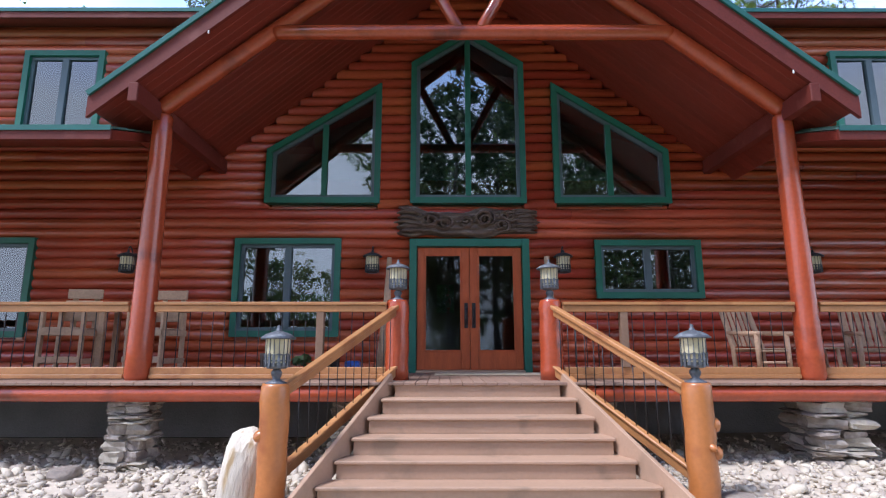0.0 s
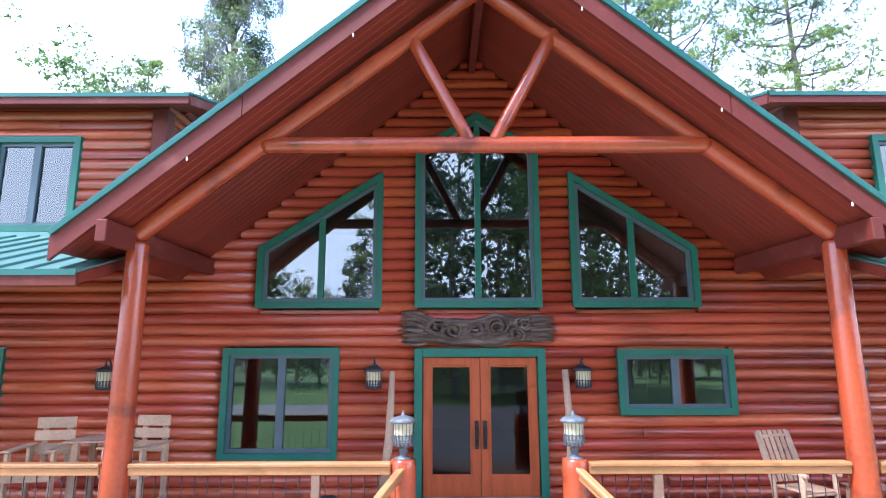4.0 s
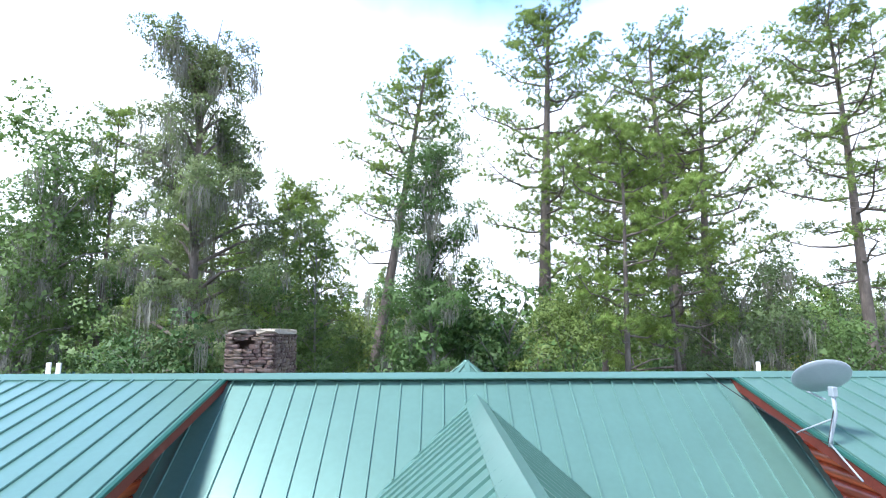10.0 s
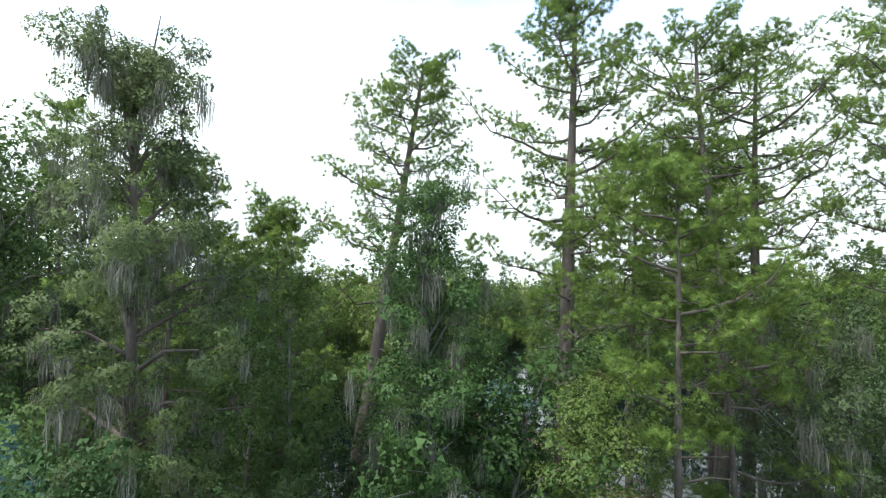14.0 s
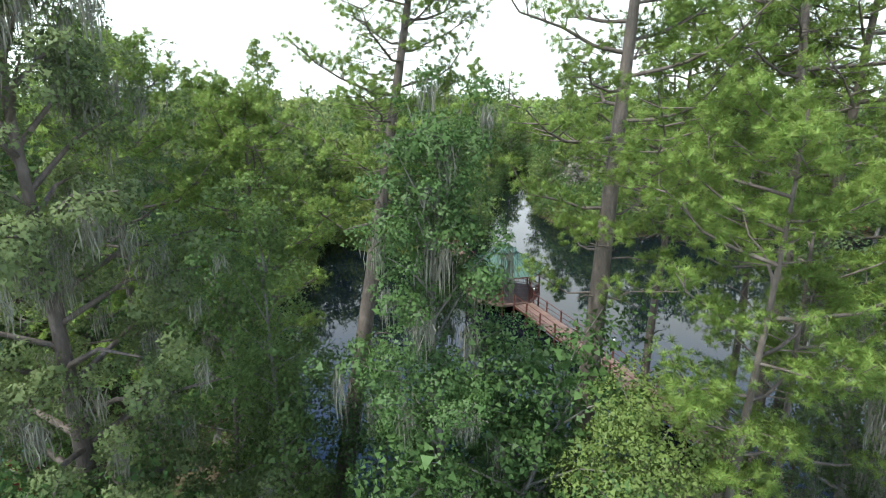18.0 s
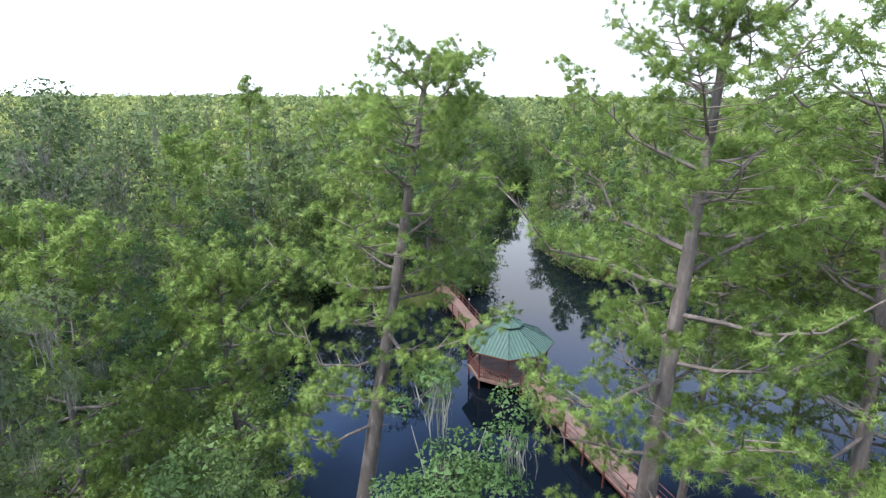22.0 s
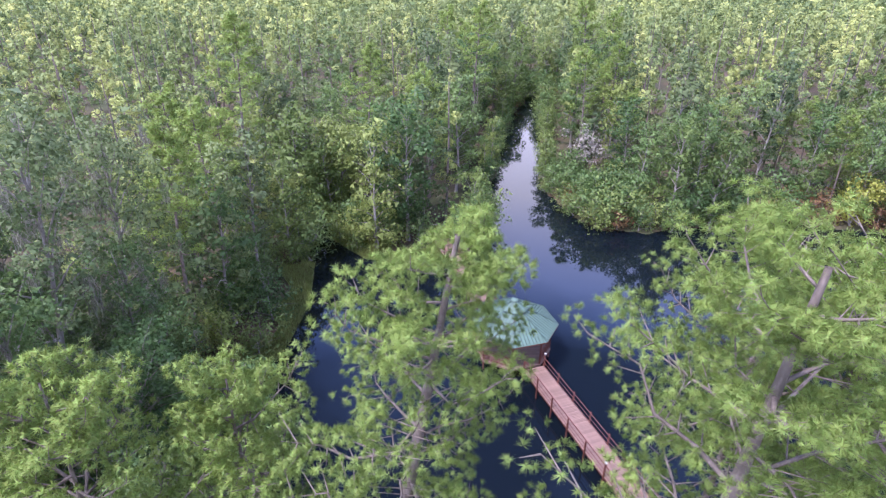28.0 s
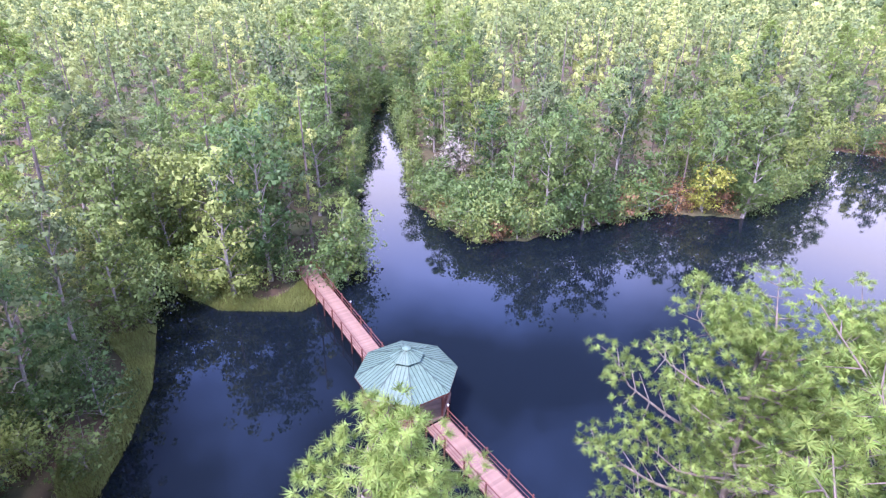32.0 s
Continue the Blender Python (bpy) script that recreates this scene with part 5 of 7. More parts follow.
def pier(x, y, w, z0, z1, seed):
    p = thing("stone_pier", "pier of rough stacked grey-brown flat stones", "pier", group="stone piers of the porch")
    rng = random.Random(seed)
    z = z0
    bm = bmesh.new()
    box(bm, x - w * 0.32, x + w * 0.32, y - w * 0.32, y + w * 0.32, z0 - 0.1, z1)
    part("core", bm, STONE, p)
    while z < z1 - 0.03:
        h = rng.choice((0.035, 0.05, 0.06, 0.08, 0.12))
        if z + h > z1 - 0.03:
            h = z1 - z
        for cx, cy in ((-0.27, -0.27), (0.25, -0.24), (-0.25, 0.25), (0.27, 0.25)):
            m = pose(x + cx * w + rng.uniform(-0.03, 0.03), y + cy * w + rng.uniform(-0.04, 0.04), z + h / 2, rng.uniform(-4, 4), rng.uniform(-4, 4), rng.choice((0, 180)) + rng.uniform(-22, 22))
            part("stone", rng.choice(STONES), STONE, p, at=m @ Matrix.Diagonal((w * rng.uniform(1.0, 1.75), w * rng.uniform(1.4, 2.1), h / 0.105, 1)))
        z += h


pier(-3.86, 7.2, 0.46, 0.0, 0.93, 3)
pier(4.93, 7.35, 0.70, 0.05, 0.95, 4)
pier(-1.25, 7.6, 0.4, 0.0, 0.93, 5)
pier(2.05, 7.6, 0.4, 0.0, 0.93, 6)


LEDGE = [stone(0.42, 0.3, 0.11, 80 + i) for i in range(8)]


def chimney():
    c = thing("chimney", "brown stacked-stone chimney with a flat slab cap", "chimney")
    x0, x1, y0, y1, z0, z1 = -4.95, -3.90, 15.80, 17.6, 7.6, 10.12
    bm = bmesh.new()
    box(bm, x0 + 0.06, x1 - 0.06, y0 + 0.25, y1 - 0.06, z0, z1 - 0.01)
    box(bm, x0 + 0.06, x1 - 0.06, y0 + 0.06, y0 + 0.26, z0, z1 - 0.36)
    part("core", bm, CHIMSTONE, c)
    rng = random.Random(9)
    z = 8.95
    while z < z1 - 0.02:
        h = min(rng.choice((0.05, 0.06, 0.08, 0.10)), z1 - z)
        for face in range(3):
            L = (x1 - x0) if face == 0 else (y1 - y0)
            s = 0.0
            while s < L - 0.05:
                w = min(rng.uniform(0.14, 0.46), L - s)
                m = s + w / 2
                if face == 0:
                    if z > z1 - 0.38 and z < z1 - 0.14 and 0.22 < m < 0.62:
                        s += w
                        continue
                    loc, turn = (x0 + m, y0 + 0.04, z + h / 2), 0
                elif face == 1:
                    loc, turn = (x1 - 0.04, y0 + m, z + h / 2), 90
                else:
                    loc, turn = (x0 + 0.04, y0 + m, z + h / 2), -90
                part("stone", rng.choice(LEDGE), CHIMSTONE, c, at=pose(*loc, rng.uniform(-3, 3), rng.uniform(-3, 3), turn + rng.uniform(-5, 5)) @ Matrix.Diagonal((w / 0.42 * 1.08, 0.6, h / 0.105 * 0.92, 1)))
                s += w
        z += h
    for i, (a, b) in enumerate(((x0 - 0.08, -4.35), (-4.35, x1 + 0.08))):
        part("cap_slab", stone(b - a, y1 - y0 + 0.2, 0.12, 90 + i), STONE, c, "flat grey cap stone", at=Matrix.Translation(((a + b) / 2, (y0 + y1) / 2, z1 + 0.05 + 0.01 * i)))


chimney()

# ---- lanterns ----
def lantern_body(parent, base, metal):
    """The drum of a lantern: cap, finial, cream panes, dark crown of slats, foot ring."""
    for name, prof, mat in (
            ("cap", [(0.10, 0.292), (0.165, 0.285), (0.172, 0.297), (0.12, 0.335), (0.06, 0.358), (0.03, 0.366)], metal),
            ("finial", [(0.03, 0.364), (0.024, 0.385), (0.012, 0.395), (0.02, 0.41), (0.002, 0.425)], metal),
            ("glass", [(0.112, 0.06), (0.116, 0.17), (0.118, 0.29)], CREAM),
            ("foot_ring", [(0.02, 0.0), (0.085, 0.005), (0.108, 0.02), (0.112, 0.035), (0.110, 0.062)], metal)):
        v, f = lathe(prof, 16)
        part(name, arrays(name, v, f, True), mat, parent, at=base)
    bm = bmesh.new()
    for i in range(16):
        m = Matrix.Rotation(2 * math.pi * i / 16, 4, "Z")
        box(bm, 0.112, 0.124, -0.012, 0.012, 0.03 - 0.015 * (i % 2), 0.15 if i % 2 else 0.14, 0, m)
        box(bm, 0.116, 0.121, -0.0035, 0.0035, 0.14, 0.29, 0, m)
        box(bm, 0.114, 0.126, -0.024, 0.024, 0.075, 0.088, 0, m)
        box(bm, 0.114, 0.126, -0.024, 0.024, 0.132, 0.142, 0, m)
    part("slats", bm, metal, parent, at=base)


def post_lantern(x, y, z):
    t = thing("post_lantern", "weathered grey metal lantern with cream glass on a newel post", "lantern", Matrix.Translation((x, y, z)), "lanterns on the posts")
    v, f = lathe([(0.10, 0.0), (0.105, 0.012), (0.06, 0.03), (0.035, 0.05), (0.05, 0.085), (0.055, 0.11), (0.03, 0.145), (0.02, 0.16)], 14)
    part("stem", arrays("stem", v, f, True), PALE_METAL, t)
    lantern_body(t, Matrix.Translation((0, 0, 0.14)), PALE_METAL)


for x, y, z in ((UX[0], UY, 2.205), (UX[1], UY, 2.205), (LX[0], LY, 1.225), (LX[1], LY, 1.235)):
    post_lantern(x, y, z)


def wall_lantern(x, z):
    t = thing("wall_lantern", "dark iron wall lantern with cream glass on the log wall", "lantern", Matrix.Translation((x, WALL_Y - 0.06, z)), "lanterns on the wall")
    bm = bmesh.new()
    box(bm, -0.06, 0.06, -0.02, 0.04, -0.05, 0.24, 0.01)
    part("back_plate", bm, PEWTER, t)
    v, f = tube([(0, -0.01, 0.2), (0, -0.06, 0.3), (0, -0.13, 0.34), (0, -0.17, 0.30)], [0.012] * 4, 6)
    part("arm", arrays("arm", v, f, True), PEWTER, t)
    lantern_body(t, Matrix.Translation((0, -0.17, -0.14)), PEWTER)


for x in (-1.22, 2.12, -5.5, 6.5):
    wall_lantern(x, 3.0)


# ---- carved board over the door ----
def carved_board():
    rng = np.random.default_rng(21)
    nx, nz = 110, 26
    x0, x1 = -0.76, 1.66
    vs = []
    for j in range(nz + 1):
        v = j / nz
        for i in range(nx + 1):
            u = i / nx
            ragged = 0.0
            if u < 0.12 or u > 0.87:
                ragged = 0.05 * math.sin(v * 34) * (1 if u > 0.5 else -1)
            x = x0 + (x1 - x0) * u + ragged * (max(0, 0.12 - u) + max(0, u - 0.87)) * 8
            mid = 3.79 + 0.035 * math.sin(u * 6.5 + 2.2) - 0.03 * (u - 0.5)
            h = 0.235 + 0.03 * math.sin(u * 11 + 1) + 0.02 * math.sin(u * 23)
            z = mid + (v - 0.5) * 2 * h
            edge = min(u * 9, (1 - u) * 9, v * 7, (1 - v) * 7, 1)
            strands = 0.5 + 0.5 * math.sin(v * 30 + 5 * math.sin(u * 4))
            side = 1 if (u < 0.16 or u > 0.84) else 0.35
            d = 0.03 + 0.075 * edge ** 0.5 + (0.075 if side == 1 else 0.03) * strands
            for cx, cz, r, s in ((0.22, 0.55, 0.09, 0.03), (0.32, 0.45, 0.08, 0.03), (0.49, 0.52, 0.07, 0.03), (0.62, 0.62, 0.09, 0.035), (0.74, 0.32, 0.06, 0.025), (0.80, 0.72, 0.08, 0.03)):
                q = math.hypot((u - cx), (v - cz) * 0.24) / r
                if q < 1:
                    d += 3.6 * s * math.cos(q * 11) * (1 - q) ** 0.7 + 0.015
            d += 0.012 * noise.noise(Vector((x * 14, z * 30, 3)))
            vs.append((x, WALL_Y - 0.07 - d, z))
    fs = [(j * (nx + 1) + i, j * (nx + 1) + i + 1, (j + 1) * (nx + 1) + i + 1, (j + 1) * (nx + 1) + i) for j in range(nz) for i in range(nx)]
    n = len(vs)
    vs += [(x, WALL_Y - 0.055, z) for x, y, z in vs]
    fs += [tuple(n + k for k in reversed(q)) for q in fs[:nx * nz]]
    rim = [i for i in range(nx + 1)] + [j * (nx + 1) + nx for j in range(1, nz + 1)] + [nz * (nx + 1) + i for i in range(nx - 1, -1, -1)] + [j * (nx + 1) for j in range(nz - 1, 0, -1)]
    for a, b in zip(rim, rim[1:] + rim[:1]):
        fs.append((b, a, a + n, b + n))
    t = thing("carved_sign", "weathered driftwood board with carved relief over the door", "carving")
    part("board", arrays("board", vs, fs, True), CARVED, t)
    # carved scrolls standing proud of the board
    for cx, cz, size, turns, a0 in ((-0.20, 3.83, 0.12, 1.6, 0.4), (0.06, 3.78, 0.11, -1.5, 2.0), (0.42, 3.82, 0.10, 1.4, 3.6), (0.78, 3.84, 0.13, -1.3, 0.9), (1.08, 3.72, 0.10, 1.5, 5.0), (1.22, 3.86, 0.09, -1.4, 2.6)):
        pts = [(cx + size * (1.1 - 0.85 * i / 17) * 1.25 * math.cos(a0 + turns * 6.28 * i / 17), WALL_Y - 0.215 - 0.012 * math.sin(i), cz + size * (1.1 - 0.85 * i / 17) * math.sin(a0 + turns * 6.28 * i / 17)) for i in range(18)]
        v, f = tube(pts, [0.012] + [0.024] * 16 + [0.014], 6, True, 0.15, int(cx * 50 + 60))
        part("scroll", arrays("scroll", v, f, True), CARVED, t)
    # split ends, like strands of bark
    for side, x0s in ((-1, -0.66), (1, 1.54)):
        for i in range(5):
            z = 3.62 + 0.085 * i
            v, f = tube([(x0s - side * 0.22, WALL_Y - 0.20, z), (x0s, WALL_Y - 0.22, z + 0.01), (x0s + side * (0.10 + 0.05 * (i % 3)), WALL_Y - 0.19, z - 0.012)], [0.026, 0.036, 0.012], 6, True, 0.15, i + 3)
            part("strand", arrays("strand", v, f, True), CARVED, t)


carved_board()


# ---- porch furniture ----
def bar_chair(x, y, turn):
    c = thing("porch_chair", "tall weathered board porch chair with slatted back", "chair", pose(x, y, DECK_Z, 0, 0, turn), "tall chairs on the porch")
    def piece(name, *q):
        bm = bmesh.new()
        box(bm, *q, 0.005)
        part(name, bm, OLDWOOD, c)
    for sx in (-0.30, 0.26):
        piece("leg", sx, sx + 0.045, -0.32, -0.23, 0, 0.98)
        piece("leg", sx, sx + 0.045, 0.22, 0.31, 0, 0.98)
        piece("side_rail", sx + 0.046, sx + 0.07, -0.30, 0.30, 0.60, 0.69)
        piece("foot_rail", sx + 0.046, sx + 0.07, -0.30, 0.30, 0.18, 0.26)
    for sx in (-0.34, 0.22):
        piece("armrest", sx, sx + 0.13, -0.38, 0.34, 0.985, 1.01)
    for i in range(4):
        piece("seat_slat", -0.25, 0.25, -0.32 + i * 0.15, -0.19 + i * 0.15, 0.70, 0.724)
    piece("foot_rest", -0.30, 0.305, -0.345, -0.325, 0.20, 0.29)
    piece("front_apron", -0.30, 0.305, -0.345, -0.325, 0.60, 0.70)
    for i, (z0, z1) in enumerate(((0.84, 1.00), (1.035, 1.175), (1.205, 1.36))):
        piece("back_slat", -0.28 + 0.01 * i, 0.28 - 0.01 * i, 0.315 + 0.02 * i, 0.34 + 0.02 * i, z0, z1)
    for sx in (-0.2, 0.12):
        piece("back_post", sx, sx + 0.08, 0.40, 0.43, 0.62, 1.33)


bar_chair(-5.74, 8.6, 10)
bar_chair(-4.52, 8.8, -6)


def bar_table():
    t = thing("porch_table", "tall weathered board table between the porch chairs", "table", pose(-5.18, 9.05, DECK_Z, 0, 0, 5))
    for i in range(5):
        bm = bmesh.new()
        box(bm, -0.36, 0.36, -0.36 + i * 0.146, -0.225 + i * 0.146, 1.03, 1.055, 0.004)
        part("top_board", bm, OLDWOOD, t)
    for sx in (-0.27, 0.18):
        for sy in (-0.28, 0.2):
            bm = bmesh.new()
            box(bm, sx, sx + 0.09, sy, sy + 0.07, 0, 1.029, 0.005)
            part("leg", bm, OLDWOOD, t)
    v, f = lathe([(0.001, 0), (0.035, 0.002), (0.03, 0.05), (0.032, 0.07), (0.018, 0.09), (0.001, 0.092)], 10)
    tagged(part("candle_jar", arrays("candle_jar", v, f, True), CREAM, at=Matrix.Translation((-5.02, 8.95, DECK_Z + 1.057))), "small pale jar on the porch table", "jar")


bar_table()


def rocker(x, y, turn):
    c = thing("rocking_chair", "peeled log rocking chair with slatted back", "rocking chair", pose(x, y, DECK_Z, 0, 0, turn), "rocking chairs on the porch")
    def stick(name, pts, r, n=8):
        v, f = tube(pts, [r] * len(pts), n, True, 0.08, len(pts))
        part(name, arrays(name, v, f, True), OLDWOOD, c)
    for sx in (-0.28, 0.28):
        stick("runner", [(sx, -0.45, 0.07), (sx, -0.25, 0.035), (sx, 0.05, 0.03), (sx, 0.35, 0.055), (sx, 0.55, 0.12)], 0.03)
        stick("front_leg", [(sx, -0.26, 0.05), (sx, -0.25, 0.62)], 0.036)
        stick("back_post", [(sx, 0.22, 0.05), (sx, 0.24, 0.42), (sx * 0.96, 0.48, 1.10)], 0.036)
        stick("armrest", [(sx, -0.34, 0.63), (sx, 0.0, 0.64), (sx, 0.33, 0.66)], 0.035)
    for z, y0 in ((0.2, -0.26), (0.37, -0.26)):
        stick("rung", [(-0.28, y0, z), (0.28, y0, z)], 0.02)
    stick("seat_rail", [(-0.28, 0.23, 0.38), (0.28, 0.23, 0.38)], 0.025)
    stick("top_rail", [(-0.28, 0.46, 1.04), (0.28, 0.46, 1.04)], 0.025)
    for i in range(6):
        sx = -0.235 + i * 0.094
        bm = bmesh.new()
        bar(bm, (sx, 0.25, 0.44), (sx, 0.475, 1.12), 0.065, 0.018, 0.004)
        part("back_slat", bm, OLDWOOD, c)
    for i in range(5):
        bm = bmesh.new()
        box(bm, -0.28, 0.28, -0.27 + i * 0.10, -0.185 + i * 0.10, 0.395, 0.415, 0.004)
        part("seat_slat", bm, OLDWOOD, c)


rocker(4.95, 8.7, 14)
rocker(6.75, 8.7, -18)
st = thing("side_table", "low peeled log side table by the rocking chairs", "table", pose(5.9, 8.75, DECK_Z, 0, 0, 4))
for i in range(3):
    bm = bmesh.new()
    box(bm, -0.27, 0.27, -0.2 + i * 0.135, -0.075 + i * 0.135, 0.40, 0.425, 0.004)
    part("top_board", bm, OLDWOOD, st)
for sx in (-0.2, 0.2):
    for sy in (-0.14, 0.14):
        v, f = tube([(sx * 1.15, sy, 0), (sx, sy, 0.398)], [0.03, 0.028], 8, True, 0.06)
        part("leg", arrays("leg", v, f, True), OLDWOOD, st)

# small things on the deck
bm = bmesh.new()
box(bm, -0.12, 1.72, 8.62, 9.32, DECK_Z + 0.002, DECK_Z + 0.02, 0.006)
tagged(part("doormat", bm, MAT), "pale grey woven doormat before the doors", "doormat")
v, f = lathe([(0.10, 0), (0.13, 0.01), (0.155, 0.30), (0.165, 0.31), (0.145, 0.315), (0.12, 0.03)], 14)
tagged(part("bucket", arrays("bucket", v, f, True), BLACK, at=Matrix.Translation((-1.72, 8.6, DECK_Z))), "black plastic bucket on the deck", "bucket")
bm = bmesh.new()
box(bm, -1.5, -1.28, 8.62, 8.86, DECK_Z, DECK_Z + 0.22, 0.02)
tagged(part("storage_box", bm, BLUE), "small blue plastic box on the deck", "box")
v, f = tube([(-1.05, 9.35, DECK_Z), (-0.95, 9.42, DECK_Z + 1.0), (-0.92, 9.52, DECK_Z + 1.98)], [0.075, 0.065, 0.045], 8, True, 0.14)
tagged(part("driftwood_stick", arrays("driftwood_stick", v, f, True), OLDWOOD), "pale driftwood stick leaning on the log wall", "driftwood")
v, f = tube([(1.82, 9.30, DECK_Z), (1.86, 9.40, DECK_Z + 1.0), (1.84, 9.52, DECK_Z + 2.0)], [0.085, 0.06, 0.05], 8, True, 0.14)
tagged(part("driftwood_stick", arrays("driftwood_stick", v, f, True), OLDWOOD), "pale driftwood stick leaning on the log wall", "driftwood")


# odds and ends by the railing
fl = thing("flower_bunch", "small bunch of yellow flowers lying on the deck", "flowers", pose(-2.98, 7.75, DECK_Z))
bloom_rng = np.random.default_rng(9)
for i in range(9):
    v, f = lathe([(0.001, 0.0), (0.022, 0.004), (0.034, 0.02), (0.020, 0.032), (0.001, 0.036)], 7)
    q = bloom_rng.uniform(-1, 1, 3)
    part("bloom", arrays("bloom", v, f, True), YELLOW, fl, at=pose(q[0] * 0.11, q[1] * 0.06, 0.03 + 0.03 * abs(q[2]), q[2] * 40, q[0] * 40, 0))
for i in range(3):
    v, f = tube([(0.1, 0.0, 0.02), (0.2, 0.02 * i - 0.02, 0.035), (0.3, 0.05 * i - 0.05, 0.012)], [0.005, 0.005, 0.003], 5)
    part("stem", arrays("stem", v, f, True), GREEN, fl)
bt = thing("boot", "old dark leather boot standing on the deck", "boot", pose(-2.52, 7.95, DECK_Z, 0, 0, 30))
v, f = lathe([(0.001, 0.0), (0.052, 0.0), (0.056, 0.06), (0.052, 0.14), (0.062, 0.30), (0.066, 0.34), (0.058, 0.342), (0.050, 0.30), (0.001, 0.28)], 12)
part("shaft", arrays("shaft", v, f, True), BOOT, bt)
bm = bmesh.new()
box(bm, -0.048, 0.048, -0.20, 0.05, 0.012, 0.085, 0.03)
part("toe", bm, BOOT, bt)
bm = bmesh.new()
box(bm, -0.05, 0.05, -0.21, 0.055, 0.0, 0.014, 0.005)
part("sole", bm, BLACK, bt)
pp = thing("potted_plant", "small grey-green leafy plant in a dark pot on the deck", "plant", pose(-1.98, 7.85, DECK_Z))
v, f = lathe([(0.001, 0.0), (0.07, 0.0), (0.095, 0.14), (0.10, 0.15), (0.088, 0.15), (0.08, 0.12), (0.001, 0.12)], 12)
part("pot", arrays("pot", v, f, True), BLACK, pp)
plant_rng = np.random.default_rng(12)
v, f, nm = puffs_leaves(np.array([[0, 0, 0.2], [0.06, 0.02, 0.26], [-0.06, 0, 0.24]]), np.array([0.09, 0.07, 0.07]), 120, 0.045, plant_rng)
part("leaves", arrays("leaves", v, f, normals=nm), LEAF_GREY, pp)


def rough_rock(name, label, size, at, mat, seed, cat="rock", strata=False):
    bm = bmesh.new()
    bmesh.ops.create_icosphere(bm, subdivisions=3, radius=0.5)
    for v in bm.verts:
        n = noise.noise(v.co * 2.2 + Vector((seed, 0, 0))) * 0.22 + noise.noise(v.co * 6 + Vector((0, seed, 0))) * 0.07
        c = v.co * (1 + n)
        k = max(abs(c.x), abs(c.y), abs(c.z))
        c *= 0.75 + 0.25 * (0.5 / max(k, 0.2))
        v.co = Vector((c.x * size[0], c.y * size[1], (c.z + 0.42) * size[2]))
    return tagged(part(name, bm, mat, at=at), label, cat)


rough_rock("petrified_log", "pale upright petrified wood stump in the gravel", (0.42, 0.42, 0.92), pose(-1.98, 5.62, -0.03, 4, 7, 20), PALEROCK, 4.0, "stone")
for i, (x, y, s) in enumerate(((2.95, 5.0, 0.5), (2.75, 5.45, 0.35), (-4.35, 6.7, 0.3))):
    rough_rock("flat_stone", "flat grey stepping stone in the gravel", (s * 1.5, s, 0.16), pose(x, y, 0.08, 0, 0, i * 50), STONE, i + 7.0, "stone")


# ---- gravel bed ----
def gravel():
    rng = np.random.default_rng(3)
    bm = bmesh.new()
    bmesh.ops.create_icosphere(bm, subdivisions=1, radius=0.5)
    bv = np.array([v.co for v in bm.verts])
    bf = np.array([[v.index for v in f.verts] for f in bm.faces])
    bm.free()
    n = 13000
    x, y = rng.uniform(-7.2, 8.6, n), rng.uniform(2.2, 9.2, n)
    keep = ~((np.abs(x - 0.43) < half(np.minimum(y, DECK_Y)) - 0.05) & (y > 4.95) & (y < 7))
    keep &= (y < 7.6) | (rng.random(n) < 0.5)
    x, y = x[keep], y[keep]
    n = len(x)
    s = 0.056 * np.exp(rng.normal(size=n) * 0.42)
    sc = np.stack([s * rng.uniform(0.9, 1.7, n), s * rng.uniform(0.8, 1.3, n), s * rng.uniform(0.5, 0.85, n)], 1)
    a = rng.uniform(0, 6.28, n)
    tilt = rng.normal(size=(n, 2)) * 0.35
    v = bv[None] * sc[:, None] * (1 + 0.14 * rng.normal(size=(n, len(bv), 1)))
    z = v[..., 2] + v[..., 0] * tilt[:, :1] + v[..., 1] * tilt[:, 1:]
    X = v[..., 0] * np.cos(a)[:, None] - v[..., 1] * np.sin(a)[:, None] + x[:, None]
    Y = v[..., 0] * np.sin(a)[:, None] + v[..., 1] * np.cos(a)[:, None] + y[:, None]
    slope = 0.10 + 0.02 * np.maximum(x - 1, 0) + rng.uniform(0.0, 0.035, n)
    V = np.stack([X, Y, z + slope[:, None]], -1).reshape(-1, 3)
    F = (bf[None] + (np.arange(n) * len(bv))[:, None, None]).reshape(-1, 3)
    tagged(part("gravel", arrays("gravel", V, F, True), GRAVEL), "bed of white river stones before the porch", "gravel", kind="stuff")
    xs, ys = np.linspace(-7.4, 8.8, 40), np.linspace(2.0, 9.6, 20)
    XX, YY = np.meshgrid(xs, ys)
    ZZ = 0.105 + 0.02 * np.maximum(XX - 1, 0)
    i = (np.arange(19)[:, None] * 40 + np.arange(39)[None]).ravel()
    b = part("gravel_bed", arrays("gravel_bed", np.stack([XX.ravel(), YY.ravel(), ZZ.ravel()], 1), np.stack([i, i + 1, i + 41, i + 40], 1)), GRAVEL)
    tagged(b, "pale fine gravel under the river stones", "gravel", kind="structure")


gravel()

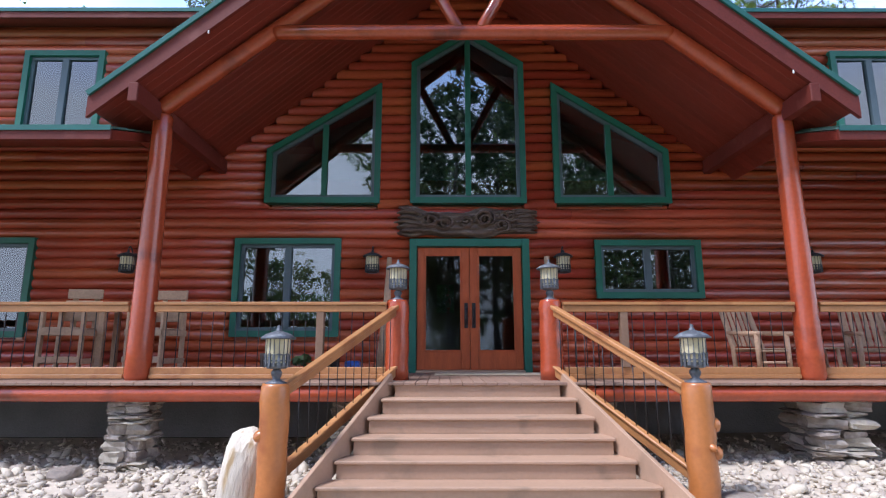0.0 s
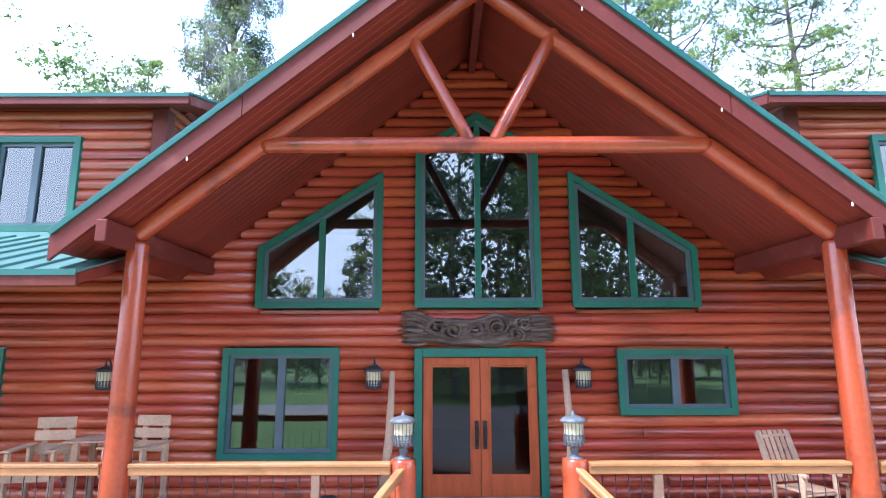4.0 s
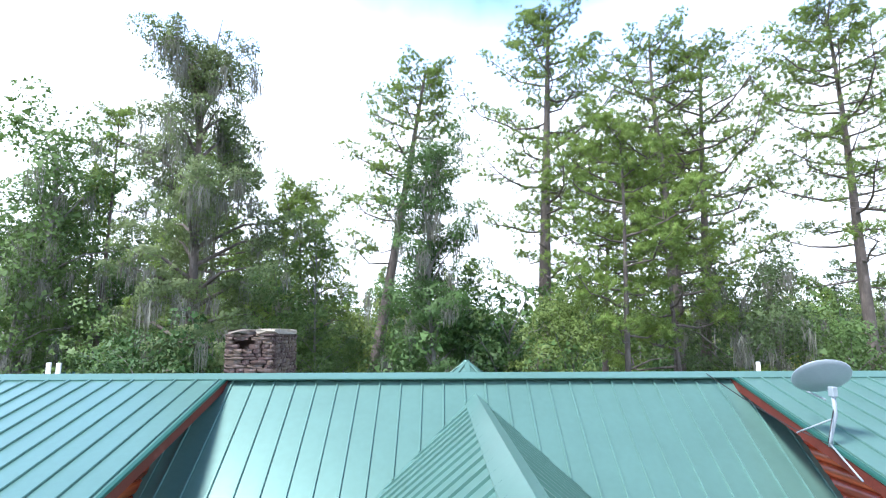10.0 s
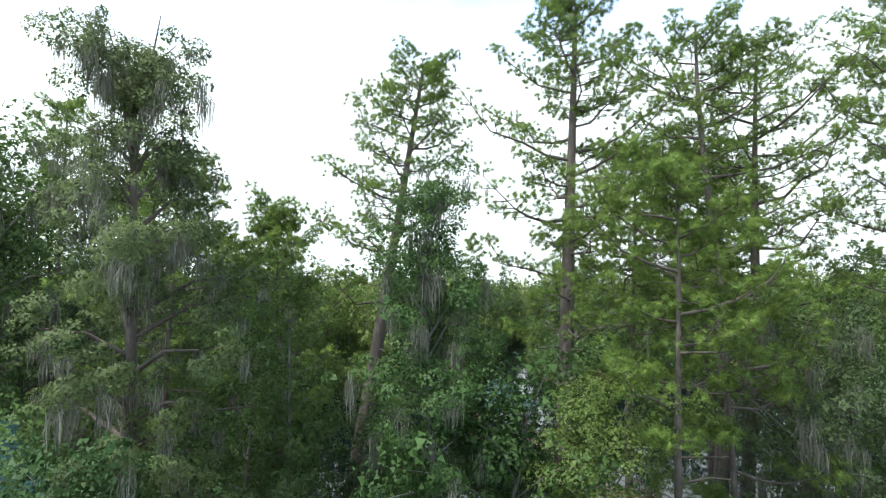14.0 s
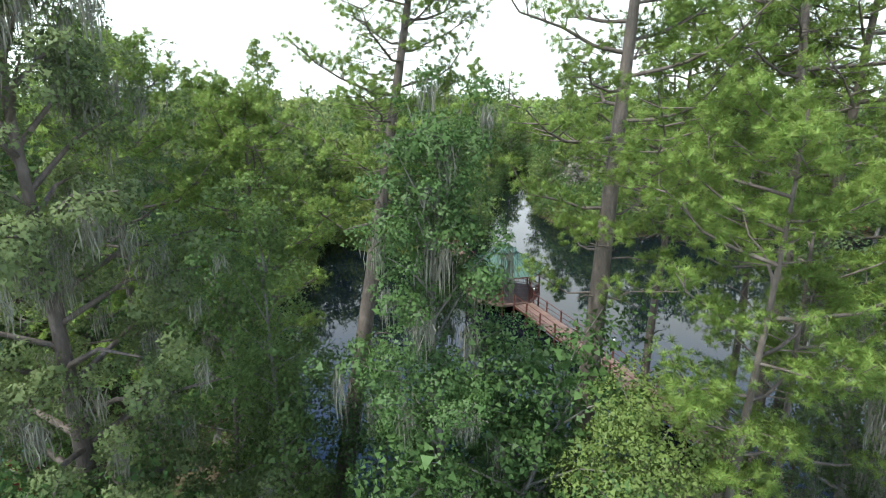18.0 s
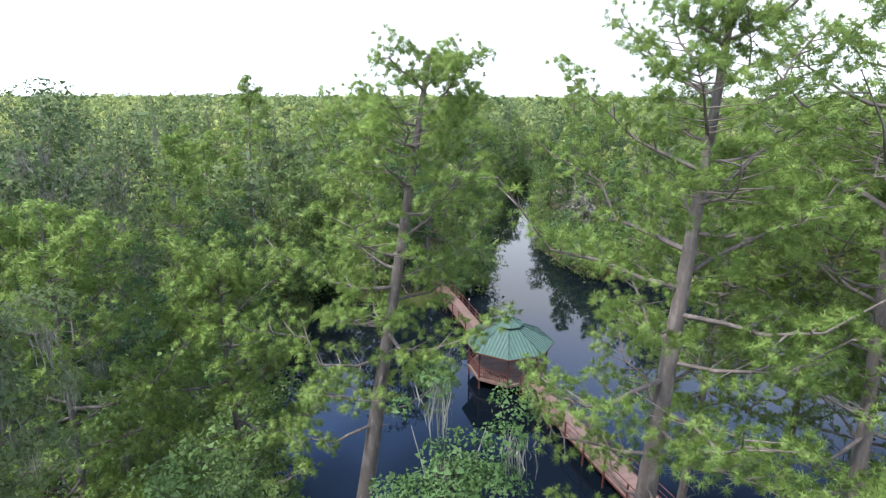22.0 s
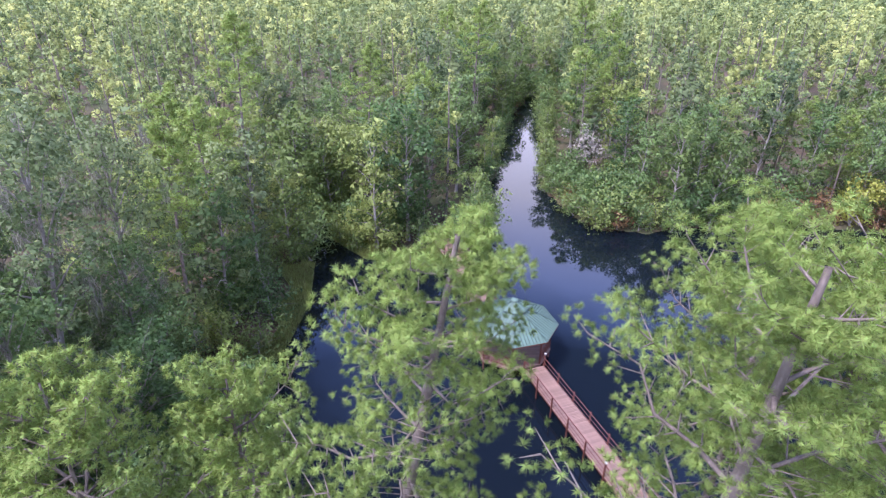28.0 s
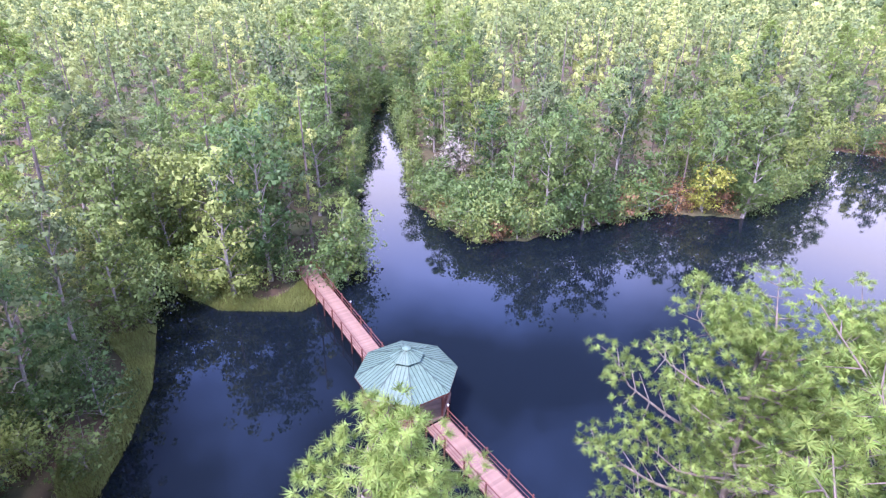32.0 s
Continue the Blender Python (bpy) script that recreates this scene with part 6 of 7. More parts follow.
# ---- yard behind, seen mirrored in the windows ----
bm = bmesh.new()
slab(bm, [(-60, -70, 0.125), (60, -70, 0.125), (60, 1.8, 0.125), (-60, 1.8, 0.125)], 0.02)
tagged(part("lawn", bm, LAWN), "mown green lawn before the house", "lawn", kind="structure")
bm = bmesh.new()
slab(bm, [(-40, -17, 0.135), (40, -11, 0.135), (40, -7, 0.135), (-40, -12, 0.135)], 0.02)
slab(bm, [(-2, -11, 0.1351), (4, -11, 0.1351), (2.6, 1.9, 0.1351), (-1.6, 1.9, 0.1351)], 0.02)
tagged(part("driveway", bm, SAND), "grey gravelled drive across the lawn", "drive", kind="structure")


# ---- on the roof ----
def dish():
    d = thing("satellite_dish", "grey satellite dish on a bent mast with thin struts", "satellite dish")
    x, y, z = 5.34, 11.75, 8.50
    v, f = tube([(x, y, z - 0.02), (x + 0.02, y, z + 0.12), (x + 0.12, y, z + 0.42), (x + 0.12, y, z + 0.72)], [0.03] * 4, 8)
    part("mast", arrays("mast", v, f, True), DISHGREY, d)
    for a, b in (((x, y, z + 0.02), (5.20, y - 0.75, z - 0.30)), ((x + 0.1, y, z + 0.38), (x - 0.25, y + 0.35, z + 0.12))):
        v, f = tube([a, b], [0.013, 0.013], 6)
        part("strut", arrays("strut", v, f, True), DISHGREY, d)
    bm = bmesh.new()
    box(bm, -0.04, 0.04, -0.05, 0.06, -0.02, 0.12, 0.01)
    part("bracket", bm, DISHGREY, d, at=Matrix.Translation((x + 0.12, y, z + 0.70)))
    prof = [(0.001, 0.0)] + [(0.42 * i / 6, 0.10 * (i / 6) ** 2) for i in range(1, 7)] + [(0.425, 0.112), (0.405, 0.108)] + [(0.405 * i / 5, 0.02 + 0.085 * (i / 5) ** 2) for i in range(4, 0, -1)] + [(0.001, 0.02)]
    v, f = lathe(prof, 24)
    m = pose(x + 0.10, y + 0.12, z + 0.88, -44, 6, 0) @ Matrix.Diagonal((1.0, 0.85, 1, 1))
    part("reflector", arrays("reflector", v, f, True), DISHGREY, d, at=m)
    v, f = tube([(x + 0.1, y + 0.15, z + 0.62), (x + 0.1, y + 0.55, z + 0.70), (x + 0.1, y + 0.72, z + 0.95)], [0.015] * 3, 6)
    part("feed_arm", arrays("feed_arm", v, f, True), DISHGREY, d)
    v, f = tube([(x + 0.1, y, z + 0.5), (x - 0.1, y - 0.1, z + 0.05), (x - 0.28, y + 0.5, z + 0.20), (x - 0.40, y + 1.4, z + 0.47), (x - 0.45, RIDGE_Y, RIDGE_Z + 0.08)], [0.009] * 5, 5)
    part("cable", arrays("cable", v, f, True), BLACK, d)


dish()
for x, h, r in ((-8.05, 0.40, 0.045), (-7.85, 0.39, 0.045), (6.1, 0.36, 0.04), (9.6, 0.32, 0.05)):
    v, f = lathe([(r, -0.4), (r, h), (r * 0.8, h), (r * 0.8, h - 0.1)], 10)
    tagged(part("vent_pipe", arrays("vent_pipe", v, f, True), WHITE, at=Matrix.Translation((x, RIDGE_Y + 0.25, RIDGE_Z - 0.1))), "short white plastic vent pipe on the ridge", "vent pipe", "vent pipes on the roof")


# ---- rear pavilion and side wing ----
def pavilion():
    p = thing("rear_pavilion", "eight-sided green metal roof of the rear porch", "pavilion", Matrix.Translation((0.63, 23.0, 0)))
    R, zt, ze = 5.0, 9.2, 5.55
    for i in range(8):
        a, b = (math.radians(-90 + 45 * i + 4), math.radians(-90 + 45 * (i + 1) + 4))
        A, B, T = Vector((R * math.cos(a), R * math.sin(a), ze)), Vector((R * math.cos(b), R * math.sin(b), ze)), Vector((0, 0, zt))
        bm = bmesh.new()
        slab(bm, [A, B, T], 0.05)
        panel = part("roof_panel", bm, ROOF, p)
        bm = bmesh.new()
        bar(bm, A + Vector((0, 0, 0.02)), T + Vector((0, 0, 0.02)), 0.17, 0.035, 0.006)
        part("hip_cap", bm, ROOF, p)
        bm = bmesh.new()
        M = (A + B) / 2
        for k in range(1, 9):
            f = k / 9
            q = A.lerp(B, f)
            g = 1 - abs(f - 0.5) * 2
            bar(bm, q + Vector((0, 0, 0.02)), q + (T - M) * g * 0.97 + Vector((0, 0, 0.02)), 0.03, 0.04)
        part("seams", bm, ROOF, panel)
        v, f = tube([(A.x * 0.9, A.y * 0.9, 0), (A.x * 0.9, A.y * 0.9, ze)], [0.13, 0.12], 10)
        part("post", arrays("post", v, f, True), BEAM, p)
        bm = bmesh.new()
        bar(bm, A * 0.93 + Vector((0, 0, 0.2)), B * 0.93 + Vector((0, 0, 0.2)), 0.1, 0.25)
        part("plate", bm, BEAM, p)


pavilion()


def wing():
    """The side building with a steep metal roof and dark red wall, at an angle to the house."""
    w = thing("side_building", "side building with blue-green metal roof and dark red wall", "building", pose(-19.6, 36.1, 0, 0, 0, 52))
    L, D, ze, zr = 14.0, 4.2, 3.5, 7.9      # runs along its own -x, the near slope falls to -y
    for s in (-1, 1):
        bm = bmesh.new()
        slab(bm, [(-L, D if s < 0 else D, zr), (0.3, D, zr), (0.3, D + s * (D + 0.4), ze - 0.1), (-L, D + s * (D + 0.4), ze - 0.1)], 0.08)
        roof = part("roof", bm, ROOF, w)
        for i in range(34):
            bm = bmesh.new()
            x = 0.1 - i * 0.41
            bar(bm, (x, D, zr + 0.02), (x, D + s * (D + 0.4), ze - 0.08), 0.03, 0.045)
            part("seam", bm, ROOF, roof)
    bm = bmesh.new()
    box(bm, -L, 0, 0.25, 2 * D - 0.25, 0, ze)
    part("wall", bm, BARN, w)
    bm = bmesh.new()
    prism(bm, [(0.3, ze), (2 * D - 0.3, ze), (D, zr - 0.15)], -0.15, 0)
    part("gable_wall", bm, BARN, w, at=Matrix.Rotation(math.pi / 2, 4, "Z"))
    bm = bmesh.new()
    bar(bm, (-L, -0.42, ze - 0.12), (0.3, -0.42, ze - 0.12), 0.04, 0.15)
    part("eave_board", bm, OLDWOOD, w)
    bm = bmesh.new()
    box(bm, -L + 1, 1.6, -2.6, 0.2, 0, 0.35)
    part("porch_floor", bm, DECK, w)


wing()

# fallen slab bench by the water
t = thing("slab_bench", "grey weathered plank bench on the brown bank", "bench", pose(11.1, 33.9, 0.02, 0, 0, -38))
for i in range(3):
    bm = bmesh.new()
    box(bm, -0.85, 0.85, -0.36 + i * 0.245, -0.13 + i * 0.245, 0.40, 0.45, 0.01)
    part("plank", bm, OLDWOOD, t)
for sx in (-0.6, 0.6):
    bm = bmesh.new()
    box(bm, sx - 0.12, sx + 0.12, -0.28, 0.28, 0, 0.40, 0.03)
    part("foot", bm, OLDWOOD, t)

# ---- boardwalk and pavilion on the pond ----
FLOOR_Z = 0.55
GC = Vector((5.75, 65.75, FLOOR_Z))


def boardwalk(a, b, width, label, lamps):
    """Planked walk on posts with two-rail fences from a to b."""
    a, b = Vector(a), Vector(b)
    w = thing("boardwalk", label, "boardwalk")
    d = (b - a)
    L = d.length
    d.normalize()
    turn = math.atan2(d.y, d.x)
    base = Matrix.Translation(a) @ Matrix.Rotation(turn, 4, "Z")
    me = None
    n = int(L / 0.15)
    rng = random.Random(4)
    for i in range(n):
        if me is None:
            bm = bmesh.new()
            box(bm, 0, 0.14, -width / 2, width / 2, -0.04, 0, 0.004)
            me = bpy.data.meshes.new("plank")
            bm.to_mesh(me)
            bm.free()
        part("plank", me, WALKWOOD, w, at=base @ pose(i * 0.15, rng.uniform(-0.015, 0.015), rng.uniform(-0.004, 0.004), 0, 0, rng.uniform(-0.4, 0.4)))
    for s in (-1, 1):
        y = s * (width / 2 - 0.06)
        bm = bmesh.new()
        box(bm, 0, L, y - 0.03, y + 0.03, -0.24, -0.042)
        part("joist", bm, RAILRED, w, at=base)
        for name, z0, z1, t in (("top_rail", 0.98, 1.03, 0.07), ("mid_rail", 0.52, 0.56, 0.04), ("low_rail", 0.14, 0.18, 0.04)):
            bm = bmesh.new()
            box(bm, 0, L, y - t / 2, y + t / 2, z0, z1, 0.006)
            part(name, bm, RAILRED, w, at=base)
        k = int(L / 2.35)
        for i in range(k + 1):
            bm = bmesh.new()
            tall = 1.25 if (i, s) in lamps else 1.08
            x = 0.1 + i * (L - 0.2) / k
            box(bm, x - 0.055, x + 0.055, y - 0.055 + s * 0.09, y + 0.055 + s * 0.09, -2.2, tall, 0.008)
            part("post", bm, RAILRED, w, at=base)
            if (i, s) in lamps:
                v, f = lathe([(0.03, 0), (0.05, 0.02), (0.075, 0.03), (0.075, 0.16), (0.10, 0.17), (0.10, 0.19), (0.02, 0.25), (0.001, 0.25)], 10)
                part("post_cap_lamp", arrays("post_cap_lamp", v, f, True), WHITE, w, "white post-top lamp", at=base @ Matrix.Translation((x, y + s * 0.09, tall)))
    return w


boardwalk((7.35, 62.25, FLOOR_Z), (16.2, 36.6, FLOOR_Z), 2.0, "reddish plank boardwalk with dark railings over the pond", {(0, 1), (5, 1), (5, -1)})
boardwalk((4.55, 69.6, FLOOR_Z), (-1.4, 91.5, FLOOR_Z), 2.0, "reddish plank boardwalk with dark railings over the pond", {(4, -1)})


def pond_pavilion():
    g = thing("pond_pavilion", "eight-sided pavilion with two-tier weathered green metal roof on the pond", "pavilion", Matrix.Translation(GC))
    a0 = math.radians(-96.5)
    ang = [a0 + math.radians(45 * i) for i in range(8)]
    def ringp(R, z):
        return [Vector((R * math.cos(a), R * math.sin(a), z)) for a in ang]
    E, T = ringp(4.25, 2.72), ringp(0.95, 4.35)
    for i in range(8):
        j = (i + 1) % 8
        bm = bmesh.new()
        slab(bm, [E[i], E[j], T[j], T[i]], 0.05)
        pan = part("roof_panel", bm, ROOF_OLD, g)
        for k in range(1, 10):
            f = k / 10
            q = E[i].lerp(E[j], f)
            M0, M1 = (E[i] + E[j]) / 2, (T[i] + T[j]) / 2
            up = (M1 - M0)
            half_e, half_t = (E[j] - E[i]).length / 2, (T[j] - T[i]).length / 2
            off = abs(f - 0.5) * 2 * half_e
            reach = 1.0 if off <= half_t else (half_e - off) / (half_e - half_t)
            bm = bmesh.new()
            bar(bm, q + Vector((0, 0, 0.012)), q + up * reach + Vector((0, 0, 0.012)), 0.035, 0.05)
            part("seam", bm, SEAM_SHADE, pan)
        bm = bmesh.new()
        bar(bm, E[i] + Vector((0, 0, 0.015)), T[i] + Vector((0, 0, 0.015)), 0.09, 0.04, 0.005)
        # hips take the same painted shadow tone as the seams
        part("hip_cap", bm, SEAM_SHADE, g)
        bm = bmesh.new()
        bar(bm, E[i] * 0.995 + Vector((0, 0, -0.06)), E[j] * 0.995 + Vector((0, 0, -0.06)), 0.04, 0.13)
        part("fascia", bm, RAILRED, g)
    # upper tier
    A, B, C = ringp(1.38, 4.42), ringp(0.33, 4.98), ringp(0.95, 4.2)
    for i in range(8):
        j = (i + 1) % 8
        bm = bmesh.new()
        slab(bm, [A[i], A[j], B[j], B[i]], 0.04)
        up = part("upper_panel", bm, ROOF_OLD, g)
        for f in (0.25, 0.5, 0.75):
            bm = bmesh.new()
            q = A[i].lerp(A[j], f)
            bar(bm, q + Vector((0, 0, 0.012)), q.lerp(B[i].lerp(B[j], f), 0.95) + Vector((0, 0, 0.012)), 0.03, 0.04)
            part("seam", bm, SEAM_SHADE, up)
        bm = bmesh.new()
        slab(bm, [C[i] + Vector((0, 0, 0.32)), C[j] + Vector((0, 0, 0.32)), C[j] * 0.97 + Vector((0, 0, 0.32)), C[i] * 0.97 + Vector((0, 0, 0.32))], 0.3)
        part("vent_wall", bm, RAILRED, g)
    v, f = lathe([(0.30, 4.93), (0.30, 5.03), (0.36, 5.05), (0.38, 5.07), (0.05, 5.16), (0.001, 5.17)], 8)
    part("vent_neck", arrays("vent_neck", v, f), IRON, g)
    v, f = lathe([(0.37, 5.075), (0.2, 5.17), (0.02, 5.22), (0.001, 5.22)], 8)
    part("vent_cap", arrays("vent_cap", v, f), ROOF_OLD, g)
    # floor of planks
    rr = 3.75
    y = -rr
    while y < rr:
        yc = y + 0.07
        xs = []
        P = ringp(rr, 0)
        for i in range(8):
            p, q = P[i], P[(i + 1) % 8]
            if (p.y - yc) * (q.y - yc) < 0:
                xs.append(p.x + (q.x - p.x) * (yc - p.y) / (q.y - p.y))
        if len(xs) == 2:
            bm = bmesh.new()
            box(bm, min(xs), max(xs), y, y + 0.138, -0.04, 0.0)
            part("floor_plank", bm, WALKWOOD, g)
        y += 0.146
    P = ringp(3.62, 0)
    for i in range(8):
        j = (i + 1) % 8
        bm = bmesh.new()
        box(bm, P[i].x - 0.08, P[i].x + 0.08, P[i].y - 0.08, P[i].y + 0.08, -2.3, 2.80, 0.01)
        part("post", bm, RAILRED, g)
        bm = bmesh.new()
        bar(bm, P[i] * 1.03 + Vector((0, 0, -0.13)), P[j] * 1.03 + Vector((0, 0, -0.13)), 0.06, 0.2)
        part("rim_joist", bm, WALKWOOD, g)
        bm = bmesh.new()
        bar(bm, P[i] + Vector((0, 0, 2.6)), P[j] + Vector((0, 0, 2.6)), 0.12, 0.2)
        part("plate", bm, RAILRED, g)
        mid = (P[i] + P[j]) / 2
        open_side = mid.x > 0.5 and mid.y < -2.5 or (mid.x < -0.1 and mid.y > 3.0)
        if not open_side:
            for z, h in ((1.0, 0.06), (0.55, 0.04), (0.16, 0.05)):
                bm = bmesh.new()
                bar(bm, P[i] + Vector((0, 0, z)), P[j] + Vector((0, 0, z)), 0.06, h)
                part("rail", bm, RAILRED, g)
            n = 14
            for k in range(1, n):
                q = P[i].lerp(P[j], k / n)
                baluster_box(g, GC, q)


def baluster_box(parent, origin, q):
    global PICKET
    if PICKET is None:
        bm = bmesh.new()
        box(bm, -0.018, 0.018, -0.018, 0.018, 0.17, 0.98)
        PICKET = bpy.data.meshes.new("picket")
        bm.to_mesh(PICKET)
        bm.free()
    part("picket", PICKET, RAILRED, parent, at=Matrix.Translation(q))


PICKET = None
pond_pavilion()

# little footbridge in the cove
fb = thing("footbridge", "small weathered plank footbridge among the trees", "bridge", pose(-19.3, 103.5, 0.35, 0, 0, 40))
for i in range(26):
    bm = bmesh.new()
    box(bm, -2.6 + i * 0.2, -2.42 + i * 0.2, -0.7, 0.7, -0.04, 0)
    part("plank", bm, WALKWOOD, fb)
for s in (-1, 1):
    for name, z0, z1 in (("rail", 0.9, 0.96), ("beam", -0.2, -0.045)):
        bm = bmesh.new()
        box(bm, -2.6, 2.6, s * 0.68 - 0.03, s * 0.68 + 0.03, z0, z1)
        part(name, bm, RAILRED, fb)
    for x in (-2.5, 0, 2.5):
        bm = bmesh.new()
        box(bm, x - 0.05, x + 0.05, s * 0.68 - 0.05, s * 0.68 + 0.05, -1.5, 0.95)
        part("post", bm, RAILRED, fb)


# ---- marsh grass along the shores ----
def shore_grass():
    rng = np.random.default_rng(17)
    n = 900000
    x, y = rng.uniform(-26, 2, n), rng.uniform(50, 96, n)
    d = shore_distance(x, y)
    marsh = (x > -16) & (x < 0.5) & (y > 82) & (y < 94)
    bank = (x < -12) & (y > 55) & (y < 84)
    w = np.where(marsh, 5.5, np.where(bank, 4.4, 0.15)) * (0.6 + 0.5 * wave(x, y, 0.5, 3))
    keep = (d > np.where(w > 0.5, -0.9, 0.0)) & (d < w)
    x, y = x[keep][:50000], y[keep][:50000]
    n = len(x)
    z = np.maximum(ground_height(x, y), WATER_Z - 0.25)
    h = rng.uniform(0.3, 0.75, n)
    a = rng.uniform(0, 6.28, n)
    s = np.stack([np.cos(a), np.sin(a), np.zeros(n)], 1) * 0.045
    p = np.stack([x, y, z], 1)
    tip = p + np.stack([rng.normal(size=n) * 0.14, rng.normal(size=n) * 0.14, h], 1)
    V = np.stack([p - s, p + s, tip], 1).reshape(-1, 3)
    tagged(part("marsh_grass", arrays("marsh_grass", V, np.arange(3 * n).reshape(-1, 3)), GRASS), "yellow-green marsh grass along the water", "grass", kind="stuff")


shore_grass()

# ---- trees ----
def gz(x, y):
    return float(ground_height(np.array([x]), np.array([y]))[0]) - 0.05


def stand(x, y, turn=0.0, s=1.0):
    return Matrix.Translation((x, y, gz(x, y))) @ Matrix.Rotation(turn, 4, "Z") @ Matrix.Scale(s, 4)


PINE_LABEL = "tall pine with bare grey-brown trunk and clumped bright needles"
# by the near shore
HERO = dict(tufts=8, blades=66, tuft=0.21, width=0.0058, thick=1.0)
WIDE = dict(tufts=8, blades=40, tuft=0.23, width=0.0092, thick=1.0)
TALL = dict(tufts=8, blades=26, tuft=0.24, width=0.0135, thick=0.6)
tree(pine_parts(11, 27.6, (4.2, 1.9), 0.50, 0.52, 29, 3.7, stubs=12, **HERO), stand(-5.35, 34.2), "tall leaning pine at the pond edge, dead lower branches", "pine tree", BARK, NEEDLE, "pine_tree")
tree(pine_parts(12, 28.6, (1.2, 0.7), 0.52, 0.44, 34, 4.0, stubs=9, **HERO), stand(4.6, 31.5), "tall straight pine with bright needle clumps near the house", "pine tree", BARK, NEEDLE, "pine_tree")
tree(pine_parts(26, 24.8, (0.4, 0.4), 0.28, 0.5, 38, 3.9, **WIDE), stand(10.6, 40.2), "wide-crowned bright green pine at the pond edge", "pine tree", BARK, NEEDLE, "pine_tree")
tree(pine_parts(27, 24.6, (0.4, 0.2), 0.26, 0.5, 36, 4.1, **WIDE), stand(14.6, 39.6), "wide-crowned bright green pine at the pond edge", "pine tree", BARK, NEEDLE, "pine_tree")
tree(pine_parts(13, 29.0, (1.4, 0.3), 0.42, 0.42, 34, 4.3, **TALL), stand(11.6, 34.0), "tall pine in a close pair at the pond edge", "pine tree", BARK, NEEDLE, "pine_tree")
tree(pine_parts(14, 28.5, (2.6, 0.4), 0.40, 0.45, 34, 4.4, **TALL), stand(13.4, 34.6), "tall pine in a close pair at the pond edge", "pine tree", BARK, NEEDLE, "pine_tree")
tree(pine_parts(15, 29.5, (-1.0, 0.3), 0.42, 0.42, 40, 4.6, **dict(TALL, thick=0.95, tufts=9)), stand(22.4, 32.0), "tall pine with wide crown beside the pond", "pine tree", BARK, NEEDLE, "pine_tree")
tree(pine_parts(16, 19.6, (-0.6, -0.9), 0.20, 0.40, 20, 3.0, 8, 58, 0.22, 0.0065, low=(0.28, 0.31, 0.34, 0.37, 0.40), thick=0.65), stand(7.6, 26.2), "pine with low bright green branches", "pine tree", BARK, NEEDLE, "pine_tree")
tree(pine_parts(25, 17.0, (-0.4, -0.4), 0.20, 0.42, 16, 3.3, 12, 46, 0.22, 0.008, low=(0.3, 0.35, 0.4), thick=0.5), stand(10.6, 29.0), "pine with low bright green branches", "pine tree", BARK, NEEDLE, "pine_tree")
tree(pine_parts(17, 20.5, (0.6, 0.0), 0.24, 0.3, 38, 3.5, 8, 28, 0.25, 0.0135, thick=0.7), stand(-9.6, 38.6), "bushy pine on the pond bank", "pine tree", BARK, NEEDLE, "pine_tree")
tree(pine_parts(18, 22.2, (-0.2, 0.0), 0.24, 0.34, 38, 3.6, 8, 28, 0.25, 0.0135, thick=0.7), stand(-13.6, 35.8), "bushy pine on the pond bank", "pine tree", BARK, NEEDLE, "pine_tree")
tree(pine_parts(19, 28.0, (0.4, 0.0), 0.26, 0.55, 20, 2.4, 8, 18, 0.28, 0.018), stand(-25.0, 43.3), "thin-crowned pine with a forked grey trunk", "pine tree", BARK, NEEDLE, "pine_tree")
tree(pine_parts(20, 25.0, (0.8, 0.0), 0.24, 0.5, 20, 2.4, 8, 18, 0.28, 0.018), stand(-31.0, 50.5), "thin-crowned pine among the woods", "pine tree", BARK, NEEDLE, "pine_tree")
# broad-leaved trees behind the house
tree(broad_parts(31, 23.8, 4.4, 88000, 0.088, 0.36, 0.12, 0.92, 54, 0.72, (-0.8, 0), 0.5, 210, puffs=6, strand=1.3, three=True, spires=((-1.9, 2.7, 14), (-0.9, 1.9, 8), (0.9, 2.6, 0))), stand(-10.6, 27.4), "ragged oak hung with grey moss", "oak tree", BARK, LEAF_GREY, "oak_tree")
tree(broad_parts(32, 18.9, 3.1, 70000, 0.075, 0.2, 0.12, 0.88, 46, 0.62, (0.5, -0.6), 0.68, 60, three=True), stand(-0.9, 28.6), "slender leafy tree hung with some grey moss", "tree", BARK_GREY, LEAF, "leafy_tree")
tree(broad_parts(33, 16.2, 1.9, 22000, 0.078, 0.13, 0.25, 0.86, 26, 0.55, (-0.2, 0), 0.6, three=True), stand(-6.3, 31.2), "slim young tree with pale forked trunk", "tree", BARK_GREY, LEAF, "leafy_tree")
tree(broad_parts(34, 14.5, 3.6, 30000, 0.10, 0.25, 0.2, 0.8, 32, 0.9, (0.4, 0), 0.3, 90, three=True), stand(14.5, 31.5), "dark spreading tree hung with moss over the water", "tree", BARK_GREY, LEAF_GREY, "leafy_tree")
tree(broad_parts(35, 12.2, 2.4, 40000, 0.07, 0.12, 0.1, 0.8, 30, 0.62, (0, 0), 0.4, three=True), stand(4.7, 26.4), "yellow-green bushy sapling behind the house", "tree", BARK_GREY, LEAF_LIGHT, "leafy_tree")

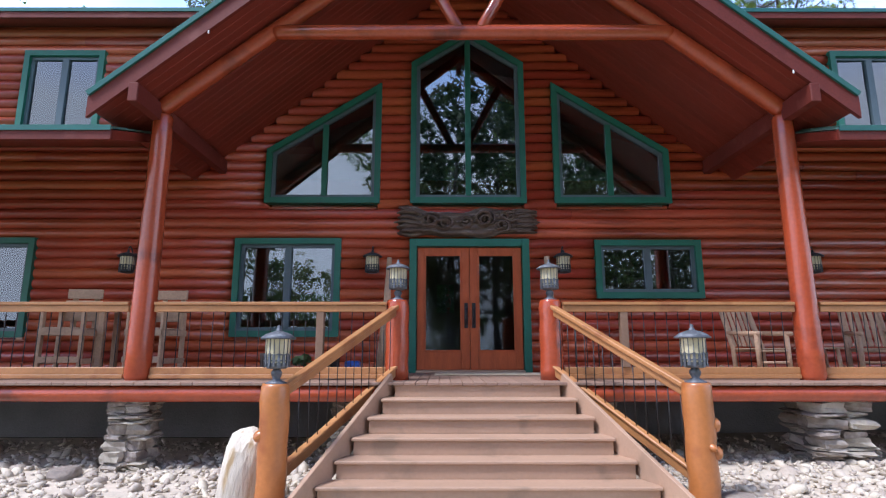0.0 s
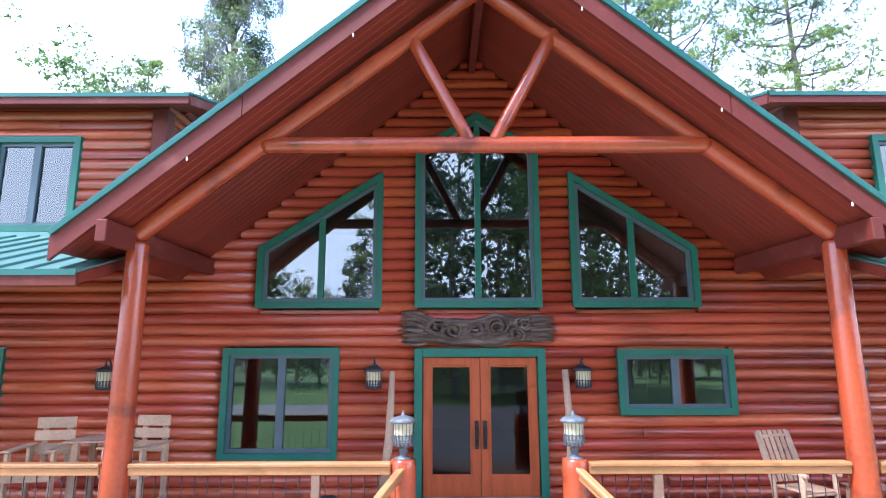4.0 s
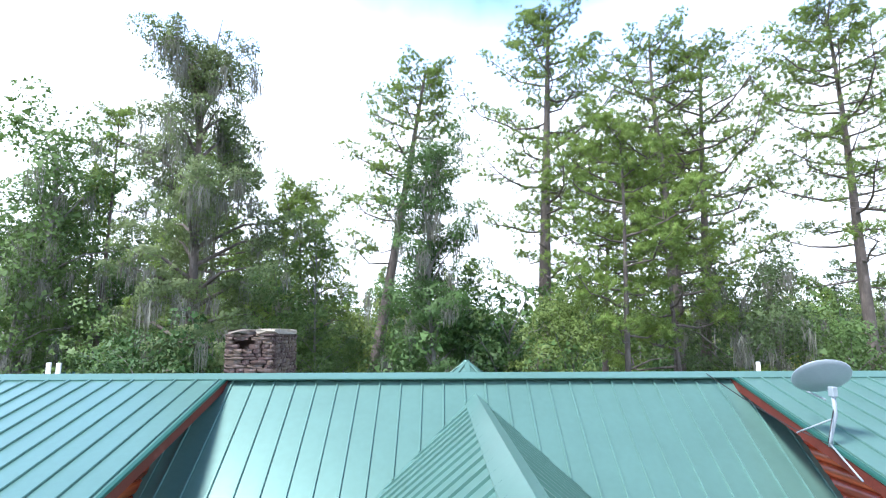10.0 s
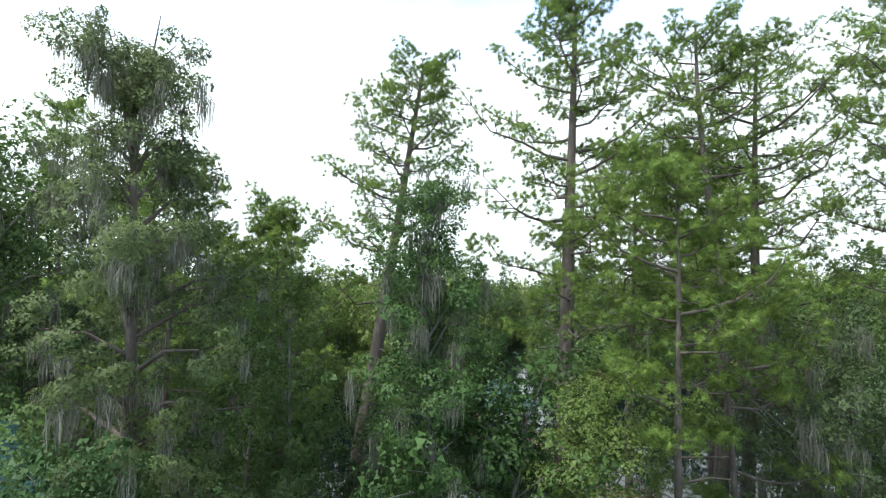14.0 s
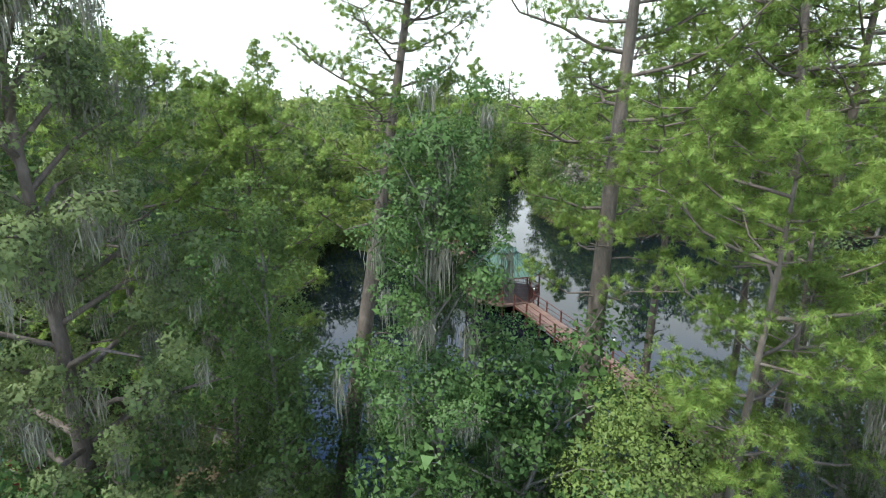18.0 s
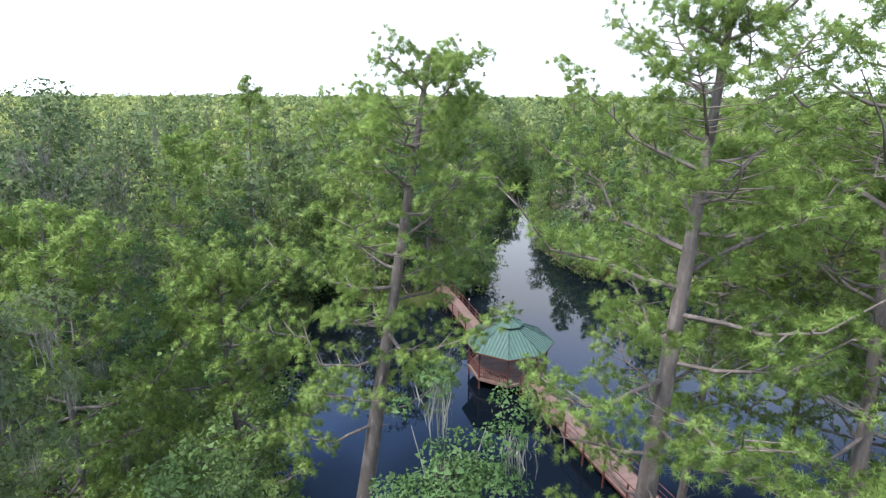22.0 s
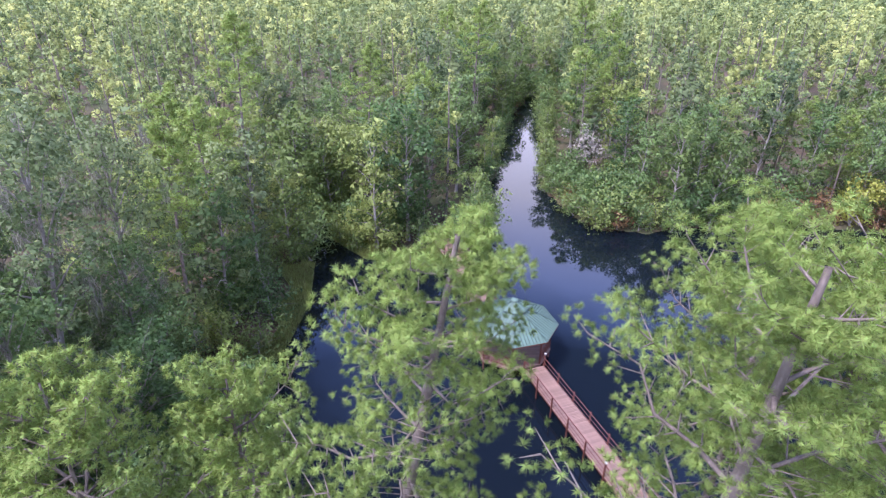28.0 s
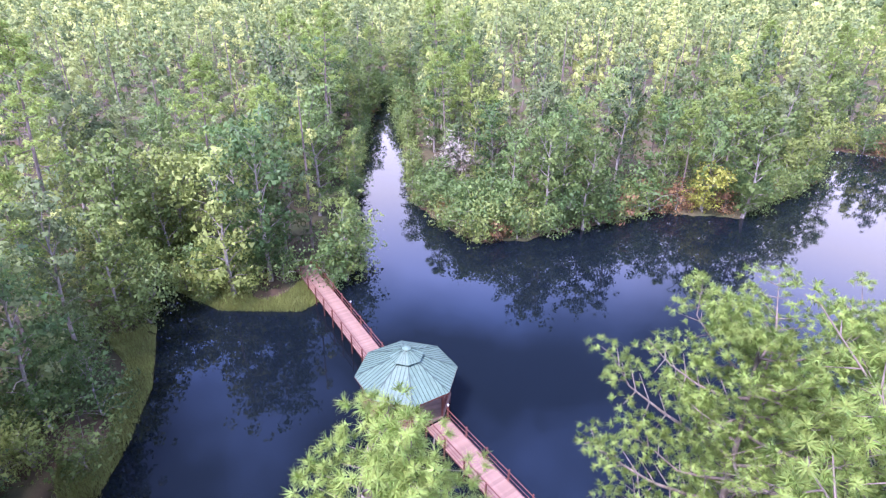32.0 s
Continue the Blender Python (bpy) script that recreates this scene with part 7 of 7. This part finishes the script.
# ---- mid-distance trees: a few kinds, copied along the shores ----
kinds = [
    tree(broad_parts(51, 16, 2.6, 3000, 0.27, 0.2, 0.15, 0.82, 22, 0.85, puffs=6, three=True), stand(-22, 70), "leafy broad-leaved tree on the pond bank", "tree", BARK_GREY, LEAF, "leafy_tree", "trees on the banks"),
    tree(broad_parts(52, 19, 2.4, 3000, 0.27, 0.2, 0.2, 0.84, 22, 0.8, slim=0.4, puffs=6, three=True), stand(-21, 77), "tall leafy tree on the pond bank", "tree", BARK_GREY, LEAF_GREY, "leafy_tree", "trees on the banks"),
    tree(broad_parts(53, 14, 2.3, 2900, 0.26, 0.18, 0.1, 0.8, 20, 0.85, puffs=6, three=True), stand(-19.5, 84), "light green leafy tree on the pond bank", "tree", BARK_GREY, LEAF_LIGHT, "leafy_tree", "trees on the banks"),
    tree(pine_parts(54, 22, (0.6, 0), 0.24, 0.42, 20, 2.7, 5, 9, 0.42, 0.04), stand(-24, 66), PINE_LABEL, "pine tree", BARK, NEEDLE, "pine_tree", "trees on the banks"),
    tree(broad_parts(55, 6, 2.4, 1250, 0.24, 0.12, 0.05, 0.7, 12, 1.0, three=True), stand(-18.5, 71), "rounded shrub at the water edge", "shrub", BARK_GREY, LEAF, "shrub", "shrubs on the banks"),
    tree(broad_parts(56, 4.5, 2.0, 1100, 0.22, 0.1, 0.05, 0.7, 12, 0.9, three=True), stand(-18.0, 65), "rounded light green shrub at the water edge", "shrub", BARK_GREY, LEAF_LIGHT, "shrub", "shrubs on the banks"),
    tree(broad_parts(57, 3.5, 1.7, 1000, 0.22, 0.08, 0.05, 0.7, 10, 0.8, three=True), stand(52, 100.5), "rust-tinged shrub at the water edge", "shrub", BARK_GREY, LEAF_RUST, "shrub", "shrubs on the banks"),
]

tree(broad_parts(58, 9.0, 3.4, 3200, 0.26, 0.16, 0.05, 0.75, 18, 1.1, three=True, up=0.3), stand(24.6, 112.5), "ash-grey rounded bush beside the channel", "shrub", BARK_GREY, LEAF_ASH, "shrub")
tree(broad_parts(59, 8.0, 2.6, 2600, 0.26, 0.14, 0.05, 0.75, 16, 1.0, three=True), stand(59.5, 95.5), "bright yellow-green young tree at the water edge", "tree", BARK_GREY, LEAF_YELLOW, "leafy_tree")
for x, y, q in ((53.5, 98.0, 0.9), (55.8, 97.2, 1.1), (49.8, 99.3, 0.8), (62.6, 94.6, 0.9)):
    copy_thing(kinds[6], stand(x, y, x, q))


def free_of_walk(x, y):
    """Off the house, the boardwalk's ends and the small clearings."""
    if y < 24 and -20 < x < 22:
        return False
    if abs(x + 1) < 2.2 and 80 < y < 100:
        return False
    return True


def along_shore():
    """Shrubs at the water's edge, trees behind them."""
    rng = np.random.default_rng(5)
    placed = []
    for lo, hi, gap, most, pick, odds in ((0.0, 2.0, 1.5, 300, (4, 5, 2, 6), (0.50, 0.32, 0.14, 0.04)), (1.8, 15, 4.1, 205, (0, 1, 2, 3), (0.28, 0.20, 0.34, 0.18))):
        n = 0
        X, Y = rng.uniform(-30, 130, 60000), rng.uniform(44, 205, 60000)
        D = shore_distance(X, Y)
        for x, y, d in zip(X, Y, D):
            if not (lo or (0.0 if 2 < x < 13.5 and y > 97 or y > 112 else -0.9)) < d < hi or not free_of_walk(x, y) or (y > 135 and not -5 < x < 60) or (y < 60 and x > -14):
                continue
            if lo == 0 and (-15 < x < 0 and 80 < y < 86.5 or x < -12 and 55 < y < 84) or lo > 0 and x < -12 and 55 < y < 84 and d < 6.3:
                continue
            if lo > 0 and 16 < x < 28.5 and 94 < y < 113.5:
                continue
            if lo == 0 and 50 < x < 63.5 and 88 < y < 102:
                continue
            slip = 2 < x < 34 and 97 < y < 160          # the narrow channel stays open
            if slip and lo > 0 and d < 4.6 or slip and lo == 0 and d > 1.7:
                continue
            if any((x - a) ** 2 + (y - b) ** 2 < gap ** 2 for a, b in placed):
                continue
            placed.append((x, y))
            kind = kinds[rng.choice(pick, p=odds)]
            if y < 70 and x < 0 and (lo > 0 or kind == kinds[2]):
                kind = near_kinds[rng.choice(3) if lo > 0 else 2]
            copy_thing(kind, stand(x, y, rng.uniform(0, 6.28), rng.uniform(0.62, 1.32) * (0.6 if slip and lo == 0 else 1)))
            n += 1
            if n >= most:
                break
    return placed


# low bushes behind the grass of the bank
bank_rng = np.random.default_rng(71)
for i in range(34):
    y = 56 + i * 0.85
    x = -17.2 - 2.0 * math.exp(-((y - 60) / 5.0) ** 2) - bank_rng.uniform(4.2, 7.5)
    copy_thing(kinds[4 if bank_rng.random() < 0.6 else 5], stand(x, y, bank_rng.uniform(0, 6.28), bank_rng.uniform(0.55, 0.95)))

# bushes on the low tip of the island and on the boardwalk's landing
tip_rng = np.random.default_rng(33)
for x, y in [(x, y) for x in range(18, 29, 2) for y in range(97, 114, 3)] + [(-9.5, 89.5), (-7.2, 88.6), (-5.4, 90.2), (-8.2, 91.8), (-12, 92), (-3.6, 88.0), (1.6, 89.4), (3.0, 91.6), (-6.3, 93.2)]:
    x, y = x + tip_rng.uniform(-0.8, 0.8), y + tip_rng.uniform(-1.1, 1.1)
    if float(shore_distance(np.array([x]), np.array([y]))[0]) > 1.0 and math.hypot(x - 24.6, y - 112.5) > 2.5:
        copy_thing(kinds[4 if tip_rng.random() < 0.55 else 5], stand(x, y, tip_rng.uniform(0, 6.28), tip_rng.uniform(0.7, 1.15)))


# ---- woods beside and behind the house ----
near_kinds = [
    tree(broad_parts(61, 17, 3.0, 9500, 0.165, 0.22, 0.12, 0.84, 30, 0.85, slim=0.3, moss=25, three=True), stand(-25.5, 36), "leafy tree with some hanging moss near the house", "tree", BARK_GREY, LEAF, "leafy_tree", "trees near the house"),
    tree(broad_parts(62, 20, 3.2, 9500, 0.16, 0.24, 0.2, 0.86, 30, 0.85, slim=0.4, moss=40, three=True), stand(-28, 41), "tall grey-green oak with hanging moss", "oak tree", BARK_GREY, LEAF_GREY, "oak_tree", "trees near the house"),
    tree(broad_parts(63, 11, 2.8, 10500, 0.132, 0.16, 0.08, 0.8, 26, 0.8, three=True), stand(-14.5, 30), "low dense leafy tree near the house", "tree", BARK_GREY, LEAF, "leafy_tree", "trees near the house"),
]
NEAR = ((-26.7, 39.5, 0, 1.5), (1.9, 28.4, 2, 1.15), (-33, 42, 1, 1.0), (-39, 47, 0, 1.1), (-29, 46, 0, 0.9), (-36, 54, 1, 1.05), (-27, 54, 2, 1.2), (-44, 41, 1, 1.1), (-20.5, 49, 2, 1.2),
        (-24, 57, 0, 0.9), (-17, 43, 2, 1.0), (-12.5, 45, 2, 0.9), (-16.5, 50.5, 2, 0.8), (-40, 35, 0, 0.95), (-7.0, 32.5, 2, 0.95),
        (-2.8, 32.0, 2, 0.85), (2.6, 30.6, 2, 1.0), (-11.8, 25.2, 2, 0.95), (-9.7, 24.8, 2, 0.9), (5.2, 36.9, 2, 0.78), (2.5, 35.3, 2, 0.7), (-8.6, 24.9, 2, 0.62), (0.6, 27.0, 2, 0.6), (-6.5, 26.8, 2, 0.6), (9.8, 28.8, 2, 0.55), (17.5, 33.2, 0, 0.8), (20.0, 30.5, 2, 1.0), (26, 30, 0, 0.8),
        (31, 29.5, 1, 0.75), (37, 30, 0, 0.8), (-9.0, 33.5, 0, 0.8), (-13.0, 40.0, 0, 0.85))
ALONG = along_shore()
for i, (x, y, k, s) in enumerate(NEAR):
    copy_thing(near_kinds[k], stand(x, y, i * 1.9, s))
# the yard's far side, mirrored in the windows
for i, (x, y, k, s) in enumerate(((0.8, -20, 1, 1.3), (4.2, -22, 1, 1.2), (-3.4, -23, 1, 1.2), (8.5, -21, 0, 1.3), (11.5, -24, 1, 1.3), (15, -27, 0, 1.4), (19, -25, 1, 1.2), (24, -28, 0, 1.3), (29, -27, 1, 1.2),
                                  (-19, -36, 0, 1.1), (-8, -33, 1, 0.8), (1, -38, 0, 1.4), (8, -32, 1, 1.2), (33, -28, 0, 1.2), (12, -46, 1, 1.4), (-3, -50, 1, 1.4), (22, -44, 1, 1.4))):
    copy_thing(kinds[k], stand(x, y, i * 1.3, s))
yard_rng = np.random.default_rng(41)
for i in range(34):
    copy_thing(kinds[2 if i % 3 else 0], stand(-36 + i * 2.2 + yard_rng.uniform(-0.8, 0.8), -30 - yard_rng.uniform(0, 16), i * 2.1, yard_rng.uniform(0.45, 0.8)))
for i, (x, y) in enumerate(((-4.5, -24), (6, -26), (-21, -33), (-27, -40))):
    copy_thing(kinds[3], stand(x, y, i * 2.0, 1.1))


# ---- far woods ----
def woods():
    rng = np.random.default_rng(8)
    tones = (WOODS, WOODS_DARK, WOODS_LIGHT_HAZE)
    vs, fs, ns, ts, o = ([], [], []), ([], [], []), ([], [], []), ([], [], []), [0, 0, 0]
    tv, tf, to = [], [], 0
    rings = ((0, 110, 6.6, 1150, 0.27), (110, 220, 7.8, 560, 0.42), (220, 420, 9.5, 220, 0.85), (420, 1100, 16, 70, 2.4))
    taken = np.array(ALONG)
    for lo, hi, step, n, size in rings:
        xs = np.arange(-hi * 1.05, hi * 1.25, step)
        ys = np.arange(30, 30 + hi, step)
        X, Y = np.meshgrid(xs, ys)
        X, Y = X.ravel() + rng.uniform(-0.55, 0.55, X.size) * step, Y.ravel() + rng.uniform(-0.55, 0.55, X.size) * step
        R = np.hypot(X, Y - 30)
        ok = (R >= lo) & (R < hi) & (X > 4 - Y) & (X < (Y - 20) * 1.3 + 14)
        X, Y = X[ok], Y[ok]
        d = shore_distance(X, Y)
        ok = (d > np.where((X > 0) & (X < 36) & (Y > 97) & (Y < 165), 5.6, 3.6)) & ~((X > 15) & (X < 29) & (Y > 92) & (Y < 115)) & ~((Y < 42) & (X > -17) & (X < 36)) & ~((Y < 48) & (X > 30)) & ~((Y < 58) & (X > -46) & (X < 0))
        X, Y, d = X[ok], Y[ok], d[ok]
        if hi <= 220:
            m = np.array([np.min((taken[:, 0] - x) ** 2 + (taken[:, 1] - y) ** 2) for x, y in zip(X, Y)])
            X, Y = X[m > 9], Y[m > 9]
        Z = ground_height(X, Y)
        for x, y, z in zip(X, Y, Z):
            H = (14.0 + 9.5 * rng.random()) * (1 + 0.14 * float(wave(x, y, 0.021, 0.7))) * (1.15 if rng.random() < 0.12 else 1)
            W = rng.uniform(2.0, 3.9) * (1 if hi < 300 else step / 5)
            k = 15 if hi < 300 else 6
            t = (np.arange(k) + rng.random(k)) / k
            a = rng.uniform(0, 6.28, k)
            out = W * 0.62 * np.sin(0.5 + 2.4 * t)
            pc = np.stack([x + np.cos(a) * out, y + np.sin(a) * out, z + H * (0.24 + 0.70 * t)], 1)
            pr = W * ((0.19 + 0.17 * rng.random(k)) if hi < 300 else (0.25 + 0.24 * rng.random(k))) * (1.15 - 0.45 * t)
            v, f, nm = puffs_leaves(pc, pr, n, size, rng, 0.45, 0.72, 0.85, True, (x, y, z + H * 0.6))
            # from 110 m on fewer dark and more pale trees: haze put into the colour
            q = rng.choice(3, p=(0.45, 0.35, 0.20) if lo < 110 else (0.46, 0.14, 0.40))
            vs[q].append(v)
            ns[q].append(nm)
            ts[q].append(np.full(len(v), rng.random()))
            fs[q].append(f + o[q])
            o[q] += len(v)
            if hi < 300 and rng.random() < 0.5:
                p, b = tube([(x, y, z), (x + 0.2, y, z + H * 0.5), (x + 0.1, y + 0.2, z + H * 0.95)], [0.2, 0.14, 0.04], 5, False)
                tv += p
                tf += [tuple(i + to for i in r) for r in b]
                to += len(p)
    for q, words in enumerate(("dense mixed green woods to the horizon", "darker green trees in the woods to the horizon", "light yellow-green and haze-paled trees in the woods to the horizon")):
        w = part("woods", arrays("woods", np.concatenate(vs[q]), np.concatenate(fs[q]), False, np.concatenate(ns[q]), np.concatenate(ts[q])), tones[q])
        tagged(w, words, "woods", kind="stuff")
    t = part("woods_trunks", arrays("woods_trunks", tv, tf), BARK)
    tagged(t, "grey-brown trunks standing in the woods", "trunks", kind="stuff")


woods()
